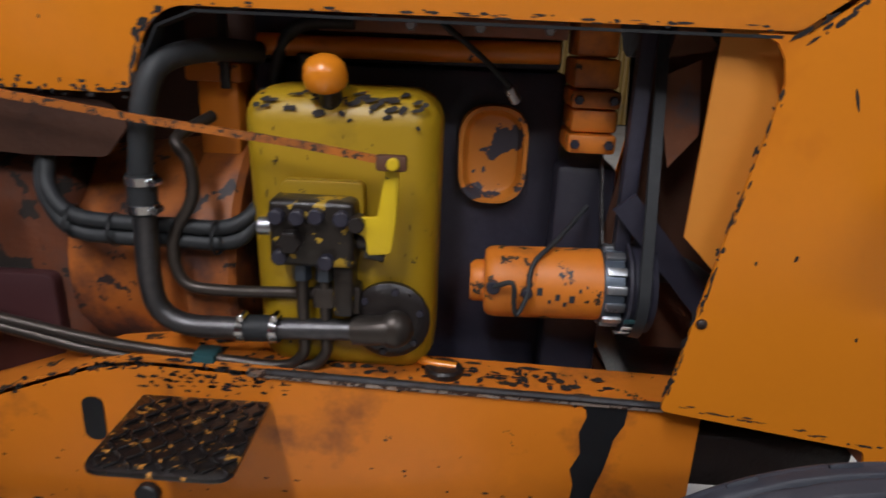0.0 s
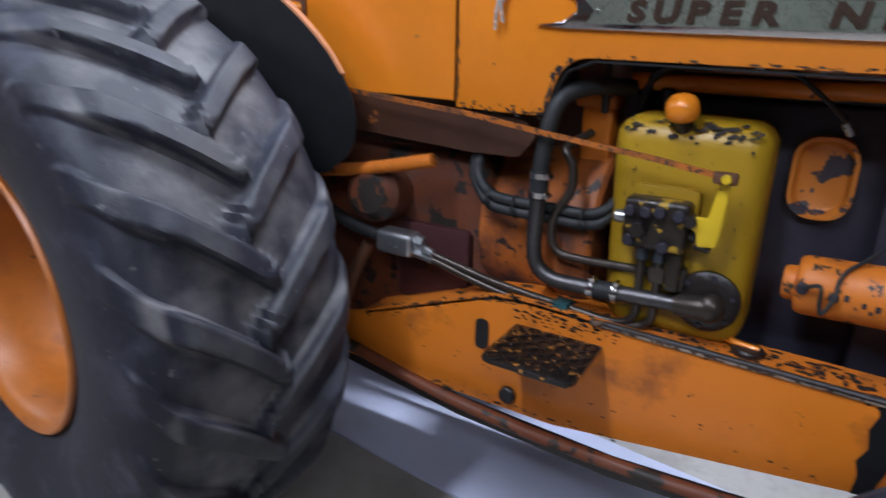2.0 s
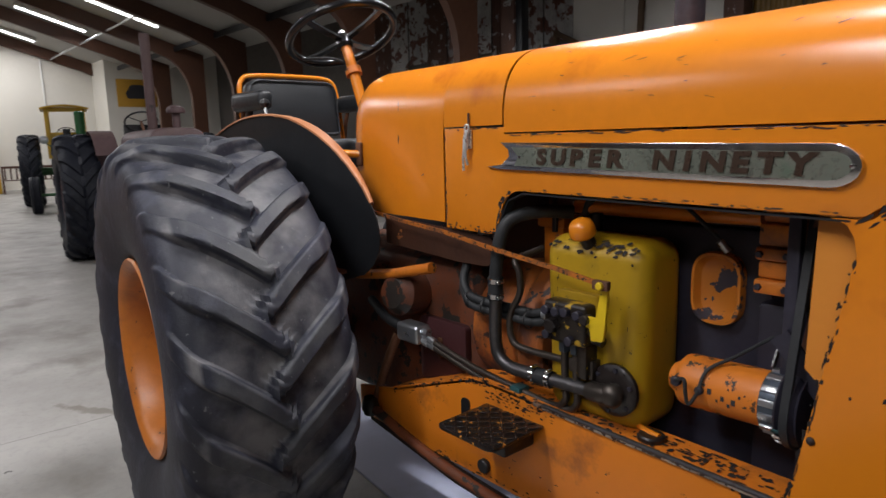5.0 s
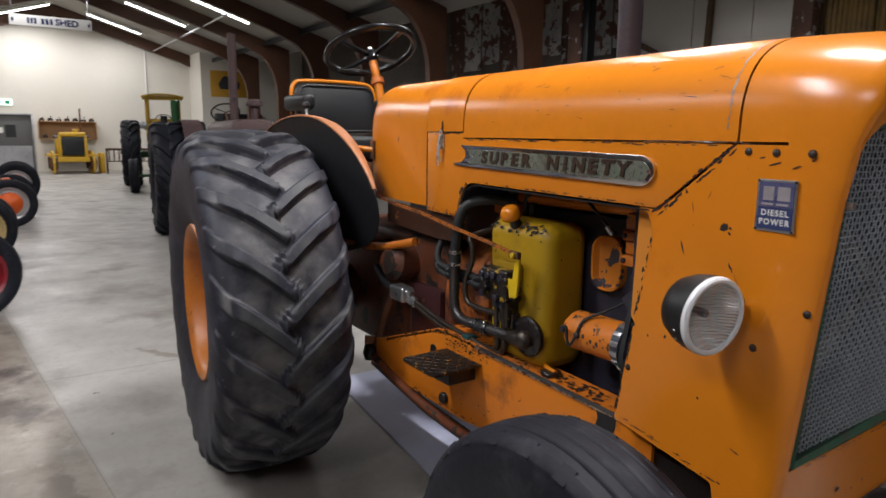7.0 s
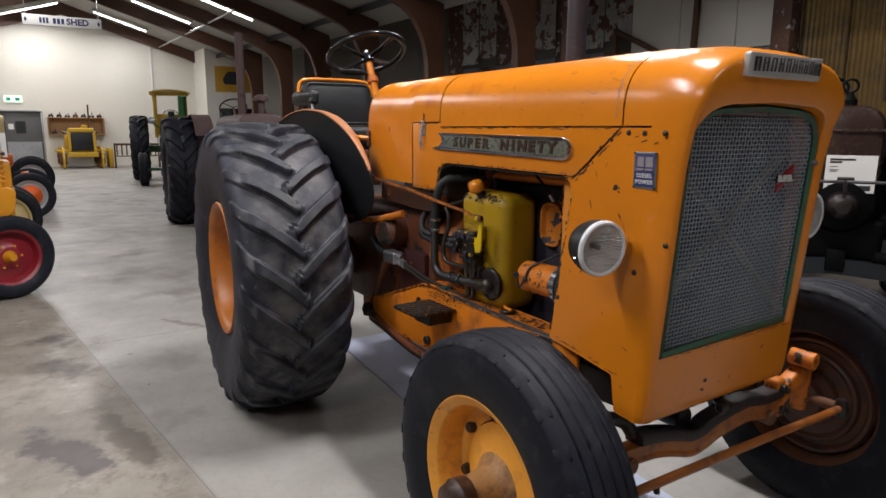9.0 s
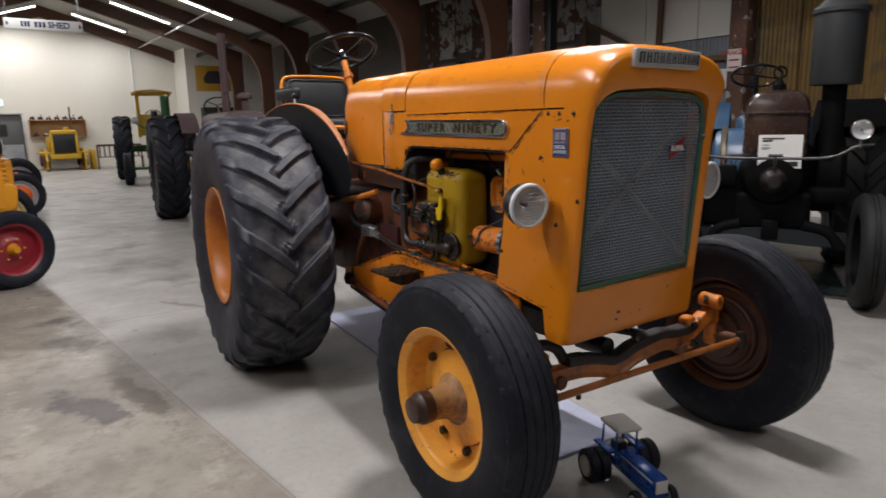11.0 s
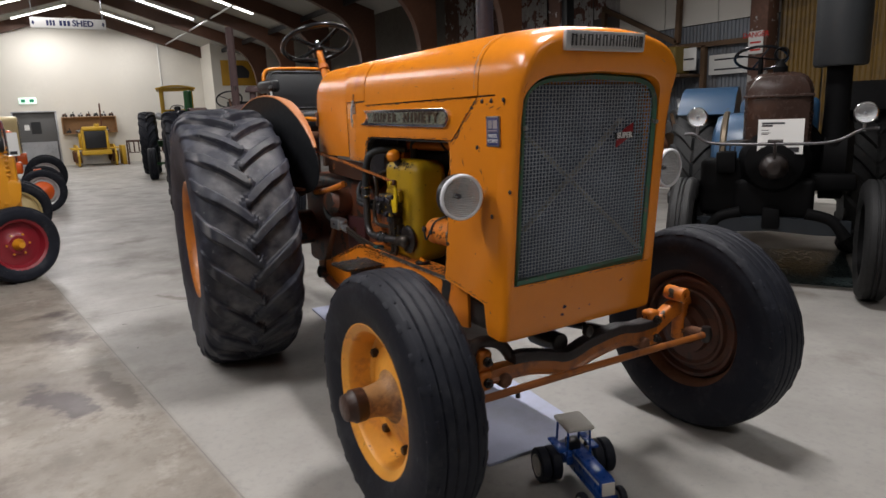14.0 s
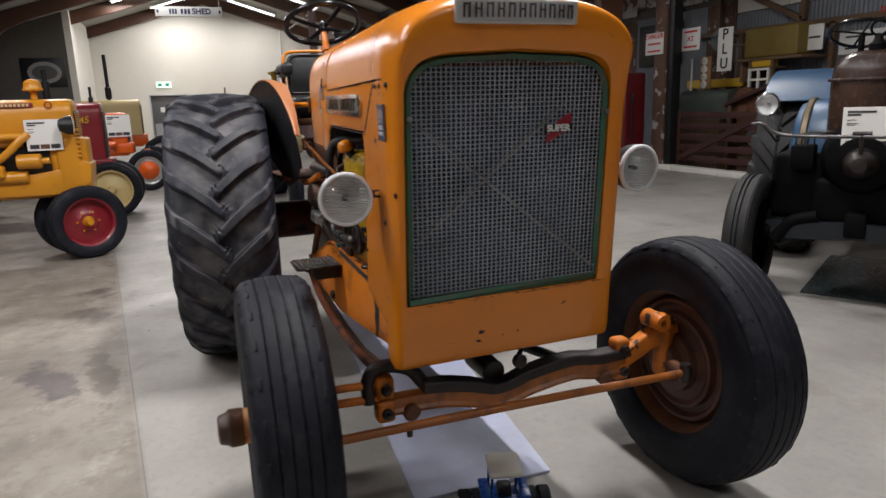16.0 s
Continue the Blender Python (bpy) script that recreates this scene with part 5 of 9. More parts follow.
part("rail_slot", flat(rounded(rect(-1.362, -1.326, 0.632, 0.712), 0.018), -0.2885, -0.284, 0.0), black_paint, tractor)
part("rail_plug", cyl((-1.265, -0.284, 0.532), (-1.265, -0.302, 0.532), 0.021, seg=16, bevel=0.003), black_paint, tractor)
part("rail_edge", sweep([(-0.42, -0.289, 0.76), (-0.92, -0.289, 0.775), (-1.05, -0.289, 0.779)], circle(0.006, 8)), steel, tractor, "bare worn edge of the side rail")
part("drain_cap", cyl((-0.77, -0.24, 0.762), (-0.77, -0.24, 0.782), 0.032, seg=20, bevel=0.004), oily, tractor)
part("oil_drip_pipe", tube([(-0.84, -0.2, 0.79), (-0.8, -0.23, 0.782), (-0.75, -0.24, 0.78)], 0.008), orange, tractor)
link = part("drag_link", tube([(-1.81, -0.3, 0.545), (-1.4, -0.325, 0.49), (-1.0, -0.335, 0.475), (-0.6, -0.36, 0.51), (-0.16, -0.4, 0.6)], 0.016, 12), orange_grimy, tractor, "rusty orange drag link")
# flat black bar that follows the drag link just below it
part("under_link_bar", sweep([(-1.85, -0.27, 0.505), (-1.4, -0.285, 0.452), (-1.0, -0.295, 0.437), (-0.62, -0.32, 0.47), (-0.3, -0.35, 0.54)], [(-0.008, -0.024), (0.008, -0.024), (0.008, 0.024), (-0.008, 0.024)], up=(0, 0, 1)), oily, tractor, "black flat bar under the rail")
part("drop_arm", tube([(-1.81, -0.28, 0.56), (-1.77, -0.26, 0.7), (-1.72, -0.24, 0.82)], 0.016), rust, link)
part("ball_joint", lathe_at([(0, -0.035), (0.025, -0.03), (0.034, 0), (0.025, 0.03), (0, 0.035)], (-1.815, -0.3, 0.55), (0, 0, 1), 16), black_paint, link)


# badges, lamps, seat, steering wheel, wings, front axle
def on_side(x, z, out=0.0, s=-1):
    """A pose on the bonnet's right side: x along, y up, z outward."""
    yaw = math.atan(0.0865)
    m = Matrix.Translation((x, s * (hw(x) + out), z))
    return m @ Matrix.Rotation(yaw * (1 if s < 0 else -1), 4, "Z").inverted() @ Matrix.Rotation(radians(90), 4, "X")


# name bar: chrome tray, faded field, raised letters
BAR0, BAR1, BZ = -1.2, -0.357, 1.406


def bar_z(x):
    return 1.4045 + (x + 0.78) * -0.011


def bar_point(u, v, w):
    x = u
    return (x, -(hw(x) + 0.001 + w), bar_z(x) + v)


H = 0.036
outer = [(-1.262, -0.028), (-1.2, -0.033), (BAR1 - 0.05, -H)] + [(BAR1 - 0.05 + 0.05 * math.cos(a), H * math.sin(a)) for a in [radians(q) for q in range(-75, 90, 15)]] + [(BAR1 - 0.05, H), (-1.206, 0.036), (-1.175, 0.018), (-1.172, 0.0), (-1.2, -0.02)]
name_bar = part("name_bar", plate(outer, 0.009, bar_point, 0.002), chrome, tractor, "chrome name bar with a faded green field")
field = [(-1.15, -0.022), (BAR1 - 0.05, -0.024)] + [(BAR1 - 0.05 + 0.036 * math.cos(a), 0.024 * math.sin(a)) for a in [radians(q) for q in range(-70, 90, 20)]] + [(-1.16, 0.024), (-1.135, 0.0)]
part("field", plate(field, 0.0015, lambda u, v, w: bar_point(u, v, 0.0091 + w)), badge_green, name_bar)
for word, cx, span in (("SUPER", -0.945, 0.272), ("NINETY", -0.583, 0.315)):
    for k, ch in enumerate(word):
        n = len(word)
        x = cx + span * ((k + 0.5) / n - 0.5)
        me = lettering(ch, 0.05, 0.004, Matrix.Diagonal((1.35, 1.0, 1.0, 1.0)), bold=0.0024, shear=0.12)
        me.transform(Matrix.Translation((0, 0, 0)))
        me.transform(on_side(x, bar_z(x), 0.0125))
        part("letter", me, badge_brown, name_bar, "", 0)
for x in (-1.128, -0.37):
    part("rivet", lathe_at([(0.005, 0), (0.004, 0.003), (0, 0.004)], bar_point(x, 0, 0.0105), (0, -1, 0), 10), chrome, name_bar)

# maker's plate on the nose
px, pz = -0.062, 1.352
pl = part("engine_plate", plate(rounded(rect(-0.04, 0.04, -0.049, 0.049), 0.004), 0.003, lambda u, v, w: tuple(on_side(px, pz, 0.0005) @ Vector((u, v, w))), 0.0008), galvanised, tractor, "small metal engine plate with dark and blue fields")
plate_bright = material("worn_bright_print", (0.5, 0.47, 0.5), 0.35, metal=0.4, vary=0.2, scale=60)
dark_field = material("plate_dark_field", (0.13, 0.14, 0.3), 0.3, metal=0.3, vary=0.2, stain=(0.26, 0.26, 0.4), stain_at=0.55, stain_scale=30)
blue_field = material("plate_blue_field", (0.04, 0.055, 0.16), 0.35, vary=0.1)
m0 = on_side(px, pz, 0.004)
part("upper_field", moved(box(-0.035, 0.035, -0.002, 0.044, 0, 0.0006), m0), dark_field, pl)
part("lower_field", moved(box(-0.035, 0.035, -0.044, -0.003, 0, 0.0006), m0), blue_field, pl)
for w, z, sz in (("DIESEL", -0.014, 0.0155), ("POWER", -0.031, 0.0155)):
    part("letters", lettering(w, sz, 0.0006, m0 @ Matrix.Translation((0, z, 0.0009)), spacing=1.25, bold=0.0005), white_plastic, pl, "", 0)
part("monogram_bar", moved(box(-0.026, -0.004, 0.01, 0.036, 0.0006, 0.0012, 0.0), m0), plate_bright, pl)
part("monogram_bar", moved(box(0.003, 0.028, 0.01, 0.036, 0.0006, 0.0012, 0.0), m0), plate_bright, pl)
for w0 in (-0.028, 0.002):
    part("caption_bar", moved(box(w0, w0 + 0.024, 0.001, 0.005, 0.0006, 0.0011), m0), plate_bright, pl)
for u in (-0.037, 0.037):
    for v in (-0.046, 0.046):
        part("rivet", moved(cyl((u, v, 0), (u, v, 0.0015), 0.0025, seg=8), m0), black_paint, pl)

def corner_in(x, z):
    """How far the nose's rounded corner has drawn in at x."""
    for q in range(0, 91, 3):
        a = radians(q)
        if lean((XS + (GX - XS) * math.sin(a), 0, z))[0] >= x:
            return 0.03 * (1 - math.cos(a)) if q else 0.0
    return 0.03


# cowl screws, scars of bare metal
for s in (-1, 1):
    for x, z in ((-0.13, 1.451), (-0.072, 1.45), (-0.005, 1.45), (0.012, 1.158), (-0.406, 0.924), (-0.082, 1.069)):
        part("cowl_screw", moved(lathe([(0.008, 0), (0.007, 0.003), (0.004, 0.005), (0, 0.0055)], 12), on_side(x, z, -corner_in(x, z), s)), nut_dark, tractor)
# bonnet catch
catch_bright = material("bright_catch_metal", (0.72, 0.72, 0.72), 0.3, metal=0.55, vary=0.1, bump=0.05)
ctch = part("bonnet_catch", moved(box(-0.011, 0.011, -0.026, 0.026, 0, 0.008, 0.003), on_side(-1.338, 1.455, 0.001)), catch_bright, tractor, "chrome over-centre bonnet catch")
part("catch_ring", moved(sweep([(0.009 * math.cos(2 * math.pi * i / 16), 0.03 + 0.009 * math.sin(2 * math.pi * i / 16), 0.012) for i in range(16)], circle(0.0028, 8), closed=True, up=(0, 0, 1)), on_side(-1.338, 1.455, 0.0)), catch_bright, ctch)
part("catch_lever", moved(sweep([(0.002, 0.022, 0.013), (0.0, 0.0, 0.018), (-0.001, -0.03, 0.019)], [(-0.0085, -0.003), (0.0085, -0.003), (0.0065, 0.003), (-0.0065, 0.003)], up=(0, 0, 1)), on_side(-1.338, 1.455, 0.0)), catch_bright, ctch)
for a, b in ((-0.014, -0.085), (0.004, -0.07)):
    part("catch_prong", moved(sweep([(-0.001 + 0.2 * a, -0.022, 0.019), (-0.001 + 0.7 * a, -0.05, 0.018), (a, b, 0.014)], circle(0.0036, 8)), on_side(-1.338, 1.455, 0.0)), catch_bright, ctch)
part("catch_hook", moved(sweep([(0, 0.02, 0.006), (0, 0.05, 0.006), (-0.002, 0.07, 0.004)], circle(0.003, 8)), on_side(-1.338, 1.455, 0.0)), rust, ctch)

# head lamps on stalks at the sides of the nose
lens_mat = thin_glass("fluted_lens", 0.16, 0.8)
fluted_white = material("fluted_bright_reflector", (0.98, 0.98, 0.99), 0.2, metal=0.0, vary=0.02, bump=0.0)
flute(fluted_white, 60.0)
lens_edge = material("frosted_lens_edge", (0.72, 0.74, 0.78), 0.3, vary=0.06, scale=30, coat=0.4, bump=0.05)
lamp_mirror = material("fluted_lamp_mirror", (0.99, 0.99, 1.0), 0.09, metal=0.6, vary=0.05, scale=25, bump=0.0)
flute(lamp_mirror, 55.0)


def head_lamp(s):
    rim = Vector((-0.107, -0.47, 1.1425)) if s < 0 else Vector((-0.045, 0.485, 1.172))
    d = Vector((1, -0.151, -0.055)).normalized() if s < 0 else Vector((1, 0.05, -0.05)).normalized()
    lamp = part("head_lamp", lathe_at([(0.0, -0.1), (0.018, -0.098), (0.04, -0.09), (0.06, -0.072), (0.072, -0.045), (0.077, -0.018), (0.0775, -0.004)], rim, d, 40), black_paint, tractor, "round black head lamp with a clear fluted glass")
    part("lamp_rim", lathe_at([(0.077, -0.005), (0.0782, -0.001), (0.077, 0.005), (0.073, 0.0085), (0.068, 0.0075), (0.0665, 0.002)], rim, d, 48), lens_edge, lamp, "pale glass lamp edge")
    part("reflector", lathe_at([(0.0, -0.046), (0.012, -0.044), (0.03, -0.036), (0.05, -0.02), (0.0675, 0.002)], rim, d, 40), lamp_mirror, lamp)
    part("bulb_cap", lathe_at([(0, -0.012), (0.007, -0.015), (0.009, -0.024), (0.007, -0.045)], rim, d, 14), black_engine, lamp)
    for k in range(3):
        q = rim - d * (0.022 + 0.004 * (k % 2)) + Matrix.Rotation(radians(200 + 16 * k), 4, d) @ (Vector((0, 0, 1)).cross(d).normalized() * 0.0772)
        part("case_rivet", lathe_at([(0.0035, 0), (0.0025, 0.0015), (0, 0.002)], q, (q - rim + d * 0.024), 8), chrome, lamp)
    n, rows = 30, []
    for i in range(n + 1):
        v = -0.067 + 0.134 * i / n
        hh = math.sqrt(max(0.0, 0.0675 ** 2 - v * v))
        row = []
        for j in range(21):
            u = hh * (j / 10 - 1)
            b = 0.008 * (1 - (u * u + v * v) / 0.0675 ** 2)
            row.append((u, v, b + (0.0012 if (i + (j // 4)) % 2 else 0.0)))
        rows.append(row)
    bm = grid_surface(rows)
    bm.transform(Matrix.Translation(rim + d * 0.003) @ frame_to(d))
    lens = part("lens", bm, lens_mat, lamp, "fluted clear lens", 60)
    lens.visible_shadow = False
    part("stalk", tube([rim - d * 0.06 + Vector((0, -s * 0.07, 0)), (-0.16, s * 0.39, 1.145), (-0.16, s * 0.355, 1.145)], 0.012), black_paint, lamp)
    part("adjust_screw", cyl(rim + Vector((0, -s * 0.083, 0.01)), rim + Vector((0, -s * 0.1, 0.01)), 0.006, seg=8), chrome, lamp)
    return lamp


head_lamp(-1)
head_lamp(1)

# front name plate above the grille, with the maker's name as plain bars
bz, bx = 1.624, 0.099
bm = plate(rounded([(-0.178, -0.03), (0.178, -0.03), (0.178, 0.03), (-0.178, 0.03)], 0.008), 0.016, lambda u, v, w: (bx + 0.016 + w - 0.6 * u * u + v * 0.09, u - 0.034, bz + v), 0.003)
plate_silver = material("brushed_plate", (0.62, 0.62, 0.62), 0.38, metal=0.35, vary=0.12, scale=20, bump=0.1)
crest = part("nose_plate", bm, plate_silver, tractor, "chrome maker's plate on the nose")
part("plate_field", plate(rounded([(-0.168, -0.022), (0.168, -0.022), (0.168, 0.023), (-0.168, 0.023)], 0.004), 0.001, lambda u, v, w: (bx + 0.0323 + w - 0.6 * u * u + v * 0.09, u - 0.034, bz + v)), plate_silver, crest)
def plate_spot(u, v, w):
    return (bx + 0.0335 + w - 0.6 * u * u + v * 0.09, u - 0.034, bz + v)


for i in range(11):
    u = -0.15 + 0.03 * i
    for du in (-0.008, 0.006):
        part("name_mark", plate(rounded(rect(u + du - 0.0022, u + du + 0.0022, -0.017, 0.018), 0.001), 0.003, plate_spot), steel, crest)
    part("name_mark", plate(rounded(rect(u - 0.0055, u + 0.0035, 0.001 if i % 2 else 0.013, 0.005 if i % 2 else 0.017), 0.001), 0.003, plate_spot), steel, crest)
part("plate_mount", box(-0.02, 0.08, -0.2, 0.13, 1.585, 1.66, 0.02, 3), orange, crest)

# red grille badge
badge_red = material("worn_red_enamel", (0.36, 0.03, 0.04), 0.3, metal=0.3, vary=0.2, scale=30, chips=(0.4, 0.4, 0.42), chip_at=0.64, chip_scale=40)
gb = part("grille_badge", plate(rounded([(-0.045, -0.05), (-0.005, -0.028), (0.048, 0.005), (0.048, 0.052), (0.0, 0.028), (-0.045, -0.012)], 0.006), 0.004, lambda u, v, w: lean((GX + 0.0 + w, 0.128 + u * 0.85, 1.318 + v * 0.85)), 0.001), badge_red, tractor, "small red metal grille badge")
mg = Matrix.Translation(lean((GX + 0.0065, 0.125, 1.318))) @ Matrix.Rotation(radians(90), 4, "Z") @ Matrix.Rotation(radians(85), 4, "X")
part("letters", lettering("SUPER", 0.027, 0.003, mg, bold=0.0009), white_plastic, gb, "", 0)
part("badge_back", plate(rect(-0.045, 0.045, -0.011, 0.011), 0.003, lambda u, v, w: lean((GX + 0.002 + w, 0.125 + u, 1.318 + v))), black_paint, gb)
for s in (-1, 1):
    part("grille_bolt", cyl(lean((GX - 0.005, OFF_Y + s * 0.306, 1.36)), lean((GX + 0.008, OFF_Y + s * 0.306, 1.36)), 0.007, seg=8), galvanised, tractor)

# seat
seat_m = Matrix.Translation((-2.91, 0.085, 1.545)) @ Matrix.Rotation(radians(-7), 4, "Y")
back = plate(rounded(rect(-0.24, 0.24, -0.06, 0.215), [0.03, 0.03, 0.07, 0.07]), 0.075, lambda u, v, w: tuple(seat_m @ Vector((w - 0.075, u, v))), 0.02)
seat = part("seat_back", back, vinyl, tractor, "padded black vinyl seat back", 50)
part("back_piping", sweep([seat_m @ Vector((0.004, u, v)) for u, v in rounded(rect(-0.228, 0.228, -0.048, 0.203), [0.02, 0.02, 0.06, 0.06])], circle(0.005, 8), closed=True, up=(1, 0, 0)), vinyl, seat)
part("back_tube", tube([seat_m @ Vector(p) for p in ((-0.03, -0.262, -0.3), (-0.04, -0.262, -0.05), (-0.045, -0.26, 0.15), (-0.045, -0.24, 0.215), (-0.045, -0.18, 0.234), (-0.045, 0.0, 0.238), (-0.045, 0.18, 0.234), (-0.045, 0.24, 0.215), (-0.045, 0.262, 0.15), (-0.04, 0.27, -0.05), (-0.03, 0.275, -0.3))], 0.0115), orange, seat, "orange tube round the seat back")
cushion = plate(rounded(rect(-2.9, -2.5, -0.19, 0.28), 0.06), 0.13, lambda u, v, w: (u, v, 1.33 + w + 0.03 * (u + 2.9)), 0.03)
part("seat_cushion", cushion, vinyl, tractor, "black vinyl seat cushion", 50)
part("seat_pan", box(-3.0, -2.5, -0.17, 0.26, 1.29, 1.335, 0.01), rust, tractor)
part("seat_post", cyl((-2.75, 0.06, 1.0), (-2.75, 0.06, 1.3), 0.05, seg=16), orange_grimy, tractor)
for y in (-0.195, 0.365):
    arm = part("arm_rest", box(-2.97, -2.66, y - 0.034, y + 0.034, 1.6, 1.685, 0.028, 4), vinyl, tractor, "black padded arm rest")
    part("arm_bracket", tube([(-2.9, y, 1.61), (-2.95, y + 0.01, 1.5), (-2.97, y + 0.015, 1.32)], 0.01), rust, arm)
lever = part("hand_lever", tube([(-2.45, -0.3, 1.3), (-2.47, -0.29, 1.5), (-2.5, -0.285, 1.6)], 0.007, 8), galvanised, tractor)
part("lever_knob", lathe_at([(0, -0.02), (0.016, -0.014), (0.021, 0.0), (0.016, 0.014), (0, 0.02)], (-2.503, -0.284, 1.615), (0, 0, 1), 16), black_paint, lever, "black lever knob")

# steering wheel: rim, four spokes, hub and column
hub = Vector((-2.3, -0.03, 1.862))
axis = Vector((-0.42, 0.0, 0.908)).normalized()
ms = Matrix.Translation(hub) @ frame_to(axis)
line = [ms @ Vector((0.212 * math.cos(2 * math.pi * i / 48), 0.212 * math.sin(2 * math.pi * i / 48), 0.012)) for i in range(48)]
gloss_black = material("glossy_black_rim", (0.008, 0.008, 0.009), 0.2, vary=0.1, bump=0.02)
wheel = part("steering_wheel", sweep(line, circle(0.0165, 12), closed=True), gloss_black, tractor, "black four-spoke steering wheel")
for i in range(4):
    a = radians(20 + 90 * i)
    part("spoke", sweep([ms @ Vector((0.02 * math.cos(a), 0.02 * math.sin(a), -0.012)), ms @ Vector((0.12 * math.cos(a), 0.12 * math.sin(a), -0.004)), ms @ Vector((0.208 * math.cos(a), 0.208 * math.sin(a), 0.011))], [(-0.013, -0.005), (0.013, -0.005), (0.013, 0.005), (-0.013, 0.005)], up=axis), gloss_black, wheel)
part("wheel_hub", moved(lathe([(0, 0.016), (0.018, 0.014), (0.03, 0.0), (0.034, -0.03), (0.026, -0.045), (0, -0.045)], 24), ms), gloss_black, wheel)
part("hub_nut", moved(lathe([(0, 0.034), (0.01, 0.031), (0.013, 0.02), (0.013, 0.012)], 12), ms), chrome, wheel)
part("spinner_knob", lathe_at([(0, 0.05), (0.016, 0.045), (0.02, 0.032), (0.014, 0.016), (0.008, 0.0)], ms @ Vector((-0.12, -0.175, 0.02)), axis, 16), gloss_black, wheel)
part("steering_column", tube([hub - axis * 0.03, hub - axis * 0.16, hub + Vector((0.17, 0.0, -0.4))], 0.021, 16, 4), orange, tractor, "orange steering column")
part("column_clamp", moved(lathe([(0.022, -0.016), (0.032, -0.014), (0.032, 0.014), (0.022, 0.016)], 16), Matrix.Translation(hub - axis * 0.15) @ frame_to(axis)), orange_worn, tractor)
part("throttle_lever", tube([hub - axis * 0.12, hub - axis * 0.1 + Vector((-0.05, -0.06, 0.01)), hub + Vector((-0.1, -0.13, -0.08))], 0.006, 8), black_paint, tractor)

# wings over the rear tyres
for s, nm in SIDES:
    y0 = s * 0.408
    RW, CX, CZ = 0.808, REAR_X, REAR_Z
    reach = [(-40, 0.805), (-10, 0.812), (12, 0.812), (34, 0.795), (45, 0.782), (52, 0.762), (56, 0.738), (59, 0.705), (61, 0.66), (62, 0.6)]
    arc = [(CX + swept_bar(q, reach) * math.sin(radians(q)), CZ + swept_bar(q, reach) * math.cos(radians(q))) for q in list(range(-32, 53, 4)) + [54, 56, 57.5, 59, 60, 61, 62]]
    back = [(CX + 0.45 * math.sin(radians(58)), CZ + 0.45 * math.cos(radians(58))), (CX - 0.5 * math.sin(radians(20)), CZ + 0.5 * math.cos(radians(20)))]
    wing = part("wing", plate(arc + back, 0.004, lambda u, v, w: (u, y0 - s * w, v)), black_paint, tractor, "black wing plate with an orange flange")
    edge = arc[:21]
    rows = []
    for i, (x, z) in enumerate(edge):
        nx, nz = (x - CX) / RW, (z - CZ) / RW
        deep = 1 - 0.8 * max(0.0, i / (len(edge) - 1) - 0.35) / 0.65
        rows.append([(x + nx * k, y0 - s * d, z + nz * k) for k, d in ((0.0, -0.005), (0.006, -0.004), (0.008, 0.004), (0.004, 0.055 * deep), (-0.012, 0.12 * deep))])
    wing.matrix_basis = Matrix.Translation((CX, y0, 0)) @ Matrix.Rotation(radians(7.5 if s < 0 else -7.5), 4, "Z") @ Matrix.Translation((-CX, -y0, 0))
    part("wing_flange", solid(grid_surface(rows), 0.004), band_faded, wing, "faded orange wing flange")
part("foot_plate", box(-2.35, -1.85, -0.4, 0.4, 1.02, 1.035, 0.004), orange_grimy, tractor)
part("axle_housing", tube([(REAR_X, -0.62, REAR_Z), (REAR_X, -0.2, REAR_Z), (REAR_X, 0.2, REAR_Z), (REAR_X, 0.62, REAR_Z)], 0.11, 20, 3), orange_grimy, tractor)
part("mirror_arm", tube([(-1.955, -0.205, 1.412), (-2.02, -0.25, 1.415), (-2.2, -0.34, 1.415)], 0.014), orange, tractor, "orange rail from the cowl to the wing")
part("arm_plate", moved(box(-0.018, 0.018, -0.04, 0.04, 0, 0.01, 0.003), on_side(-1.955, 1.412, 0.001)), rust, tractor)
part("fuse_panel", box(-2.08, -2.05, -0.12, 0.0, 1.28, 1.36, 0.004), red_ink, tractor)

# exhaust stack on the far side of the bonnet
ex = part("exhaust_pipe", cyl((-1.02, 0.315, 1.3), (-1.02, 0.315, 2.75), 0.042, seg=24), black_engine, tractor, "tall dark exhaust stack")
part("manifold", tube([(-1.02, 0.2, 1.3), (-1.02, 0.29, 1.28), (-1.02, 0.315, 1.33)], 0.045), rust, ex)
part("filler_lid", lathe_at([(0.035, 0), (0.035, 0.012), (0.03, 0.016), (0, 0.018)], (-0.3, 0.02, 1.694), (0, 0, 1), 20), orange_worn, tractor)

# front axle
axle_paint = material("oily_orange_paint", (0.4, 0.125, 0.02), 0.42, vary=0.2, scale=6, stain=(0.12, 0.045, 0.02), stain_at=0.5, stain_scale=8, bump=0.3)
axle_grease = material("black_greasy_film", (0.03, 0.022, 0.022), 0.5, vary=0.3, scale=12, bump=0.5)
BEAM = [(-0.135, -0.36, 0.497), (-0.13, -0.26, 0.497), (-0.13, -0.178, 0.49), (-0.125, -0.09, 0.472), (-0.12, -0.016, 0.452), (-0.118, 0.05, 0.46), (-0.115, 0.112, 0.48), (-0.108, 0.267, 0.503), (-0.1, 0.36, 0.494), (-0.1, 0.48, 0.494)]
ibeam = [(-0.03, -0.04), (0.03, -0.04), (0.034, -0.03), (0.026, -0.02), (0.026, 0.012), (-0.026, 0.012), (-0.026, -0.02), (-0.034, -0.03)]
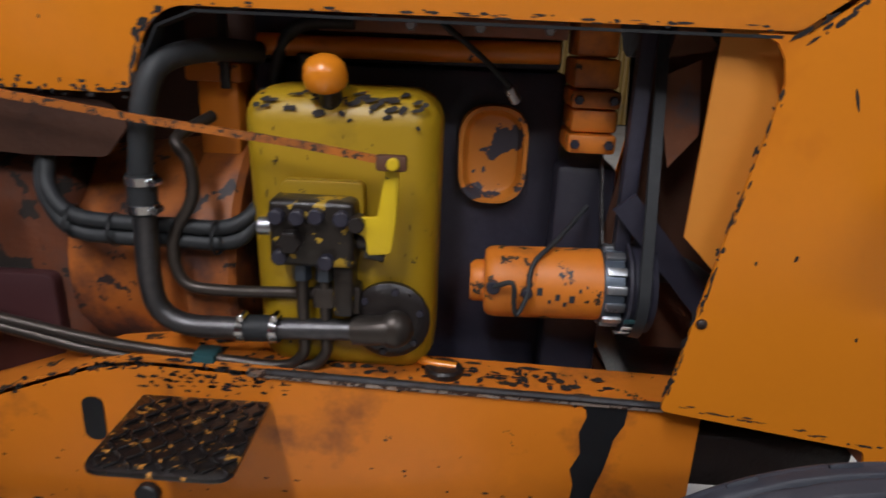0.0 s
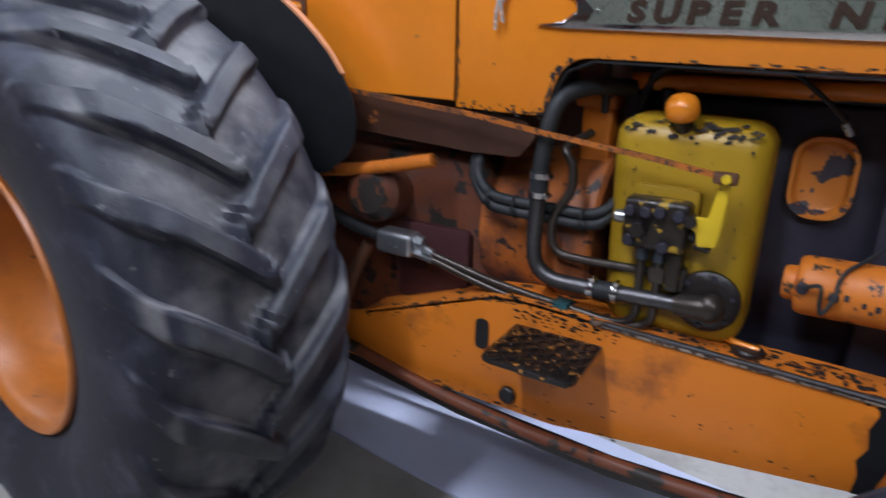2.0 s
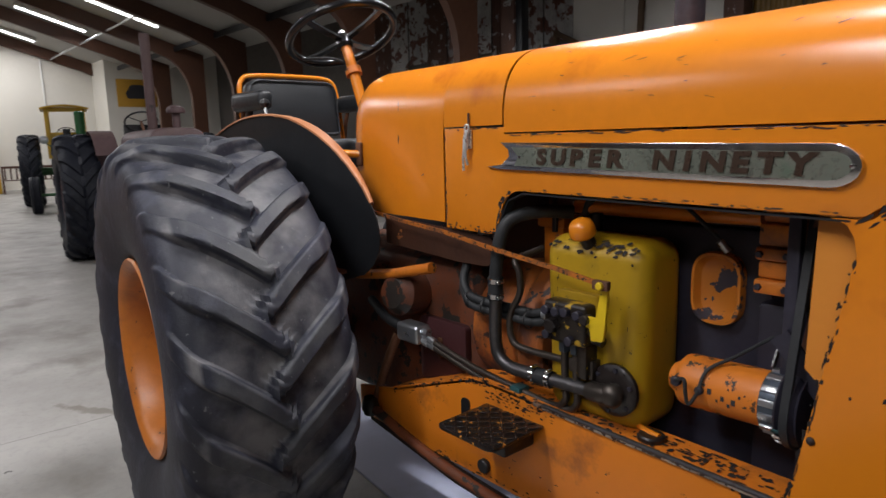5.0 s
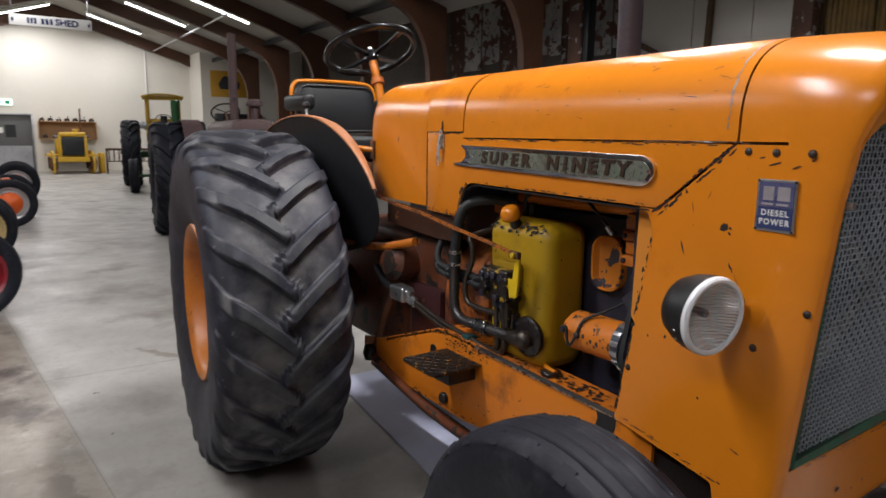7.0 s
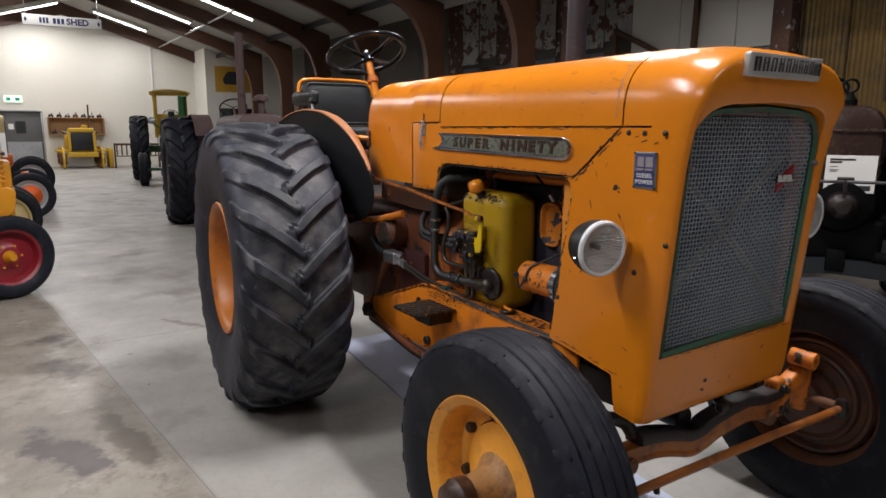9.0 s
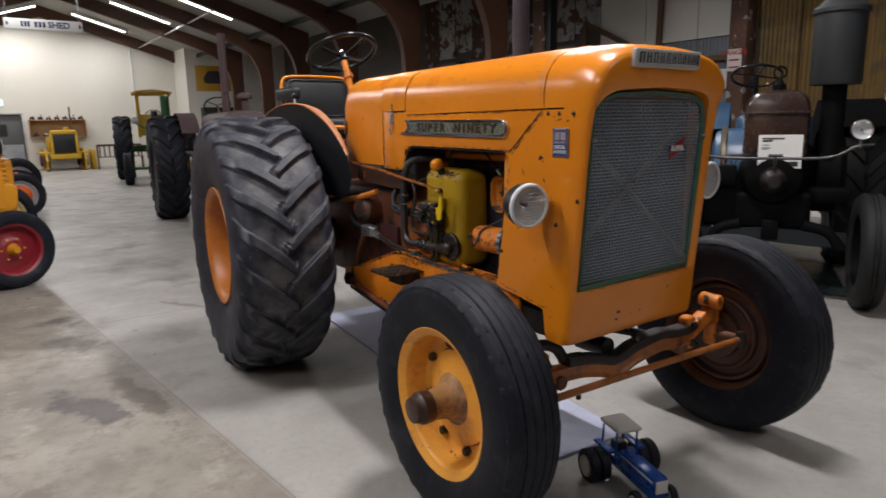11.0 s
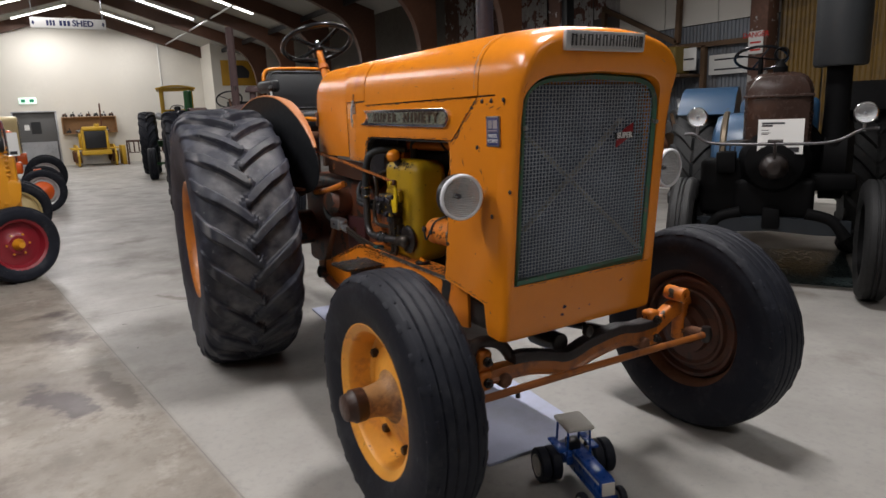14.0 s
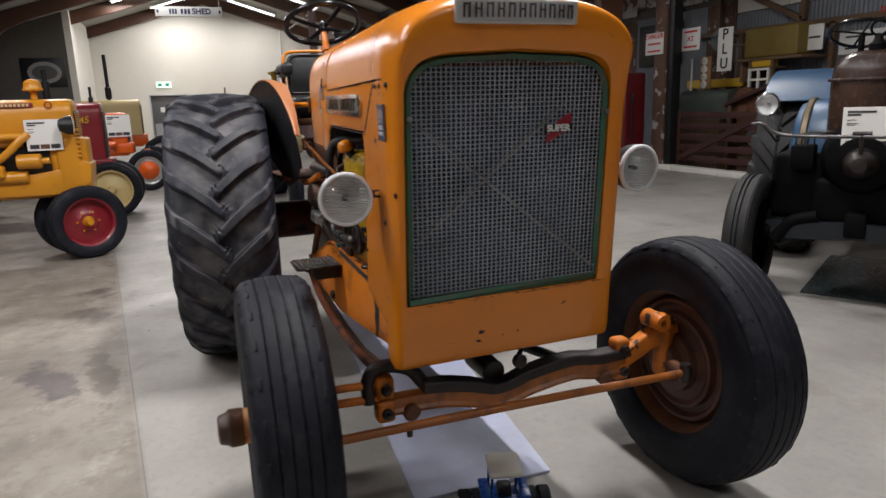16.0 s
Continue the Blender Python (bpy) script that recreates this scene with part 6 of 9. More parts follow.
axle = part("front_axle", sweep(spline(BEAM, 6), ibeam, up=(0, 0, 1)), axle_paint, tractor, "cranked orange front axle beam, oily on top")
part("axle_top", sweep([q + Vector((0, 0, 0.026)) for q in spline(BEAM[1:], 6)], rounded([(-0.034, -0.0135), (0.036, -0.0135), (0.034, 0.02), (-0.03, 0.022)], 0.008, 3), up=(0, 0, 1)), axle_grease, axle, "black greasy top of the axle beam")
for dz in (0.064, 0.016):
    part("axle_tube", tube([(-0.135, -0.36, 0.496 + dz), (-0.14, -0.46, 0.496 + dz), (-0.165, -0.62, 0.494 + dz)], 0.0125 if dz > 0.03 else 0.0135, 14, 4), orange_worn, axle)
part("pivot", cyl((-0.3, 0, 0.52), (-0.14, 0, 0.52), 0.04, seg=18, bevel=0.004), oily, tractor)
part("tow_eye", lathe_at([(0, 0), (0.016, 0), (0.022, 0.006), (0.023, 0.026), (0.014, 0.033), (0, 0.034)], (-0.05, 0.035, 0.592), (1, 0.2, 0), 14), oily, tractor)
part("tow_strut", tube([(-0.3, 0.24, 0.62), (-0.15, 0.12, 0.61), (-0.05, 0.04, 0.594)], 0.009), oily, tractor)
part("radius_rod", tube([(-0.85, 0.1, 0.5), (-0.4, 0.17, 0.52), (-0.12, 0.24, 0.53)], 0.018, 12, 3), axle_grease, axle)
for (x, y, z), s in (((-0.134, -0.384, 0.508), -1), ((-0.1, 0.47, 0.5), 1)):
    c = part("axle_clamp", box(x - 0.03, x + 0.026, y - 0.03, y + 0.03, z + 0.004, z + 0.076, 0.014, 3), orange_worn, axle, "orange axle clamp")
    part("clamp_foot", box(x - 0.03, x + 0.026, y - 0.03, y + 0.03, z - 0.074, z - 0.001, 0.014, 3), orange_worn, c)
    for dz in (0.04, -0.04):
        part("clamp_bolt", cyl((x + 0.024, y, z + dz), (x + 0.042, y, z + dz), 0.018, seg=16, bevel=0.004), oily, c)
        part("bolt_head", cyl((x + 0.042, y, z + dz), (x + 0.055, y, z + dz), 0.01, seg=6, bevel=0.002), oily, c)
    part("knuckle_boss", cyl((x - 0.02, y - s * 0.075, z - 0.045), (x + 0.045, y - s * 0.078, z - 0.05), 0.028, seg=18, bevel=0.006), rust, axle)
part("hanger_loop", tube([(-0.14, -0.43, 0.5), (-0.14, -0.432, 0.57), (-0.145, -0.405, 0.605), (-0.15, -0.35, 0.605), (-0.15, -0.29, 0.58), (-0.145, -0.25, 0.53)], 0.022, 14), axle_grease, axle, "black greasy hanger over the clamp")
part("axle_arm", sweep(spline([(-0.1, 0.48, 0.5), (-0.1, 0.54, 0.525), (-0.095, 0.59, 0.553), (-0.09, 0.63, 0.56)], 4), rounded([(-0.024, -0.034), (0.026, -0.034), (0.026, 0.034), (-0.024, 0.034)], 0.012, 3), up=(0, 0, 1)), orange_worn, axle, "worn orange axle arm")
part("pin_boss", lathe_at([(0.014, 0.0), (0.03, 0.0), (0.032, 0.004), (0.032, 0.085), (0.03, 0.089), (0.014, 0.089), (0.014, 0.0)], (-0.12, 0.598, 0.63), (1, 0.06, -0.04), 20), orange_worn, axle, "open orange boss")
part("boss_web", sweep(spline([(-0.095, 0.61, 0.62), (-0.095, 0.655, 0.618), (-0.098, 0.69, 0.58), (-0.1, 0.7, 0.52), (-0.1, 0.705, 0.45)], 4), rounded([(-0.022, -0.016), (0.022, -0.016), (0.022, 0.016), (-0.022, 0.016)], 0.006, 2), up=(1, 0, 0)), orange_worn, axle)
for (x, y, z), s, tgt in (((-0.1, 0.66, 0.56), 1, FL), ((-0.19, -0.575, 0.54), -1, FR)):
    kp = part("king_pin", cyl((x - 0.005, y, z - 0.15), (x, y, z + 0.02), 0.03, seg=18, bevel=0.005), orange_worn, axle, "rusty orange stub axle pivot")
    part("stub_axle", tube([(x, y, z - 0.09), (tgt[0], tgt[1] - s * 0.08, tgt[2])], 0.04, 16, 2), rust, kp)
tie = part("tie_rod", tube([(0.064, 0.62, 0.48), (0.052, 0.2, 0.486), (0.04, -0.2, 0.488), (0.03, -0.58, 0.488)], 0.0135, 14, 3), axle_paint, tractor, "long rusty tie rod")
for p, q in (((0.064, 0.62, 0.48), (-0.08, 0.68, 0.455)), ((0.03, -0.58, 0.488), (-0.19, -0.585, 0.45))):
    part("track_arm", tube([p, q], 0.02, 12, 2), rust, tie)
    part("rod_end", lathe_at([(0, -0.035), (0.018, -0.032), (0.025, 0), (0.018, 0.032), (0, 0.035)], p, (0, 0, 1), 16), oily, tie)
part("grease_nipple", cyl((0.036, -0.36, 0.476), (0.036, -0.36, 0.458), 0.009, seg=8), oily, tie)

# ---- on the floor beside it ----
drip = part("drip_board", plate(rounded([(-0.27, 0.296), (-0.3, -0.245), (-2.9, 0.02), (-2.9, 0.62)], 0.01), 0.012, lambda u, v, w: (u, v, w), 0.002), material("pale_blue_grey_board", (0.45, 0.48, 0.63), 0.6, vary=0.06, scale=3, stain=(0.38, 0.4, 0.5), stain_at=0.55, bump=0.05), None, "")
tagged(drip, "pale grey drip board lying on the floor under the tractor", "board")

toy = thing("toy_tractor", "small blue plastic toy tractor with a white cab roof", "toy", pose(0.01, -0.034, 0, 0, 0, -19) @ Matrix.Scale(1.33, 4))
part("bonnet", box(-0.02, 0.16, -0.022, 0.022, 0.055, 0.105, 0.006), blue_toy, toy)
part("grille", box(0.16, 0.164, -0.018, 0.018, 0.062, 0.098, 0.001), toy_grey, toy)
part("stripe", box(-0.01, 0.15, -0.0226, 0.0226, 0.088, 0.094), toy_grey, toy)
part("chassis", box(-0.09, 0.15, -0.016, 0.016, 0.03, 0.056, 0.004), blue_toy, toy)
part("cab_floor", box(-0.1, -0.01, -0.04, 0.04, 0.06, 0.085, 0.004), blue_toy, toy)
part("seat", box(-0.08, -0.04, -0.018, 0.018, 0.085, 0.115, 0.006), black_paint, toy)
for x in (-0.095, -0.018):
    for y in (-0.036, 0.036):
        part("cab_post", cyl((x, y, 0.08), (x * 0.95, y * 0.93, 0.165), 0.0035, seg=6), blue_toy, toy)
part("roof", box(-0.105, 0.0, -0.042, 0.042, 0.163, 0.178, 0.007, 3), toy_grey, toy, "off-white cab roof")
for y in (-0.062, 0.062):
    part("mudguard", box(-0.105, -0.015, min(y, y * 0.6), max(y, y * 0.6), 0.098, 0.106, 0.003), blue_toy, toy)
for y in (-0.066, -0.1, 0.066, 0.1):
    wl = part("rear_wheel", lathe_at([(0.026, -0.014), (0.046, -0.015), (0.05, -0.011), (0.05, 0.011), (0.046, 0.015), (0.026, 0.014)], (-0.055, y, 0.0505), (0, 1, 0), 28), rubber_front, toy)
    part("rim", lathe_at([(0, -0.012), (0.012, -0.014), (0.026, -0.0135), (0.032, -0.0165), (0.032, 0.0165), (0.026, 0.0135), (0.012, 0.014), (0, 0.012)], (-0.055, y, 0.0505), (0, 1, 0), 20), toy_grey, wl)
for y in (-0.055, 0.055):
    wl = part("front_wheel", lathe_at([(0.014, -0.009), (0.025, -0.01), (0.028, -0.006), (0.028, 0.006), (0.025, 0.01), (0.014, 0.009)], (0.125, y, 0.0285), (0, 1, 0), 24), rubber_front, toy)
    part("rim", lathe_at([(0, -0.008), (0.014, -0.009), (0.017, -0.011), (0.017, 0.011), (0.014, 0.009), (0, 0.008)], (0.125, y, 0.0285), (0, 1, 0), 16), toy_grey, wl)
part("front_axle", cyl((0.125, -0.05, 0.0285), (0.125, 0.05, 0.0285), 0.005, seg=8), blue_toy, toy)
part("rear_axle", cyl((-0.055, -0.1, 0.0505), (-0.055, 0.1, 0.0505), 0.006, seg=8), blue_toy, toy)


# flaked paint: small dark scars a hair proud of the panels, gathered along edges and seams
def scar_mesh(places, name, mat, parent, label):
    bm = bmesh.new()
    for place, nrm, along, ln, wd in places:
        n, u = Vector(nrm).normalized(), Vector(along).normalized()
        v = n.cross(u)
        k = random.randint(6, 9)
        ring = []
        for i in range(k):
            a = 2 * math.pi * i / k
            r = random.uniform(0.55, 1.1)
            ring.append(bm.verts.new(Vector(place) + u * (ln * r * math.cos(a)) + v * (wd * r * math.sin(a)) + n * 0.0005))
        bm.faces.new(ring)
    tagged(part(name, bm, mat, parent, label, 0), kind="stuff")


random.seed(11)
scar_dark = material("bare_dark_metal", (0.022, 0.015, 0.013), 0.8, vary=0.3, scale=40, bump=0.2)
NR = (0.0862, -0.9963, 0)


def on_panel(x, z):
    return (x, -hw(x) + corner_in(x, z) - 0.0003, z)


scars = []


def along_edge(points, count, spread=0.004, size=(0.004, 0.02), wide=(0.0012, 0.004), place=on_panel, nrm=NR):
    for i in range(count):
        k = random.random() * (len(points) - 1)
        a, c = Vector(points[int(k)]), Vector(points[int(k) + 1])
        p = a.lerp(c, k - int(k))
        d = (c - a).normalized()
        off = Vector((-d.y, d.x)) * random.gauss(0, spread)
        q = p + off
        t = Vector((d.x, 0, d.y))
        scars.append((place(q.x, q.y), nrm, t, random.uniform(*size) * random.random() + 0.002, random.uniform(*wide)))


along_edge([(-0.17, 1.458), (-0.35, 1.316)], 26, 0.002, (0.006, 0.02))
along_edge([(-0.155, 1.455), (-0.34, 1.31)], 22, 0.003, (0.004, 0.016))
along_edge([(-0.2, 1.463), (-1.19, 1.463)], 60, 0.0015, (0.004, 0.03), (0.0008, 0.002))
along_edge([(-1.215, 1.483), (-1.45, 1.484)], 20, 0.0015, (0.004, 0.03), (0.0008, 0.002))
along_edge([(-1.453, 1.48), (-1.453, 1.21)], 22, 0.0015, (0.004, 0.02), (0.0008, 0.002))
along_edge([(-1.24, 1.206), (-1.45, 1.206)], 30, 0.006, (0.004, 0.014), (0.001, 0.005))
along_edge([(-1.17, 1.322), (-1.21, 1.29), (-1.236, 1.21)], 34, 0.005, (0.004, 0.014), (0.001, 0.005))
along_edge([(-0.36, 1.323), (-1.16, 1.325)], 40, 0.002, (0.004, 0.02), (0.0008, 0.0025))
along_edge([(-0.36, 1.255), (-0.44, 0.8)], 60, 0.003, (0.004, 0.02), (0.0008, 0.004))
along_edge([(-0.44, 0.793), (-0.13, 0.752)], 24, 0.002, (0.004, 0.02), (0.0008, 0.002))
along_edge([(-0.17, 1.3), (-0.155, 1.285)], 5, 0.006, (0.006, 0.012), (0.003, 0.007))
for x, z, lx, lz, ln, wd in ((-0.27, 1.24, 0.3, -1, 0.022, 0.0022), (-0.07, 1.43, 1, 0.25, 0.016, 0.002), (-0.03, 1.425, 1, 0.5, 0.012, 0.002), (-0.1, 1.44, 1, 0.3, 0.01, 0.002), (0.0, 1.44, 0.6, 0.5, 0.007, 0.002), (-0.15, 1.22, 0.5, -1, 0.01, 0.002),
                             (-0.145, 1.215, 0.3, -1, 0.008, 0.002), (-0.13, 1.19, 0.5, -1, 0.02, 0.0009), (-0.11, 1.16, 0.5, -1, 0.012, 0.0009), (-0.25, 1.33, 0.25, -1, 0.014, 0.001), (-0.21, 1.36, 0.5, 1, 0.012, 0.0012),
                             (-0.3, 1.03, 0.2, 1, 0.006, 0.004), (-0.2, 0.92, 0.2, 1, 0.004, 0.003), (-0.35, 1.02, 0.2, 1, 0.005, 0.003), (-0.1, 0.84, 1, -0.3, 0.014, 0.0015), (-1.36, 1.3, 0.3, 1, 0.004, 0.002), (-1.7, 1.56, 0.1, 1, 0.02, 0.0015), (-1.705, 1.46, 0.1, 1, 0.016, 0.003)):
    scars.append((on_panel(x, z), NR, (lx, 0, lz), ln, wd))


def on_lid(x, k):
    """A point of the bonnet lid, k of the way from its right edge over the top, and the normal there."""
    row = [Vector(p) for p in arch(x, 1.47)]
    i = min(int(k * (len(row) - 1)), len(row) - 2)
    t = (row[i + 1] - row[i]).normalized()
    nrm = Vector((0, -t.z, t.y))
    return row[i].lerp(row[i + 1], k * (len(row) - 1) - i) + nrm * 0.0003, nrm


for i in range(30):
    x, k = random.uniform(-1.15, -0.18), random.uniform(0.03, 0.5) ** 1.3
    p, nrm = on_lid(x, k)
    scars.append((p, nrm, (1, random.uniform(-0.3, 0.3), random.uniform(-0.3, 0.3)), random.uniform(0.004, 0.03) * random.random() + 0.003, random.uniform(0.0004, 0.0013)))
for x, k, ln in ((-0.42, 0.2, 0.03), (-0.5, 0.24, 0.016), (-0.24, 0.18, 0.014), (-0.2, 0.22, 0.01), (-0.95, 0.25, 0.02), (-0.7, 0.15, 0.012)):
    p, nrm = on_lid(x, k)
    scars.append((p, nrm, (1, 0, 0.25), ln, 0.0014))
scar_mesh(scars, "flaked_paint", scar_dark, tractor, "dark flakes along panel edges")
scars = []
# bare grey metal where the lid has rubbed against the cowl
scar_pale = material("rubbed_grey_metal", (0.3, 0.27, 0.24), 0.5, metal=0.4, vary=0.2, scale=30, bump=0.2)
for i in range(44):
    k = 0.02 + 0.48 * i / 43
    p, nrm = on_lid(-0.181 + random.gauss(0, 0.0012), k)
    q, _ = on_lid(-0.181, k + 0.01)
    scars.append((p, nrm, q - p, random.uniform(0.004, 0.013), random.uniform(0.001, 0.0026)))
scar_mesh(scars, "rubbed_paint", scar_pale, tractor, "grey rubbed metal along the cowl seam")
scars = []


def on_rail(x, z):
    return (x, -0.2854, z)


along_edge([(-0.4, 0.752), (-0.92, 0.768), (-1.25, 0.782), (-1.33, 0.772), (-1.7, 0.638)], 150, 0.006, (0.004, 0.016), (0.001, 0.005), on_rail, (0, -1, 0))
along_edge([(-1.02, 0.755), (-1.26, 0.76)], 90, 0.014, (0.003, 0.012), (0.001, 0.004), on_rail, (0, -1, 0))
along_edge([(-1.0, 0.5), (-1.5, 0.495)], 26, 0.004, (0.004, 0.025), (0.001, 0.005), on_rail, (0, -1, 0))
along_edge([(-1.6, 0.55), (-0.6, 0.6)], 24, 0.03, (0.003, 0.008), (0.001, 0.003), on_rail, (0, -1, 0))


def on_flange(x, z):
    t = (x + 0.92) / -0.33
    return (x, z, (0.7535 + (x + 0.37) * -0.0273 if x > -0.92 else 0.768 + min(t, 1) * 0.0155) + 0.0065)


along_edge([(-0.5, -0.24), (-1.2, -0.24)], 170, 0.022, (0.004, 0.022), (0.002, 0.009), on_flange, (0.0, 0, 1))
scar_mesh(scars, "flaked_paint", scar_dark, tractor, "oily flakes along the rail")
scars = []
FX = (1, 0, -0.088)


def on_front(y, z):
    return lean((GX + 0.0004, y, z))


for y, z, ln, wd in ((-0.105, 0.72, 0.012, 0.008), (-0.112, 0.692, 0.011, 0.005), (-0.03, 0.7, 0.005, 0.003), (0.02, 0.705, 0.004, 0.004), (0.18, 0.775, 0.012, 0.003), (-0.075, 0.79, 0.003, 0.002), (-0.2, 0.7, 0.003, 0.002)):
    scars.append((on_front(y, z), FX, (0, 1, random.uniform(-0.6, 0.6)), ln, wd))
for i in range(40):
    y = random.uniform(-0.33, 0.32)
    scars.append((on_front(y, 0.83 + random.gauss(0, 0.002)), FX, (0, 1, 0), random.uniform(0.003, 0.02), 0.0012))
scar_mesh(scars, "flaked_paint", scar_dark, tractor, "dark chips on the cowl's foot")
scars = []
for i in range(46):
    x, z = random.uniform(-1.06, -0.81), 1.2 + random.gauss(0, 0.012)
    zz = min(z, 1.212)
    y = -0.252 + 0.042 * (1 - math.sqrt(max(0.0, 1 - max(0.0, (zz - 1.175) / 0.042) ** 2)))
    nz = max(0.0, (zz - 1.175) / 0.042)
    scars.append(((x, y - 0.0004, zz), (0, -math.sqrt(max(0.02, 1 - nz * nz)), nz), (1, 0, 0.2), random.uniform(0.003, 0.016), random.uniform(0.002, 0.006)))
for i in range(30):
    x, z = random.uniform(-1.04, -0.83), random.uniform(0.81, 1.17)
    if random.random() < 0.6:
        x = random.choice((-1.04, -0.83)) + random.gauss(0, 0.006)
    scars.append(((x, -0.2523, z), (0, -1, 0), (random.uniform(-0.4, 0.4), 0, 1), random.uniform(0.002, 0.009), random.uniform(0.0006, 0.0018)))
scar_mesh(scars, "flaked_paint", scar_dark, tank, "dark chips on the tank")

edge_bare = material("scraped_bare_edge", (0.42, 0.33, 0.27), 0.35, metal=0.4, vary=0.3, scale=30, chips=(0.06, 0.03, 0.02), chip_at=0.52, chip_scale=60, stain=(0.5, 0.17, 0.03), stain_at=0.55, stain_scale=16)
part("rail_edge", sweep([(-0.37, -0.2875, 0.7545), (-0.6, -0.2875, 0.7615), (-0.92, -0.2875, 0.7695), (-1.08, -0.2875, 0.7765)], [(-0.004, -0.0065), (0.004, -0.0065), (0.004, 0.006), (-0.004, 0.006)]), edge_bare, tractor, "scraped bare metal edge of the rail")


# ---- the other machines in the shed ----
def wheel(parent, name, c, R, width, rim_r, rim_mat, s, lugs=0, hub_mat=None, tyre_mat=None, ribs=False, hub_k=0.24):
    """A wheel with its axle along y: the rim is the part, tyre and hub its pieces."""
    c = Vector(c)
    h = width / 2
    w = part(name, lathe_at([(0, 0.02), (rim_r * 0.35, 0.025), (rim_r * 0.5, 0.0), (rim_r * 0.85, -0.005), (rim_r * 0.92, h * 0.6), (rim_r, h * 0.75), (rim_r * 1.03, h * 0.8)], c, (0, s, 0), 32), rim_mat, parent)
    prof = [(rim_r, -h * 0.75), (rim_r * 1.08, -h * 0.92), ((rim_r + R) / 2, -h), (R * 0.93, -h * 0.93), (R * 0.985, -h * 0.7)]
    if ribs:
        prof += [(R * 0.985, -h * 0.66), (R, -h * 0.62), (R, -h * 0.25), (R * 0.97, -h * 0.2), (R * 0.97, -h * 0.1), (R, -h * 0.05)]
    else:
        prof += [(R, -h * 0.3)]
    if lugs:
        def lift(a, r, ph):
            # swept bars from each shoulder to the middle, left and right by turns
            best, pitch = 0.0, 360.0 / lugs
            for e, first in ((-1, 0.0), (1, pitch / 2)):
                u = a * e / h
                if u < -0.1 or r < R * 0.86:
                    continue
                d = (ph - first + 20 * u + 2) % pitch - 2
                best = max(best, 0.034 * ease(d, -1.4, 0) * (1 - ease(d, pitch * 0.38, pitch * 0.38 + 1.4)) * ease(u, -0.08, 0.0) * ease(r, R * 0.86, R * 0.95))
            return best
        tyre = part("tyre", tyre_skin(resample(prof + [(r, -a) for r, a in prof[::-1]], 36), 26 * lugs, lift, lambda u: 20 * u / h), tyre_mat or rubber_front, w, "black lugged rubber tyre", 40)
        tyre.location = c
    else:
        part("tyre", lathe_at(prof + [(r, -a) for r, a in prof[::-1]], c, (0, 1, 0), 48), tyre_mat or rubber_front, w, "black rubber tyre")
    part("hub", lathe_at([(0, 0.1), (rim_r * 0.12, 0.098), (rim_r * hub_k * 0.6, 0.07), (rim_r * hub_k, 0.03), (rim_r * hub_k, 0.0)], c, (0, s, 0), 16), hub_mat or rim_mat, w)
    for i in range(6):
        a = 2 * math.pi * i / 6
        part("nut", bolt(c + Vector((rim_r * 0.42 * math.cos(a), s * 0.012, rim_r * 0.42 * math.sin(a))), (0, s, 0), 0.012, 0.014), hub_mat or rim_mat, w)
    part("rim_back", lathe_at([(rim_r, -h * 0.75), (rim_r * 0.93, 0), (rim_r, h * 0.75)], c, (0, 1, 0), 28), rim_mat, w)
    return w


def bonnet_shell(x0, x1, hw0, hw1, z0, z1, n=3.5, nose=0.06):
    """A rounded bonnet between two stations, its nose rounded at x1."""
    rows = []
    for x, k in ((x0, 0), (x0 + 0.01, 0), ((x0 + x1) / 2, 0), (x1 - nose, 0), (x1 - nose * 0.5, 0.12), (x1 - nose * 0.15, 0.4), (x1, 1.0)):
        t = (x - x0) / (x1 - x0)
        w = (hw0 + (hw1 - hw0) * t) - nose * 0.7 * k
        top = z1 - nose * 0.7 * k
        zs = z1 - 0.22
        row = [(x, -w, z0), (x, -w, (z0 + zs) / 2)]
        for i in range(17):
            a = math.pi * i / 16
            c, s = math.cos(a), math.sin(a)
            row.append((x, -w * math.copysign(abs(c) ** (2 / n), c), zs + (top - zs) * s ** (2 / n)))
        row += [(x, w, (z0 + zs) / 2), (x, w, z0)]
        rows.append(row)
    bm = grid_surface(rows)
    last = [v for v in bm.verts[-len(rows[0]):]]
    bm.faces.new(last)
    bmesh.ops.recalc_face_normals(bm, faces=bm.faces[:])
    return bm


def info_board(parent_pose, w, h, label, photos=True):
    """A printed information sheet: its small print as plain bars."""
    t = thing("information_sheet", label, "sign", parent_pose, group="exhibit information sheets")
    part("sheet", box(-w / 2, w / 2, -0.002, 0.002, 0, h), paper, t)
    for i, (l, z, th) in enumerate(((0.62, 0.9, 0.035), (0.3, 0.83, 0.035), (0.2, 0.7, 0.012), (0.24, 0.62, 0.012), (0.18, 0.58, 0.012))):
        part("print_line", box(-w * 0.42, -w * 0.42 + w * 0.8 * l, -0.0035, -0.0025, h * z - h * th, h * z + h * th * 0.4), ink, t)
    if photos:
        for i in range(3):
            part("photo", box(-w * 0.42 + i * w * 0.29, -w * 0.42 + i * w * 0.29 + w * 0.26, -0.0035, -0.0025, h * 0.06, h * 0.2), rust if i % 2 else ink, t)
    return t


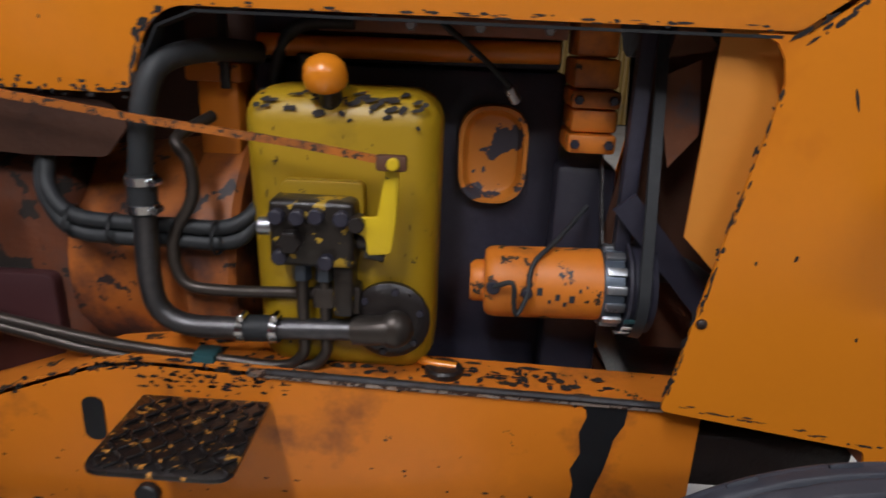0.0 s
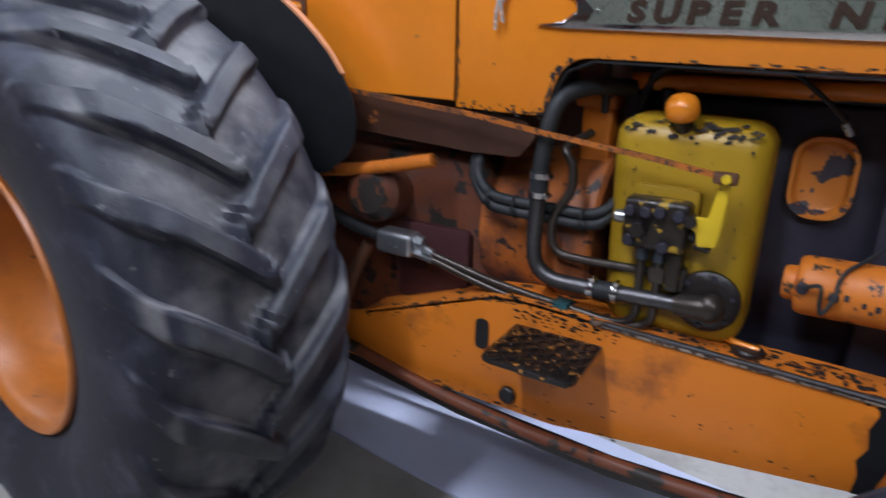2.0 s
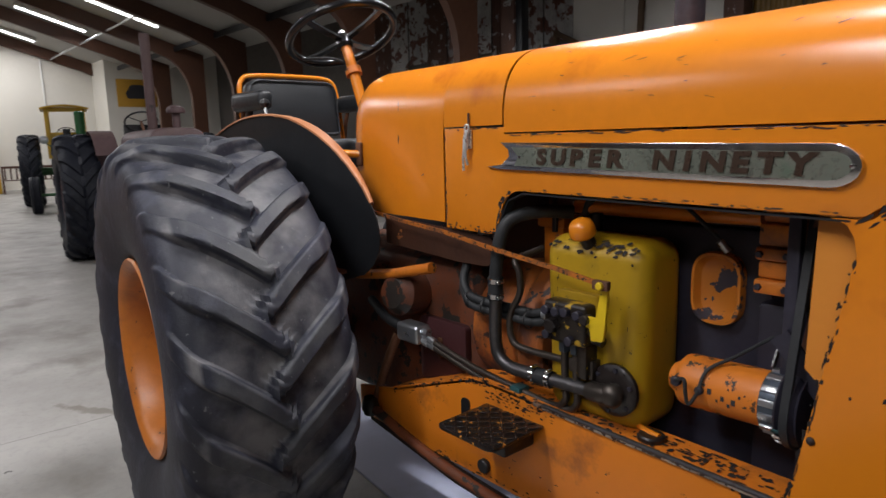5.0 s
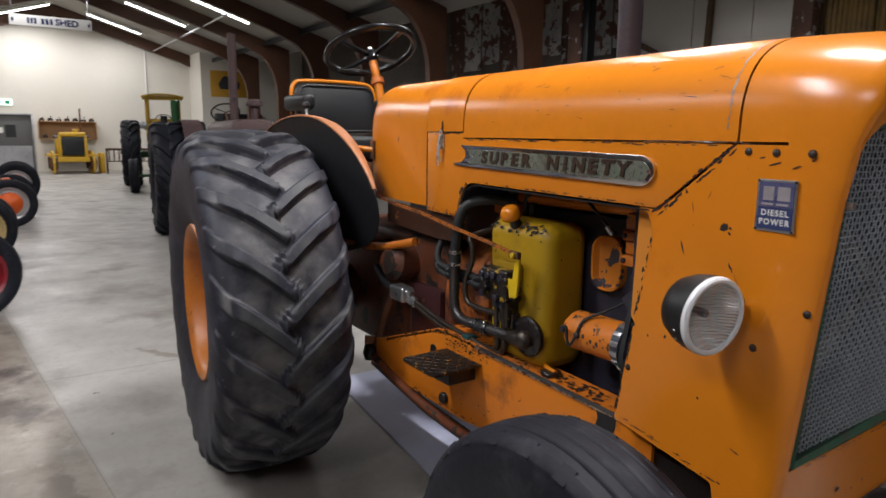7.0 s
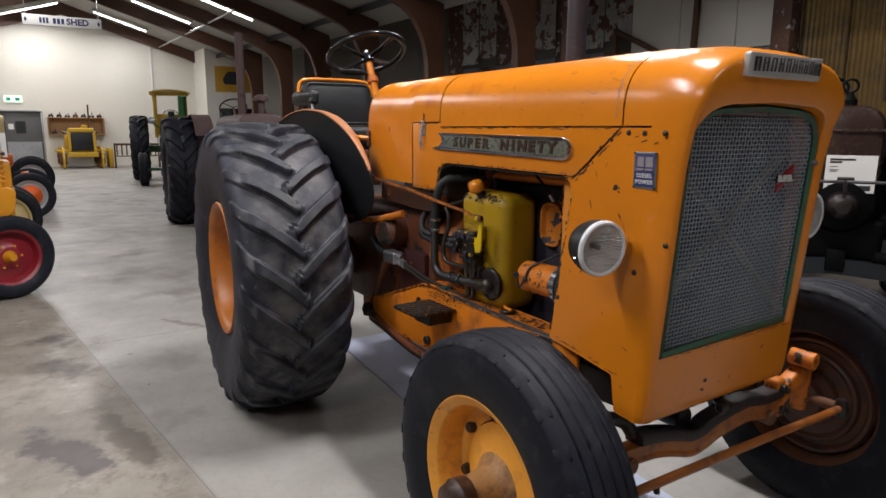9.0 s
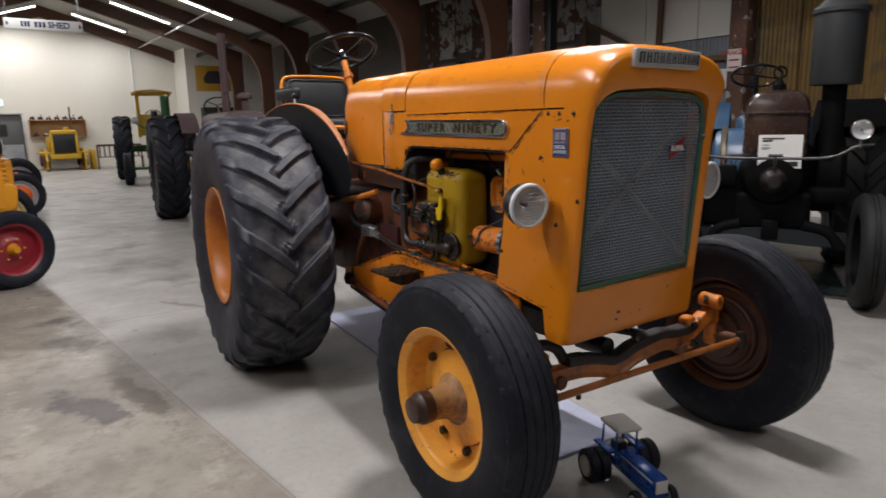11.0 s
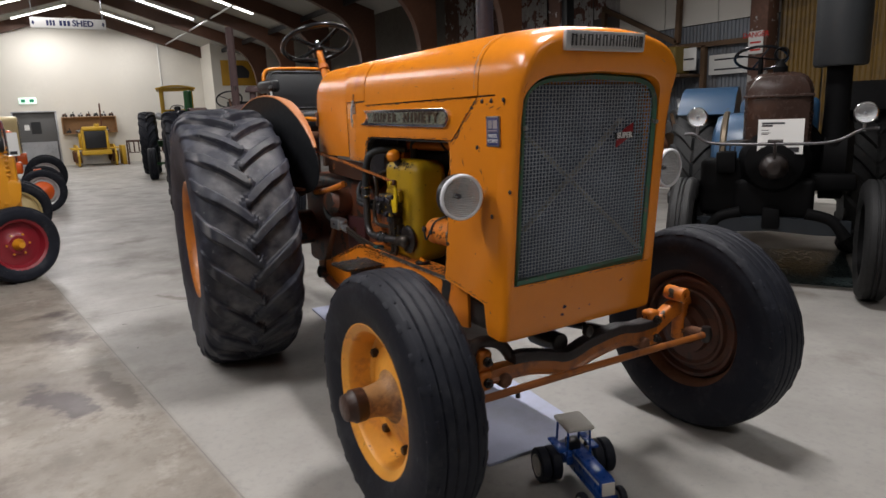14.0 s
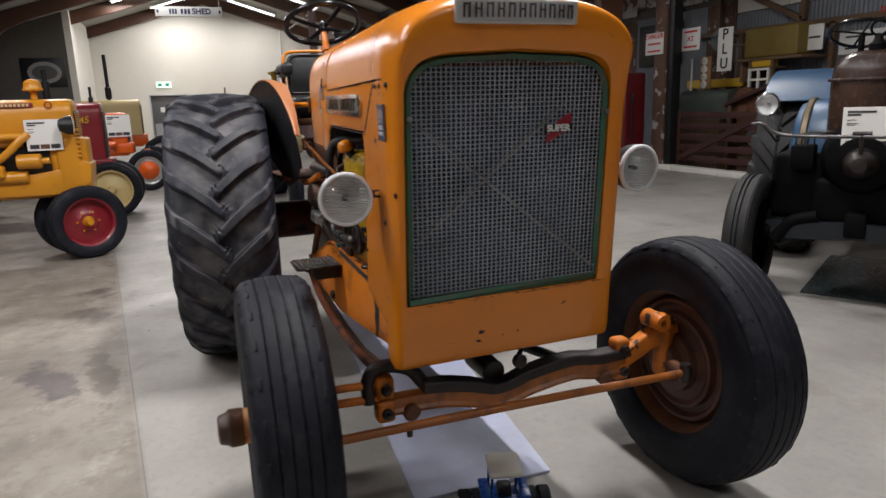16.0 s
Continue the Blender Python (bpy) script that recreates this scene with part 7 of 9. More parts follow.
def farm_tractor(m, label, body, chassis_mat, rim_mat, hub_mat, wb=2.0, rear=(0.72, 0.34, 0.66), front=(0.36, 0.17, 0.14), bonnet=(0.75, 2.15, 0.24, 0.24, 0.95, 1.52), rim_f=0.24, rim_r=0.42,
                 exhaust=(1.3, 0.0, 2.1, 0.03), cap=None, seat_mat=None, wheel_z=1.5, fenders=True, grille_mat=None, tyre_mat=None, hub_f=0.24):
    """A vintage farm tractor: x forward, on the ground under its rear axle."""
    t = thing("tractor", label, "tractor", m, group="other vintage tractors")
    R, W, TR = rear
    r, w, tr = front
    x0, x1, h0, h1, z0, z1 = bonnet
    b = part("bonnet", bonnet_shell(x0, x1, h0, h1, z0, z1), body, t)
    part("grille", box(x1 - 0.015, x1 + 0.012, -h1 * 0.72, h1 * 0.72, z0 + 0.02, z1 - 0.12, 0.01), grille_mat or black_paint, t)
    for i in range(9):
        zz = z0 + 0.05 + (z1 - 0.2 - z0) * i / 8
        part("grille_bar", box(x1 + 0.012, x1 + 0.018, -h1 * 0.7, h1 * 0.7, zz - 0.006, zz + 0.006), body, b)
    part("frame_rail", box(0.2, x1 - 0.02, -0.16, 0.16, 0.62, 0.76, 0.02), chassis_mat, t)
    part("front_casting", box(x1 - 0.25, x1 + 0.08, -0.2, 0.2, 0.66, z0 + 0.01, 0.03, 3), chassis_mat, t)
    e = part("engine", box(x0 + 0.05, x1 - 0.3, -0.15, 0.15, 0.74, z0 + 0.06, 0.02), chassis_mat, t)
    part("manifold", tube([(x0 + 0.2, -0.2, z0 - 0.02), (x0 + 0.5, -0.21, z0 - 0.03), (x1 - 0.45, -0.2, z0 - 0.02)], 0.03), chassis_mat, e)
    part("filter_bowl", cyl((x0 + 0.5, -0.24, 0.78), (x0 + 0.5, -0.24, 0.95), 0.055, seg=20, bevel=0.01), chassis_mat, e)
    part("starter", cyl((x0 + 0.65, -0.23, 0.84), (x0 + 0.95, -0.23, 0.84), 0.06, seg=20, bevel=0.01), chassis_mat, e)
    part("fuel_line", tube([(x0 + 0.3, -0.19, 0.9), (x0 + 0.45, -0.25, 0.98), (x0 + 0.7, -0.22, 1.0), (x0 + 0.9, -0.2, 0.92)], 0.01, 8), black_paint, e)
    part("gearbox", box(-0.25, x0 + 0.1, -0.2, 0.2, 0.6, 1.02, 0.05, 3), chassis_mat, t)
    part("rear_axle", cyl((0, -TR, R), (0, TR, R), 0.1, seg=18), chassis_mat, t)
    for s in (1, -1):
        wheel(t, "rear_wheel", (0, s * TR, R + 0.022), R, W, rim_r, rim_mat, s, 18, hub_mat, tyre_mat)
        wheel(t, "front_wheel", (wb, s * tr, r), r, w, rim_f, rim_mat, s, 0, hub_mat, None, True, hub_f)
        if fenders:
            arc = [(0.99 * (R + 0.09) * math.sin(radians(q)), (R + 0.09) * math.cos(radians(q)) + R) for q in range(-70, 60, 10)]
            rows = [[(x, s * (TR - W * 1.0), z) for x, z in arc], [(x, s * (TR - W * 0.4), z) for x, z in arc]]
            part("mudguard", solid(grid_surface(rows), 0.008), body, t)
    part("front_axle", cyl((wb, -tr, r), (wb, tr, r), 0.035, seg=12), chassis_mat, t)
    part("steering_post", cyl((wb - 0.02, 0, r), (wb - 0.05, 0, 0.72), 0.06, seg=16), chassis_mat, t)
    ex, ey, ez, er = exhaust
    p = part("exhaust", cyl((ex, ey, z1 - 0.05), (ex, ey, ez), er, seg=14), black_paint, t, "black upright exhaust")
    part("muffler", cyl((ex, ey, z1 + 0.03), (ex, ey, z1 + 0.3), er * 1.7, seg=16, bevel=0.015), black_paint, p)
    if cap:
        part("air_cleaner", lathe_at([(0.03, 0), (0.03, 0.06), (0.09, 0.06), (0.095, 0.075), (0.085, 0.11), (0.05, 0.135), (0, 0.14)], (x1 - 0.5, 0, z1 - 0.01), (0, 0, 1), 20), cap, t)
    col = part("steering_column", cyl((x0 + 0.05, 0, z1 - 0.2), (x0 - 0.35, 0, wheel_z), 0.018, seg=10), chassis_mat, t)
    ax = Vector((-0.6, 0, 0.8))
    mm = Matrix.Translation((x0 - 0.35, 0, wheel_z)) @ frame_to(ax)
    part("steering_wheel", sweep([mm @ Vector((0.2 * math.cos(2 * math.pi * i / 28), 0.2 * math.sin(2 * math.pi * i / 28), 0)) for i in range(28)], circle(0.012, 8), closed=True), black_paint, col)
    for i in range(3):
        a = radians(120 * i + 30)
        part("spoke", sweep([mm @ Vector((0, 0, 0)), mm @ Vector((0.2 * math.cos(a), 0.2 * math.sin(a), 0))], circle(0.007, 6)), black_paint, col)
    part("seat", box(-0.45, -0.05, -0.22, 0.22, 1.1, 1.18, 0.035, 3), seat_mat or vinyl, t)
    part("seat_support", box(-0.35, -0.1, -0.05, 0.05, 0.95, 1.11, 0.01), chassis_mat, t)
    part("drawbar", box(-0.55, -0.1, -0.05, 0.05, 0.4, 0.46, 0.008), chassis_mat, t)
    return t


mm_yellow = material("prairie_gold_paint", (0.62, 0.26, 0.012), 0.35, vary=0.06, scale=3, coat=0.2)
mm_red = material("deep_red_paint", (0.23, 0.012, 0.022), 0.35, vary=0.06, scale=3, coat=0.2)
mm_orange = material("bright_orange_paint", (0.72, 0.11, 0.008), 0.35, vary=0.05, scale=3, coat=0.2)
cream = material("cream_paint", (0.66, 0.52, 0.25), 0.4, vary=0.05, scale=3)
silver = material("silver_paint", (0.55, 0.56, 0.57), 0.35, metal=0.5)
green = material("field_green_paint", (0.02, 0.1, 0.03), 0.4, vary=0.1, scale=3)
cab_yellow = material("cab_yellow_paint", (0.6, 0.36, 0.02), 0.45, vary=0.08, scale=3)
faded_red = material("faded_red_grey_paint", (0.1, 0.058, 0.06), 0.6, vary=0.15, scale=4, stain=(0.1, 0.06, 0.055), stain_at=0.5)

# row along the aisle's south side, noses towards the aisle
mm = farm_tractor(pose(-5.8, -3.9, 0, 0, 0, 90), "golden yellow row-crop tractor with twin front wheels and dark red rims", mm_yellow, mm_yellow, mm_red, mm_yellow, wb=2.08, front=(0.36, 0.2, 0.19),
             bonnet=(0.7, 2.09, 0.23, 0.23, 1.17, 1.56), exhaust=(1.2, 0, 2.05, 0.03))
part("radiator_shell", box(1.9, 2.11, -0.232, 0.232, 0.72, 1.2, 0.03, 3), mm_yellow, mm, "golden yellow radiator shell")
for i in range(7):
    part("shell_rib", box(2.085, 2.125, -0.236, -0.21, 1.0 + 0.042 * i, 1.02 + 0.042 * i, 0.004), mm_yellow, mm)
part("front_frame", plate(rounded([(0.5, 0.66), (1.86, 0.65), (2.1, 0.7), (2.17, 0.76), (2.19, 0.93), (2.12, 0.97), (2.0, 0.9), (1.5, 0.84), (0.5, 0.82)], [0, 0.02, 0.04, 0.03, 0.03, 0.02, 0.04, 0.02, 0]), 0.46, lambda u, v, w: (u, w - 0.23, v), 0.008), mm_yellow, mm, "golden yellow front frame")
for x in (1.1, 1.35, 1.6, 1.85, 2.05):
    part("frame_bolt", bolt((x, -0.23, 0.75), (0, -1, 0), 0.014, 0.012), mm_yellow, mm)
part("air_pipe", tube([(1.7, -0.25, 1.24), (1.62, -0.29, 1.17), (1.52, -0.3, 1.07), (1.4, -0.29, 1.0), (1.1, -0.28, 0.98)], 0.035, 14), mm_yellow, mm)
part("intake_pipe", tube([(1.66, -0.26, 1.22), (1.45, -0.3, 1.22), (1.1, -0.3, 1.22)], 0.03, 14), mm_yellow, mm)
part("dynamo", cyl((1.58, -0.27, 0.985), (1.785, -0.27, 0.985), 0.07, seg=24, bevel=0.012), mm_yellow, mm)
part("dynamo_shaft", cyl((1.785, -0.27, 0.985), (1.85, -0.27, 0.985), 0.03, seg=16), mm_yellow, mm)
part("fuel_filter", cyl((1.42, -0.28, 0.84), (1.42, -0.28, 0.96), 0.06, seg=20, bevel=0.015), mm_yellow, mm)
# black block that stands for the shade between bonnet and frame
part("engine_shade", box(0.8, 1.9, -0.19, 0.19, 0.85, 1.16, 0.02), black_paint, mm)
part("air_cleaner", lathe_at([(0.03, -0.08), (0.03, 0.0), (0.085, 0.0), (0.09, 0.012), (0.078, 0.03), (0.075, 0.075), (0.05, 0.1), (0.02, 0.11), (0, 0.112)], (1.76, 0, 1.64), (0, 0, 1), 24), mm_yellow, mm, "golden yellow air cleaner cap")
lozenge = part("side_badge", plate(rounded(rect(1.42, 1.775, 1.482, 1.528), 0.022), 0.03, lambda u, v, w: (u, w - 0.234, v), 0.003), mm_red, mm, "red lozenge with pale marks")
for i in range(9):
    part("badge_mark", box(1.45 + 0.034 * i, 1.472 + 0.034 * i, -0.2355, -0.2335, 1.492, 1.518), cream, lozenge)
part("round_badge", lathe_at([(0.034, 0.0), (0.034, 0.006), (0.022, 0.006), (0.022, 0.0)], (1.9, -0.226, 1.5), (0, -1, 0), 20), mm_red, mm, "red ring badge")
# twin front wheels turned towards the aisle
pivot = Vector((2.08, -0.19, 0.36))
for w in mm.children:
    if w.name.startswith("front_wheel"):
        w.matrix_basis = Matrix.Translation(pivot) @ Matrix.Rotation(radians(24), 4, "Z") @ Matrix.Translation(-pivot)
info_board(pose(-5.545, -2.07, 1.08, 0, 0, 90), 0.3, 0.29, "white information sheet on a yellow tractor's bonnet")
mm_lamp = thing("work_lamp", "black work lamp beside a yellow tractor's bonnet", "lamp", pose(-5.44, -1.83, 1.31))
part("shell", lathe_at([(0, -0.1), (0.05, -0.09), (0.085, -0.03), (0.09, 0.02)], (0, 0, 0), (-0.25, 1, 0), 24), black_paint, mm_lamp)
part("glass", lathe_at([(0.088, 0.018), (0.06, 0.035), (0, 0.042)], (0, 0, 0), (-0.25, 1, 0), 24), lens_steel, mm_lamp)
part("bracket", cyl((0, -0.02, 0), (-0.12, -0.06, 0.0), 0.014, seg=8), black_paint, mm_lamp)
farm_tractor(pose(-8.62, -3.92, 0, 0, 0, 88), "dark red tractor with cream front wheels", mm_red, mm_red, cream, cream, wb=2.12, front=(0.38, 0.2, 0.2), rim_f=0.27, bonnet=(0.7, 2.1, 0.22, 0.2, 0.8, 1.56), exhaust=(1.45, 0.1, 2.0, 0.028))
num = thing("model_number", "yellow model number on a dark red bonnet", "number", pose(-8.315, -2.06, 1.33))
part("digits", lettering("745", 0.12, 0.004, pose(0.012, 0, 0, 90, 0, 90), shear=0.15, bold=0.002), cab_yellow, num, "", 0)
farm_tractor(pose(-12.3, -3.62, 0, 0, 0, 88), "bright orange tractor with silver and orange wheels", mm_orange, mm_orange, silver, mm_orange, wb=2.2, front=(0.37, 0.18, 0.72), rim_f=0.25, hub_f=0.7, bonnet=(0.7, 1.86, 0.2, 0.2, 0.85, 1.42), exhaust=(1.3, 0.05, 1.9, 0.025))
info_board(pose(-12.02, -1.9, 0.98, 0, 0, 88), 0.42, 0.4, "white information sheet on an orange tractor")
farm_tractor(pose(-15.9, -3.6, 0, 0, 0, 88), "cream tractor with a tall stack and orange wheel centres", cream, mm_orange, silver, mm_orange, wb=2.35, front=(0.42, 0.18, 0.5), rim_f=0.27, hub_f=0.7, bonnet=(0.7, 1.95, 0.24, 0.24, 0.9, 1.72), exhaust=(1.3, 0.05, 2.75, 0.04))
farm_tractor(pose(-3.1, -5.6, 0, 0, 0, 84), "dull dark red tractor further back", mm_red, rust, mm_red, rust, wb=1.9, bonnet=(0.7, 2.0, 0.22, 0.22, 0.9, 1.5), exhaust=(1.2, 0.1, 2.0, 0.04))

# row behind the orange tractor, facing the same way
old = farm_tractor(pose(-9.56, 1.31, 0, 0, 0, -7), "faded reddish grey tractor with tall pipe and big black tyres", faded_red, rust, faded_red, rust, wb=2.1, rear=(0.79, 0.45, 0.8), front=(0.4, 0.2, 0.5), bonnet=(0.6, 2.35, 0.32, 0.3, 1.0, 1.65),
                   exhaust=(1.27, -0.05, 1.72, 0.03), wheel_z=1.78)
part("tall_pipe", cyl((1.27, -0.05, 1.6), (1.25, -0.05, 2.76), 0.056, seg=18), faded_red, old, "tall faded brown pipe")
part("cleaner_stem", cyl((1.85, 0.1, 1.6), (1.85, 0.1, 1.82), 0.045, seg=14), faded_red, old)
part("cleaner_cap", lathe_at([(0.045, 0), (0.1, 0.0), (0.105, 0.02), (0.09, 0.06), (0.05, 0.085), (0, 0.09)], (1.85, 0.1, 1.82), (0, 0, 1), 20), faded_red, old)
part("side_lamp", lathe_at([(0, -0.08), (0.05, -0.06), (0.075, -0.01), (0.07, 0.01), (0, 0.02)], (1.3, -0.42, 1.28), (0.8, -0.6, 0), 20), galvanised, old, "small round head lamp")
part("lamp_stay", tube([(1.3, -0.4, 1.28), (1.28, -0.36, 1.2), (1.28, -0.28, 1.18)], 0.012, 8), black_paint, old)
part("belt_pulley", cyl((0.75, -0.3, 0.85), (0.75, -0.55, 0.85), 0.15, seg=24, bevel=0.01), cream, old, "pale belt pulley")
gr = farm_tractor(pose(-19.36, 2.43, 0, 0, 0, -11), "green tractor with a yellow open cab and black tyres", green, green, cab_yellow, cab_yellow, wb=2.4, rear=(0.88, 0.46, 0.86), front=(0.42, 0.22, 0.75), bonnet=(0.6, 2.4, 0.26, 0.26, 0.95, 1.62), exhaust=(1.2, 0, 1.9, 0.05), wheel_z=1.85, rim_r=0.5, fenders=False)
part("muffler_drum", cyl((1.05, 0.3, 1.55), (1.05, 0.3, 2.35), 0.11, seg=20, bevel=0.03), green, gr, "dark green upright drum")
for y in (-0.5, 0.62):
    part("head_lamp", lathe_at([(0, -0.1), (0.07, -0.08), (0.1, -0.02), (0.1, 0.0), (0.06, 0.015), (0, 0.02)], (1.3, y, 1.66), (1, 0, 0), 20), galvanised, gr, "round head lamp")
    part("lamp_bracket", tube([(1.25, y, 1.6), (1.25, y * 0.7, 1.5), (1.25, y * 0.5, 1.45)], 0.015, 8), green, gr)
for x in (-0.55, 0.45):
    for y in (-0.4, 0.4):
        part("cab_post", box(x - 0.05, x + 0.05, y - 0.05, y + 0.05, 1.2, 2.45, 0.008), cab_yellow, gr)
part("cab_roof", solid(grid_surface([[(x, y, 2.47 + 0.08 * (1 - (y / 0.54) ** 2) - 0.03 * abs(x)) for y in [-0.54 + 0.108 * k for k in range(11)]] for x in (-0.7, -0.35, 0.0, 0.35, 0.65)]), 0.05), cab_yellow, gr, "rusty yellow cab roof")
part("cab_panel", box(0.43, 0.47, -0.4, 0.4, 1.25, 1.85, 0.006), cab_yellow, gr)
part("cab_header", box(0.42, 0.48, -0.4, 0.4, 2.36, 2.46, 0.006), cab_yellow, gr)
part("cab_panel", box(-0.57, -0.53, -0.4, 0.4, 1.25, 1.8, 0.006), cab_yellow, gr)

# small yellow crawler against the end wall
cr = thing("crawler", "small yellow crawler tractor with a black radiator", "crawler", pose(-26.75, 0.72, 0, 0, 0, 0))
for s in (-1, 1):
    line = [(x, s * 0.62, z) for x, z in ((-0.9, 0.08), (0.5, 0.06), (0.72, 0.16), (0.78, 0.36), (0.66, 0.56), (0.45, 0.62), (-0.8, 0.62), (-1.05, 0.5), (-1.1, 0.28))]
    tr = part("track", sweep(line, [(-0.16, -0.03), (0.16, -0.03), (0.16, 0.03), (-0.16, 0.03)], closed=True, up=(0, 1, 0)), cab_yellow, cr)
    for i in range(9):
        part("track_shoe", box(-0.75 + 0.17 * i, -0.65 + 0.17 * i, s * 0.62 - 0.18, s * 0.62 + 0.18, 0.62, 0.67, 0.008), cab_yellow, tr)
    for x in (-0.75, 0.48):
        part("sprocket", cyl((x, s * 0.62 - 0.1, 0.34), (x, s * 0.62 + 0.1, 0.34), 0.22, seg=18, bevel=0.02), rust, tr)
part("bonnet", bonnet_shell(-0.5, 0.6, 0.38, 0.38, 0.6, 1.42), cab_yellow, cr)
part("radiator", box(0.66, 0.76, -0.36, 0.36, 0.66, 1.3, 0.02), black_paint, cr, "black radiator core")
part("radiator_head", box(0.6, 0.8, -0.42, 0.42, 1.3, 1.46, 0.06, 4), cab_yellow, cr)
for y in (-0.4, 0.4):
    part("radiator_post", box(0.62, 0.79, y - 0.045, y + 0.045, 0.6, 1.31, 0.02), cab_yellow, cr)
part("filler_cap", cyl((0.68, 0.1, 1.45), (0.68, 0.1, 1.56), 0.09, seg=16, bevel=0.02), cab_yellow, cr)
part("front_beam", box(0.55, 0.8, -0.5, 0.5, 0.42, 0.6, 0.02), cab_yellow, cr)
part("cowl", box(-0.9, -0.5, -0.45, 0.45, 0.6, 1.2, 0.05, 3), cab_yellow, cr)
part("exhaust", cyl((0.1, 0.32, 1.3), (0.1, 0.34, 2.3), 0.03, seg=10), rust, cr)
part("side_box", box(-0.2, 0.6, 0.85, 1.0, 0.0, 0.72, 0.02), cab_yellow, cr)
# bench beside it
bench = thing("bench", "dark wooden slatted bench", "bench", pose(-25.9, 2.5, 0, 0, 0, -8))
for y in (-0.75, 0.75):
    for x in (-0.2, 0.2):
        part("leg", box(x - 0.03, x + 0.03, y - 0.03, y + 0.03, 0, 0.42 if x > 0 else 0.9, 0.005), glulam, bench)
for i in range(4):
    part("seat_slat", box(-0.2 + 0.1 * i, -0.12 + 0.1 * i, -0.78, 0.78, 0.42, 0.445, 0.004), glulam, bench)
part("back_rail", box(-0.22, -0.18, -0.78, 0.78, 0.82, 0.9, 0.005), glulam, bench)
for i in range(9):
    part("back_slat", box(-0.21, -0.19, -0.7 + 0.165 * i, -0.65 + 0.165 * i, 0.45, 0.83, 0.003), glulam, bench)

# shelf of small models on the end wall
shelf = thing("wall_shelf", "pale wooden shelf on the end wall", "shelf", pose(FAR_X + 0.002, 0.75, 1.2))
wood_pale = material("pale_wood", (0.36, 0.2, 0.09), 0.6, vary=0.15, scale=6)
for z in (0.0, 0.62):
    part("board", box(0, 0.3, -0.95, 0.95, z, z + 0.03, 0.004), wood_pale, shelf)
for y in (-0.95, 0.92):
    part("end", box(0, 0.3, y, y + 0.03, 0, 0.62, 0.004), wood_pale, shelf)
part("back", box(0, 0.015, -0.93, 0.93, 0.03, 0.62), wood_pale, shelf)
for i in range(12):
    z = 1.2 + (0.653 if i < 7 else 0.033)
    y = 0.75 + (-0.82 + 0.27 * i if i < 7 else -0.75 + 0.33 * (i - 7))
    mdl = thing("model_engine", "small dark metal model on a wall shelf", "model", pose(FAR_X + 0.16, y, z), group="models on the shelf")
    part("body", box(-0.06, 0.06, -0.07, 0.07, 0.03, 0.11, 0.012), (rust, black_paint, silver)[i % 3], mdl)
    part("funnel", cyl((0, 0.03, 0.1), (0, 0.03, 0.19 if i % 2 else 0.15), 0.018, seg=8), black_paint, mdl)
    for yy in (-0.05, 0.05):
        part("wheel", cyl((-0.05, yy, 0.04), (0.07, yy, 0.04), 0.04, seg=12), black_paint, mdl)

# door, exit sign, cupboard signs
d1 = thing("door_1", "grey end door with a bright steel kick plate", "door", pose(FAR_X - 0.1, DOOR_Y0, 0), kind="structure")
wd = DOOR_Y1 - DOOR_Y0
door_grey = material("dark_grey_door_paint", (0.09, 0.09, 0.09), 0.5, vary=0.06)
part("leaf", box(-0.02, 0.02, 0.05, wd - 0.05, 0.01, DOOR_Z - 0.05, 0.004), door_grey, d1)
part("kick_plate", box(0.02, 0.026, 0.1, wd - 0.1, 0.02, 0.95), galvanised, d1)
part("window", box(0.02, 0.024, wd * 0.4, wd * 0.62, 1.25, 1.7), black_paint, d1)
part("notice", box(0.02, 0.025, wd * 0.25, wd * 0.36, 1.4, 1.6), white_plastic, d1)
for y in (0, wd - 0.05):
    part("jamb", box(-0.1, 0.12, y, y + 0.05, 0, DOOR_Z, 0.004), galvanised, d1)
part("head", box(-0.1, 0.12, 0.05, wd - 0.05, DOOR_Z - 0.05, DOOR_Z, 0.004), galvanised, d1)
exit_sign = thing("exit_sign", "small green and white exit sign over the door", "sign", pose(FAR_X, -1.2, 2.38))
part("panel", box(0.0, 0.05, -0.28, 0.28, 0, 0.22, 0.005), emitter("sign_glow", (0.75, 0.95, 0.85), 0.9), exit_sign)
green_mark = material("sign_green", (0.02, 0.4, 0.2), 0.5)
for y in (-0.16, 0.12):
    part("mark", box(0.05, 0.054, y - 0.06, y + 0.09, 0.05, 0.17), green_mark, exit_sign)
shed_sign = thing("hanging_sign", "white hanging beam sign with dark blue lettering", "sign", pose(-17.0, -0.28, 3.76))
part("board", box(-0.03, 0.03, -0.8, 0.8, 0, 0.24, 0.01), white_plastic, shed_sign)
navy = material("navy_paint", (0.012, 0.02, 0.09), 0.5, vary=0.05)
part("letters", lettering("SHED", 0.19, 0.006, pose(0.033, 0.3, 0.12, 90, 0, 90), bold=0.006), navy, shed_sign, "", 0)
for y0, y1 in ((-0.47, -0.27), (-0.2, 0.05)):
    n = max(3, round((y1 - y0) / 0.075))
    for i in range(n):
        a = y0 + (y1 - y0) * i / n
        part("letter_bar", box(0.03, 0.034, a, a + (y1 - y0) / n * 0.7, 0.06, 0.18), navy, shed_sign)
for y in (-0.74, 0.74):
    part("end_mark", plate([(y - 0.03, 0.12), (y, 0.06), (y + 0.03, 0.12), (y, 0.18)], 0.004, lambda u, v, w: (0.03 + w, u, v)), navy, shed_sign)
    part("hanger", cyl((0, y, 0.24), (0, y, roof_z(y - 0.28) - 3.76), 0.012, seg=8), galvanised, shed_sign)
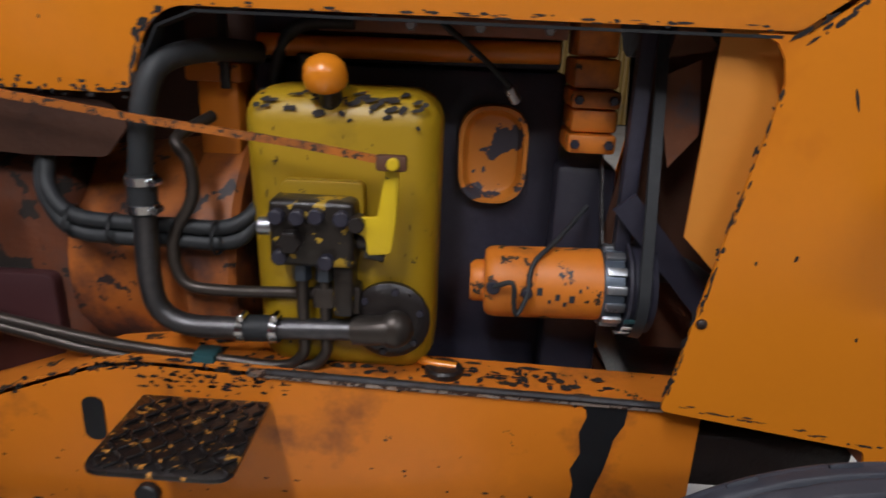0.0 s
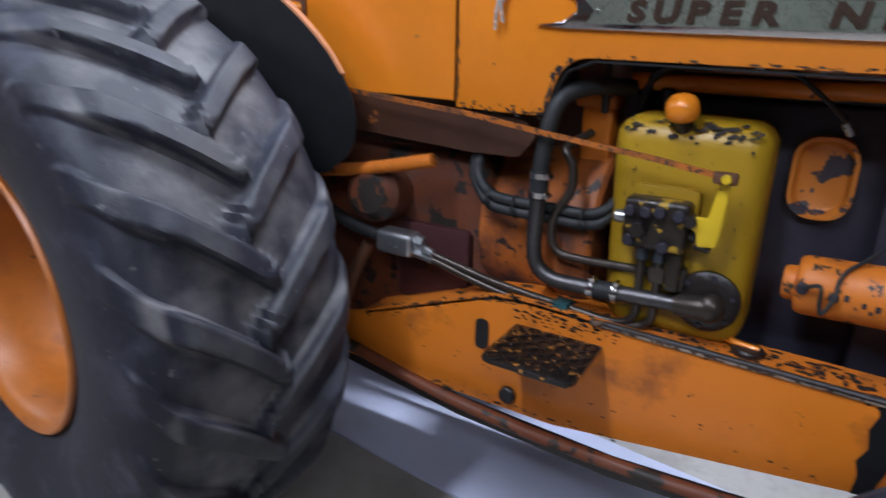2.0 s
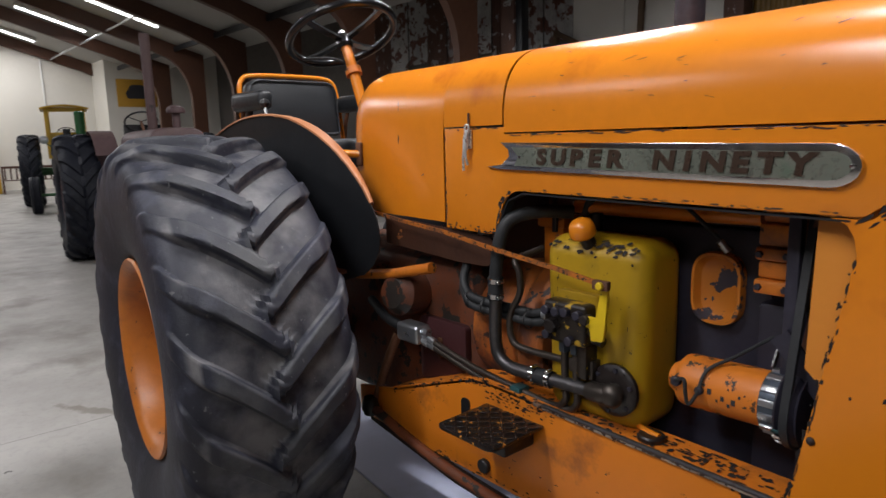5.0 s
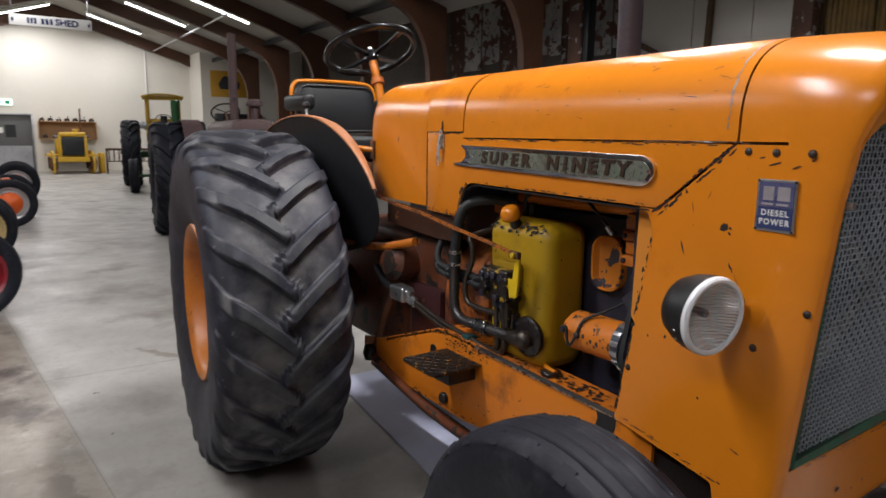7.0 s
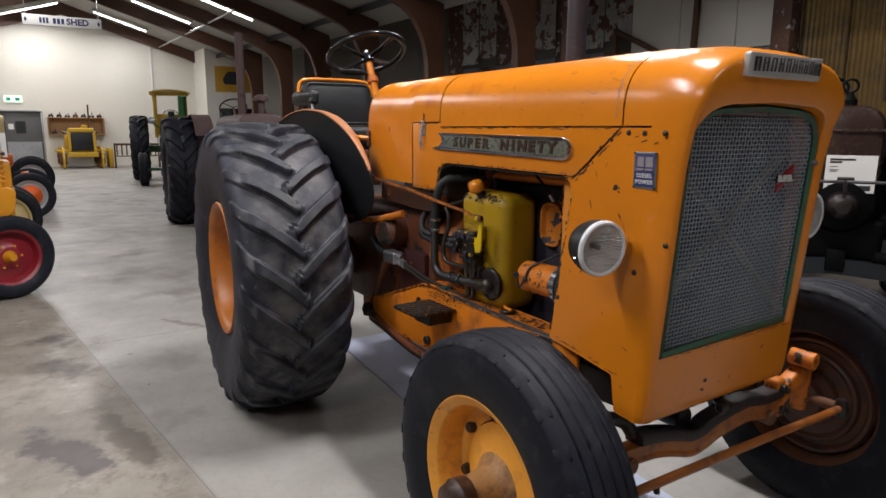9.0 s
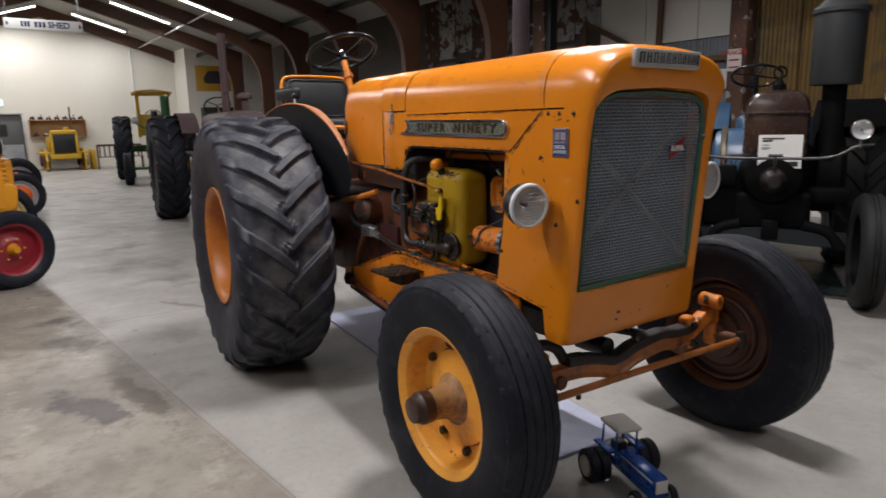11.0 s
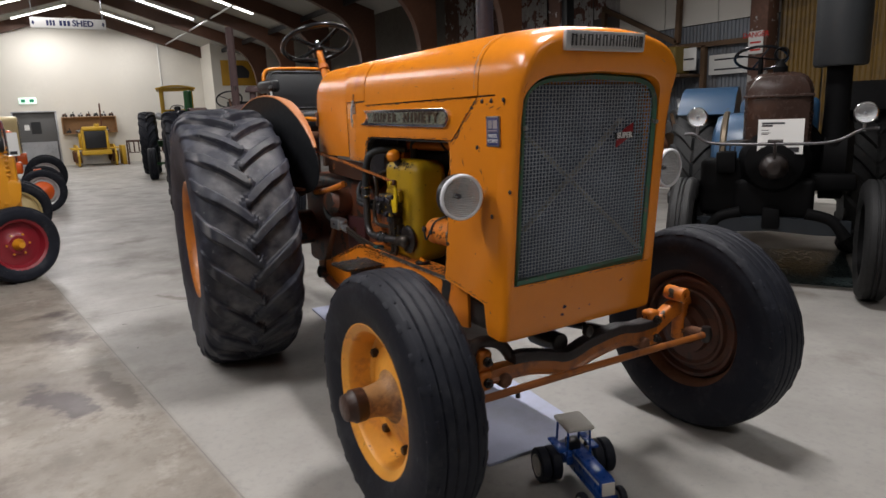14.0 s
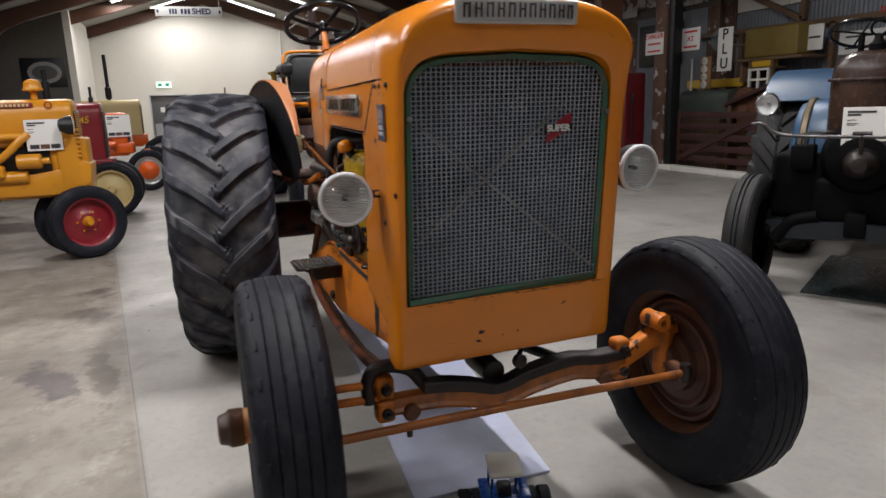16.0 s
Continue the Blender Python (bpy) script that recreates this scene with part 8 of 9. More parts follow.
poster = thing("poster", "yellow poster of a dark machine", "poster", pose(STEP_N, 6.3, 2.9))
part("sheet", box(0, 0.02, -0.7, 0.7, 0, 1.0, 0.005), material("poster_yellow", (0.5, 0.27, 0.02), 0.6, vary=0.1), poster)
part("picture", plate(rounded([(-0.35, 0.3), (0.4, 0.3), (0.45, 0.55), (0.2, 0.8), (-0.2, 0.8), (-0.4, 0.5)], 0.05), 0.004, lambda u, v, w: (0.02 + w, u, v)), ink, poster)
cab = thing("display_case", "dark display case with small white cards", "cabinet", pose(STEP_N, 6.6, 1.3))
part("case", box(0, 0.35, -0.9, 0.9, 0, 0.95, 0.02), black_paint, cab)
for i in range(5):
    part("card", box(0.35, 0.354, -0.8 + 0.33 * i, -0.6 + 0.33 * i, 0.3, 0.55), paper, cab)
lpost = thing("wall_board", "dark wall board with a pale oval emblem", "sign", pose(STEP_X, -4.6, 2.3))
part("board", box(0, 0.03, -0.65, 0.6, 0, 0.9, 0.006), black_paint, lpost)
part("oval", plate([(0.48 * math.cos(radians(q)), 0.45 + 0.34 * math.sin(radians(q))) for q in range(0, 360, 15)], 0.004, lambda u, v, w: (0.03 + w, u, v)), material("pale_grey_enamel", (0.3, 0.3, 0.29), 0.5), lpost)
part("oval_inner", plate([(0.36 * math.cos(radians(q)), 0.45 + 0.22 * math.sin(radians(q))) for q in range(0, 360, 15)], 0.003, lambda u, v, w: (0.0345 + w, u, v)), door_grey, lpost)
duct = thing("conduit", "white conduit running up the end wall", "pipe", pose(FAR_X, 3.6, 0))
part("pipe", cyl((0.05, 0, 0), (0.05, 0, 5.4), 0.03, seg=10), white_plastic, duct)


# the dark blue single-cylinder tractor beside the orange one
ANTIQUE_AT = pose(-1.11, 3.01, 0, 0, 0, -60)
antique_blue = material("worn_blue_paint", (0.016, 0.06, 0.13), 0.38, vary=0.15, scale=4, chips=(0.05, 0.035, 0.025), chip_at=0.66, chip_scale=12)
# near-black base with little specular, for body, chassis and one wing
antique_dark = material("near_black_paint", (0.0022, 0.0022, 0.0026), 0.7, vary=0.25, scale=6)
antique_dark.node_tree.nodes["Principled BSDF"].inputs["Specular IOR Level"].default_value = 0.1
axle_blue = material("grimy_slate_blue_paint", (0.009, 0.013, 0.018), 0.45, vary=0.25, scale=8)
rubber_antique = material("old_black_rubber", (0.006, 0.0063, 0.007), 0.7, vary=0.3, scale=8, stain=(0.014, 0.014, 0.015), stain_at=0.55, stain_scale=9, bump=0.3)
antique = thing("tractor", "dark blue and brown antique tractor with a big air cleaner", "tractor", ANTIQUE_AT, group="other vintage tractors")
antique_brown = material("glossy_dark_brown_paint", (0.04, 0.022, 0.017), 0.25, vary=0.2, scale=5, coat=0.3)
part("radiator_housing", bonnet_shell(-0.7, -0.07, 0.22, 0.235, 1.0, 1.635, n=3.2, nose=0.1), antique_brown, antique, "glossy dark brown radiator housing")
part("radiator_band", box(-0.085, -0.055, -0.235, 0.235, 1.45, 1.47, 0.006), antique_brown, antique)
part("filler", lathe_at([(0.05, 0), (0.05, 0.05), (0.03, 0.07), (0.02, 0.1), (0, 0.1)], (-0.2, 0, 1.62), (0, 0, 1), 16), antique_dark, antique)
part("filler_ring", sweep([(-0.2, 0.045 * math.cos(2 * math.pi * i / 20), 1.765 + 0.045 * math.sin(2 * math.pi * i / 20)) for i in range(20)], circle(0.008, 8), closed=True, up=(1, 0, 0)), antique_dark, antique)
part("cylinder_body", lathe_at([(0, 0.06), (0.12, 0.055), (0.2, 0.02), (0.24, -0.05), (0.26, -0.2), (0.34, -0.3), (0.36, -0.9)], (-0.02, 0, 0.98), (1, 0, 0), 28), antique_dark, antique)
part("hot_bulb", lathe_at([(0, 0.09), (0.045, 0.08), (0.08, 0.04), (0.1, -0.02), (0.1, -0.06)], (0.07, 0, 0.95), (1, 0, 0), 20), oily, antique)
part("spindle", cyl((0.12, 0.0, 0.98), (0.12, 0.0, 1.14), 0.012, seg=8), oily, antique)
part("spindle_handle", cyl((0.12, -0.05, 1.14), (0.12, 0.05, 1.14), 0.012, seg=8), oily, antique)
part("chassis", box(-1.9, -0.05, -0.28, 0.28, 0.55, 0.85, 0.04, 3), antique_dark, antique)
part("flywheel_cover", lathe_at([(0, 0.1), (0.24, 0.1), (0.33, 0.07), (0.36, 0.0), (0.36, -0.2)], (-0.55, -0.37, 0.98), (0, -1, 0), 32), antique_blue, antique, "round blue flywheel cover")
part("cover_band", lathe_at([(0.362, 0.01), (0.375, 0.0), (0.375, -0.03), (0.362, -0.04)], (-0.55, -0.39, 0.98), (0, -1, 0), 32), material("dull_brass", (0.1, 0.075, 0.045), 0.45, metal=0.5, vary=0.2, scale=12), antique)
part("engine_guard", box(-0.32, -0.06, -0.52, -0.2, 0.56, 1.0, 0.05, 3), antique_dark, antique, "black casting beside the cylinder")
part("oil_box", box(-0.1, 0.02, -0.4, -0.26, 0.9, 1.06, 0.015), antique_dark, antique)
for k in range(4):
    part("oil_line", tube([(-0.02, -0.38 + 0.035 * k, 1.06), (0.0, -0.36 + 0.035 * k, 1.12), (-0.02, -0.25 + 0.03 * k, 1.14), (-0.06, -0.15 + 0.03 * k, 1.05)], 0.005, 6), oily, antique)
part("steering_drop_arm", tube([(-0.25, -0.45, 0.75), (-0.1, -0.52, 0.6), (0.05, -0.5, 0.47)], 0.022, 10), antique_dark, antique)
part("flywheel", lathe_at([(0, 0.1), (0.25, 0.1), (0.33, 0.05), (0.33, -0.1)], (-0.55, 0.42, 0.98), (0, 1, 0), 32), antique_dark, antique)
ac = part("air_cleaner", lathe_at([(0.0, -0.02), (0.17, -0.02), (0.18, 0.0), (0.18, 0.5), (0.195, 0.51), (0.195, 0.54), (0.12, 0.61), (0.07, 0.64), (0.065, 0.9), (0, 0.9)], (-0.32, 0.39, 1.68), (0, 0, 1), 28), material("dark_grey_paint", (0.02, 0.023, 0.026), 0.5, vary=0.1), antique, "tall dark grey air cleaner drum")
part("cleaner_pipe", cyl((-0.32, 0.39, 0.85), (-0.32, 0.39, 1.68), 0.085, seg=22), antique_dark, ac)
part("cleaner_foot", box(-0.47, -0.17, 0.2, 0.55, 0.75, 0.88, 0.03), antique_dark, ac)
bar = part("lamp_bar", tube([(0.12, -0.62, 1.2), (0.12, -0.55, 1.2), (0.12, -0.42, 1.13), (0.12, 0, 1.12), (0.12, 0.35, 1.13), (0.12, 0.52, 1.21), (0.12, 0.62, 1.22)], 0.011, 12), steel, antique, "bent steel lamp bar")
for y in (-0.53, 0.535):
    l = part("head_lamp", lathe_at([(0, -0.1), (0.035, -0.09), (0.062, -0.04), (0.069, 0.0)], (0.14, y, 1.325), (1, 0, -0.05), 24), black_paint, antique)
    part("lamp_rim", lathe_at([(0.067, 0.0), (0.074, 0.005), (0.07, 0.012), (0.064, 0.01)], (0.14, y, 1.325), (1, 0, -0.05), 24), chrome, l)
    part("reflector", lathe_at([(0.066, 0.0), (0.05, -0.012), (0.03, -0.02), (0, -0.024)], (0.14, y, 1.325), (1, 0, -0.05), 24), fluted_white, l)
    part("bulb", lathe_at([(0, 0.0), (0.011, -0.008), (0.011, -0.05)], (0.14, y, 1.325), (1, 0, -0.05), 12), galvanised, l)
    part("lamp_lens", lathe_at([(0.066, 0.008), (0.04, 0.018), (0, 0.022)], (0.14, y, 1.325), (1, 0, -0.05), 24), lens_mat, l).visible_shadow = False
    part("lamp_post", cyl((0.12, y, 1.2), (0.12, y, 1.27), 0.01, seg=8), galvanised, l)
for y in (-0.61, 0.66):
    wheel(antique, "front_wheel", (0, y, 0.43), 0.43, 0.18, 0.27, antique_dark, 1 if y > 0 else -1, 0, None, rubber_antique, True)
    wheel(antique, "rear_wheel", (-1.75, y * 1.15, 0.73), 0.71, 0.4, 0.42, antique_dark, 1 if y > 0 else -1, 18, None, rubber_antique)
    part("rear_wing", solid(grid_surface([[(-1.75 + 0.86 * math.sin(radians(q)), y * k, 0.72 + 0.86 * math.cos(radians(q))) for q in range(-75, 48, 6)] for k in (0.62, 1.4)]), 0.01), antique_blue if y < 0 else antique_dark, antique, "blue rear wing" if y < 0 else "dark rear wing")
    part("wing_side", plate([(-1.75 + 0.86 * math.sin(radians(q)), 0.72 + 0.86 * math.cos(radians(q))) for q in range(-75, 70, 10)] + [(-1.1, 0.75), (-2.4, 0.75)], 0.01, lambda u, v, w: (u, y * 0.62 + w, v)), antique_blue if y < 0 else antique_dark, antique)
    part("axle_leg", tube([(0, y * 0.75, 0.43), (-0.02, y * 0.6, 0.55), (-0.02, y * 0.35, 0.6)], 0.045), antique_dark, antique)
part("front_axle", sweep([(-0.02, -0.52, 0.5), (-0.02, -0.3, 0.5), (-0.02, 0, 0.52), (-0.02, 0.3, 0.5), (-0.02, 0.52, 0.5)], [(-0.03, -0.055), (0.03, -0.055), (0.03, 0.055), (-0.03, 0.055)]), axle_blue, antique, "flat dark blue-grey axle beam")
part("axle_pivot", box(-0.1, 0.03, -0.06, 0.06, 0.48, 0.64, 0.015), antique_dark, antique)
sc = part("steering_column", cyl((-0.72, -0.15, 1.3), (-0.82, -0.16, 1.77), 0.02, seg=10), antique_dark, antique)
mm = Matrix.Translation((-0.82, -0.16, 1.78)) @ frame_to((-0.4, 0, 0.9))
part("steering_wheel", sweep([mm @ Vector((0.2 * math.cos(2 * math.pi * i / 32), 0.2 * math.sin(2 * math.pi * i / 32), 0)) for i in range(32)], circle(0.012, 8), closed=True), gloss_black, sc)
for i in range(4):
    a = radians(90 * i + 20)
    part("spoke", sweep([mm @ Vector((0, 0, 0)), mm @ Vector((0.2 * math.cos(a), 0.2 * math.sin(a), 0))], circle(0.008, 6)), gloss_black, sc)
part("tank", box(-1.5, -0.78, -0.3, 0.3, 0.95, 1.45, 0.06, 3), antique_blue, antique)
info_board(ANTIQUE_AT @ pose(0.02, 0.03, 1.04, 6, 0, 90), 0.3, 0.255, "white printed information sheet on the antique tractor's front")
tray = thing("drip_mat", "dark thin drip mat under the antique tractor", "mat", ANTIQUE_AT)
part("sheet", box(-1.62, -0.28, -0.32, 0.62, 0.0, 0.008, 0.002), material("dark_green_mat", (0.03, 0.042, 0.043), 0.3, vary=0.1), tray)


# ---- the display bay along the north side ----
def corrugated(x0, x1, z0, z1, y, pitch=0.076, amp=0.009):
    n = max(4, int((x1 - x0) / pitch * 4))
    rows = [[(x0 + (x1 - x0) * i / n, y + amp * math.sin(2 * math.pi * (x1 - x0) / pitch * i / n), z) for i in range(n + 1)] for z in (z0, z1)]
    return solid(grid_surface(rows), 0.001)


sheet_white = material("peeling_white_iron", (0.5, 0.5, 0.49), 0.6, vary=0.15, scale=3, chips=(0.12, 0.05, 0.035), chip_at=0.52, chip_scale=3.2, stain=(0.25, 0.24, 0.24), stain_at=0.5, stain_scale=1.5)
sheet_grey = material("grey_blue_iron", (0.17, 0.19, 0.22), 0.55, vary=0.15, scale=2, stain=(0.12, 0.12, 0.13), stain_at=0.5)
sheet_olive = material("olive_ochre_iron", (0.2, 0.115, 0.018), 0.55, vary=0.2, scale=1.6, stain=(0.09, 0.055, 0.02), stain_at=0.5, stain_scale=2.5)
sheet_pale = material("pale_grey_panel", (0.74, 0.72, 0.67), 0.7, vary=0.06, scale=1.2)
sheet_rust = material("rusted_old_iron", (0.13, 0.065, 0.045), 0.75, vary=0.3, scale=4, chips=(0.35, 0.34, 0.33), chip_at=0.58, chip_scale=5)
bay_timber = material("weathered_timber", (0.15, 0.09, 0.05), 0.7, vary=0.2, scale=5)
gate_red = material("dark_red_timber", (0.055, 0.016, 0.013), 0.65, vary=0.2, scale=5)
pump_red = material("pump_red_paint", (0.13, 0.008, 0.012), 0.35, vary=0.08, scale=3)

WY = SIDE_R - 0.06
iron_wall = thing("wall_cladding", "patchwork of old corrugated iron sheets on the side wall", "cladding", kind="structure")
x = -15.2
k = 0
while x < -9.0:
    part("iron_sheet", corrugated(x, x + 0.74, 3.1 + 0.12 * (k % 3), 5.2, WY - 0.02 * (k % 2)), sheet_white if k % 3 else sheet_rust, iron_wall)
    part("iron_sheet", corrugated(x, x + 0.74, 0.02, 3.12, WY), sheet_grey if k % 2 else sheet_rust, iron_wall)
    x += 0.75
    k += 1
while x < -5.4:
    part("wall_panel", box(x, x + 1.16, WY - 0.01, WY + 0.02, 2.9, 5.2), sheet_pale, iron_wall)
    part("iron_sheet", corrugated(x, x + 1.16, 0.02, 2.88, WY), sheet_grey, iron_wall)
    x += 1.18
while x < 6.5:
    part("iron_sheet", corrugated(x, x + 0.74, 0.02, 4.4 if k % 4 else 4.2, WY - 0.02 * (k % 2)), sheet_olive, iron_wall)
    x += 0.75
    k += 1
part("top_flashing", corrugated(-5.0, 6.5, 4.1, 5.2, WY - 0.05), sheet_rust, iron_wall)
for a, c in (((-8.8, 3.5), (-6.9, 2.6)), ((-6.9, 2.6), (-6.85, 4.2)), ((-8.8, 3.55), (-8.8, 2.2)), ((-9.6, 2.55), (-5.2, 2.5)), ((-7.4, 2.5), (-7.4, 0.1)), ((-8.2, 2.5), (-8.2, 0.1)), ((-6.3, 2.5), (-6.3, 0.1))):
    part("stud", sweep([(a[0], WY - 0.1, a[1]), (c[0], WY - 0.1, c[1])], [(-0.045, -0.045), (0.045, -0.045), (0.045, 0.045), (-0.045, 0.045)], up=(0, 1, 0)), bay_timber, iron_wall)
win = thing("window_1", "small multi-pane window in the ochre iron wall", "window", pose(-2.85, WY - 0.03, 1.4), kind="structure")
for x in (0, 0.3, 0.6, 0.9):
    part("mullion", box(x, x + 0.03, -0.05, -0.01, 0, 0.75, 0.004), bay_timber, win)
for z in (0, 0.36, 0.72):
    part("transom", box(0, 0.93, -0.045, -0.015, z, z + 0.03, 0.004), bay_timber, win)
for i in range(3):
    for j in range(2):
        part("pane", box(0.03 + 0.3 * i, 0.3 + 0.3 * i, -0.03, -0.024, 0.03 + 0.36 * j, 0.36 + 0.36 * j), sheet_pale, win)
part("sill", box(-0.08, 1.0, -0.14, 0.0, -0.06, 0.0, 0.008), bay_timber, win)
post1 = thing("clad_post", "tall post clad in peeling rusty iron", "post", pose(-5.0, 9.0, 0))
part("post", box(-0.16, 0.16, -0.16, 0.16, 0, 4.9, 0.02), sheet_rust, post1)
post2 = thing("clad_post", "grey weathered timber post at the corner of the display", "post", pose(-8.75, 7.95, 0))
part("post", box(-0.2, 0.12, -0.15, 0.15, 0, 4.6, 0.02), sheet_rust, post2)
part("steel_edge", box(0.12, 0.27, -0.1, 0.1, 0, 4.2, 0.01), black_paint, post2)

kerb = thing("kerb", "pale painted kerb in front of the display", "kerb", pose(-9.5, 7.75, 0), kind="structure")
for i in range(6):
    part("kerb_block", box(i * 1.2, i * 1.2 + 1.19, 0, 0.2, 0, 0.1, 0.01), sheet_pale, kerb)
gate = thing("gate", "dark red five-bar timber gate", "gate", pose(-8.5, 8.05, 0.1))
for x in (0, 1.95):
    part("stile", box(x, x + 0.1, -0.03, 0.03, 0, 1.0, 0.006), gate_red, gate)
for i in range(5):
    part("bar", box(0.1, 1.95, -0.02, 0.02, 0.08 + 0.2 * i, 0.19 + 0.2 * i, 0.005), gate_red, gate)
part("brace", sweep([(0.1, -0.035, 0.12), (1.95, -0.035, 0.9)], [(-0.015, -0.05), (0.015, -0.05), (0.015, 0.05), (-0.015, 0.05)]), gate_red, gate)
eng = thing("old_engine", "dark green stationary engine behind the gate", "engine", pose(-8.2, 8.6, 0.0))
grn = material("dull_green_paint", (0.05, 0.065, 0.055), 0.55, vary=0.15, scale=4)
part("stand", box(-0.5, 0.5, -0.3, 0.3, 0, 0.95, 0.02), bay_timber, eng)
part("cover", bonnet_shell(-0.6, 0.62, 0.28, 0.28, 0.95, 1.48), grn, eng)
part("flywheel", lathe_at([(0.05, -0.04), (0.25, -0.05), (0.3, -0.04), (0.3, 0.04), (0.25, 0.05), (0.05, 0.04)], (0.9, -0.1, 1.2), (0, 1, 0), 28), rust, eng)
part("axle", cyl((0.55, -0.1, 1.2), (0.95, -0.1, 1.2), 0.05, seg=12), rust, eng)
part("bearing", box(0.8, 1.0, -0.2, 0.1, 0.6, 1.2, 0.02), rust, eng)
mach = thing("old_machine", "rusty jumble of an old machine behind the gate", "machine", pose(-6.6, 8.5, 0))
for i in range(14):
    a, r = i * 2.4, 0.12 + 0.05 * (i % 3)
    part("pulley", lathe_at([(0.02, -0.02), (r, -0.03), (r, 0.03), (0.02, 0.02)], (0.35 * math.cos(a), -0.25 * math.sin(a), 0.6 + 0.06 * i), (math.cos(a), 0.8, 0.3), 16), (rust, silver, bay_timber)[i % 3], mach)
part("shaft", cyl((0, 0, 0.0), (0, 0, 1.5), 0.05, seg=10), rust, mach)
part("base", box(-0.5, 0.5, -0.35, 0.35, 0, 0.5, 0.03), bay_timber, mach)
crate = thing("fuel_tank", "dull yellow tank on a timber shelf", "tank", pose(-7.03, 8.9, 1.99))
part("body", box(-0.55, 0.55, -0.25, 0.2, 0, 0.5, 0.04, 3), material("dull_yellow_paint", (0.2, 0.14, 0.03), 0.6, vary=0.15), crate)
part("shelf", box(-0.7, 0.7, -0.3, 0.35, -0.05, -0.002, 0.005), bay_timber, crate)
part("bracket", box(-0.65, -0.6, -0.2, 0.4, -0.4, -0.05, 0.005), bay_timber, crate)
tin = thing("toolbox", "bright yellow box on the display shelf", "box", pose(-7.16, 8.72, 1.83))
part("body", box(-0.2, 0.2, -0.1, 0.1, 0.0, 0.12, 0.02), cab_yellow, tin)
part("shelf", box(-0.28, 0.28, -0.12, 0.2, -0.03, 0.0, 0.004), bay_timber, tin)
for x in (-0.26, 0.22):
    part("shelf_post", box(x, x + 0.04, -0.1, -0.04, -1.83, 0.14, 0.004), bay_timber, tin)
frame_old = thing("old_window_frame", "small pale window frame leaning in the display", "frame", pose(-7.16, 8.6, 1.43))
for x in (-0.22, -0.03, 0.18):
    part("upright", box(x, x + 0.04, -0.02, 0.02, 0.0, 0.38, 0.004), sheet_pale, frame_old)
for z in (0.0, 0.17, 0.34):
    part("rail", box(-0.22, 0.22, -0.025, 0.015, z, z + 0.04, 0.004), sheet_pale, frame_old)
part("support", box(-0.25, 0.25, -0.06, 0.06, -1.43, 0.0, 0.01), bay_timber, frame_old)
beam_y = thing("yellow_beam", "long yellow implement beam behind the old engine", "implement", pose(-8.5, 8.95, 1.52))
part("beam", box(-0.75, 0.72, -0.05, 0.05, 0.0, 0.16, 0.02), cab_yellow, beam_y)
for x in (-0.6, 0.6):
    part("leg", box(x - 0.04, x + 0.04, -0.04, 0.04, -1.52, 0.0, 0.006), rust, beam_y)
totem = thing("insulator_board", "pale board with a column of round fittings", "board", pose(-8.46, 8.62, 1.5))
part("board", box(-0.13, 0.13, 0.0, 0.03, 0.0, 0.6, 0.006), wood_pale, totem)
for i in range(4):
    part("round_fitting", lathe_at([(0.03, 0.0), (0.07, 0.005), (0.075, 0.03), (0.05, 0.05), (0.03, 0.05)], (0, 0.0, 0.08 + 0.145 * i), (0, -1, 0), 18), sheet_pale, totem)
part("post", box(-0.04, 0.04, 0.03, 0.09, -1.5, 0.55, 0.006), bay_timber, totem)
rod = thing("white_rod", "thin white rod standing in the display", "rod", pose(-8.7, 8.5, 0))
part("shaft", cyl((0, 0, 0.0), (0.02, 0, 2.04), 0.018, seg=8), white_plastic, rod)
part("tip", cyl((0.02, 0, 2.04), (0.02, 0, 2.08), 0.024, seg=8), white_plastic, rod)
disc = thing("enamel_disc", "grey enamel disc hung on the timber wall", "sign", pose(-8.3, 8.75, 2.38))
part("disc", lathe_at([(0, 0.012), (0.17, 0.01), (0.19, 0.0), (0.185, -0.01)], (0, 0, 0), (0, -1, 0), 28), sheet_grey, disc)
part("hanger", cyl((0, 0, 0.0), (0, WY - 8.75, 0.1), 0.012, seg=6), rust, disc)
plank = thing("plank", "dark plank propped across the display", "plank", pose(-7.1, 8.35, 1.2))
part("board", sweep([(-0.5, 0, 0.0), (0.6, 0, 0.36)], [(-0.03, -0.07), (0.03, -0.07), (0.03, 0.07), (-0.03, 0.07)], up=(0, 1, 0)), gate_red, plank)
for x, z in ((-0.42, 0.0), (0.5, 0.26)):
    part("prop", box(x - 0.03, x + 0.03, -0.03, 0.03, -1.2, z, 0.005), bay_timber, plank)


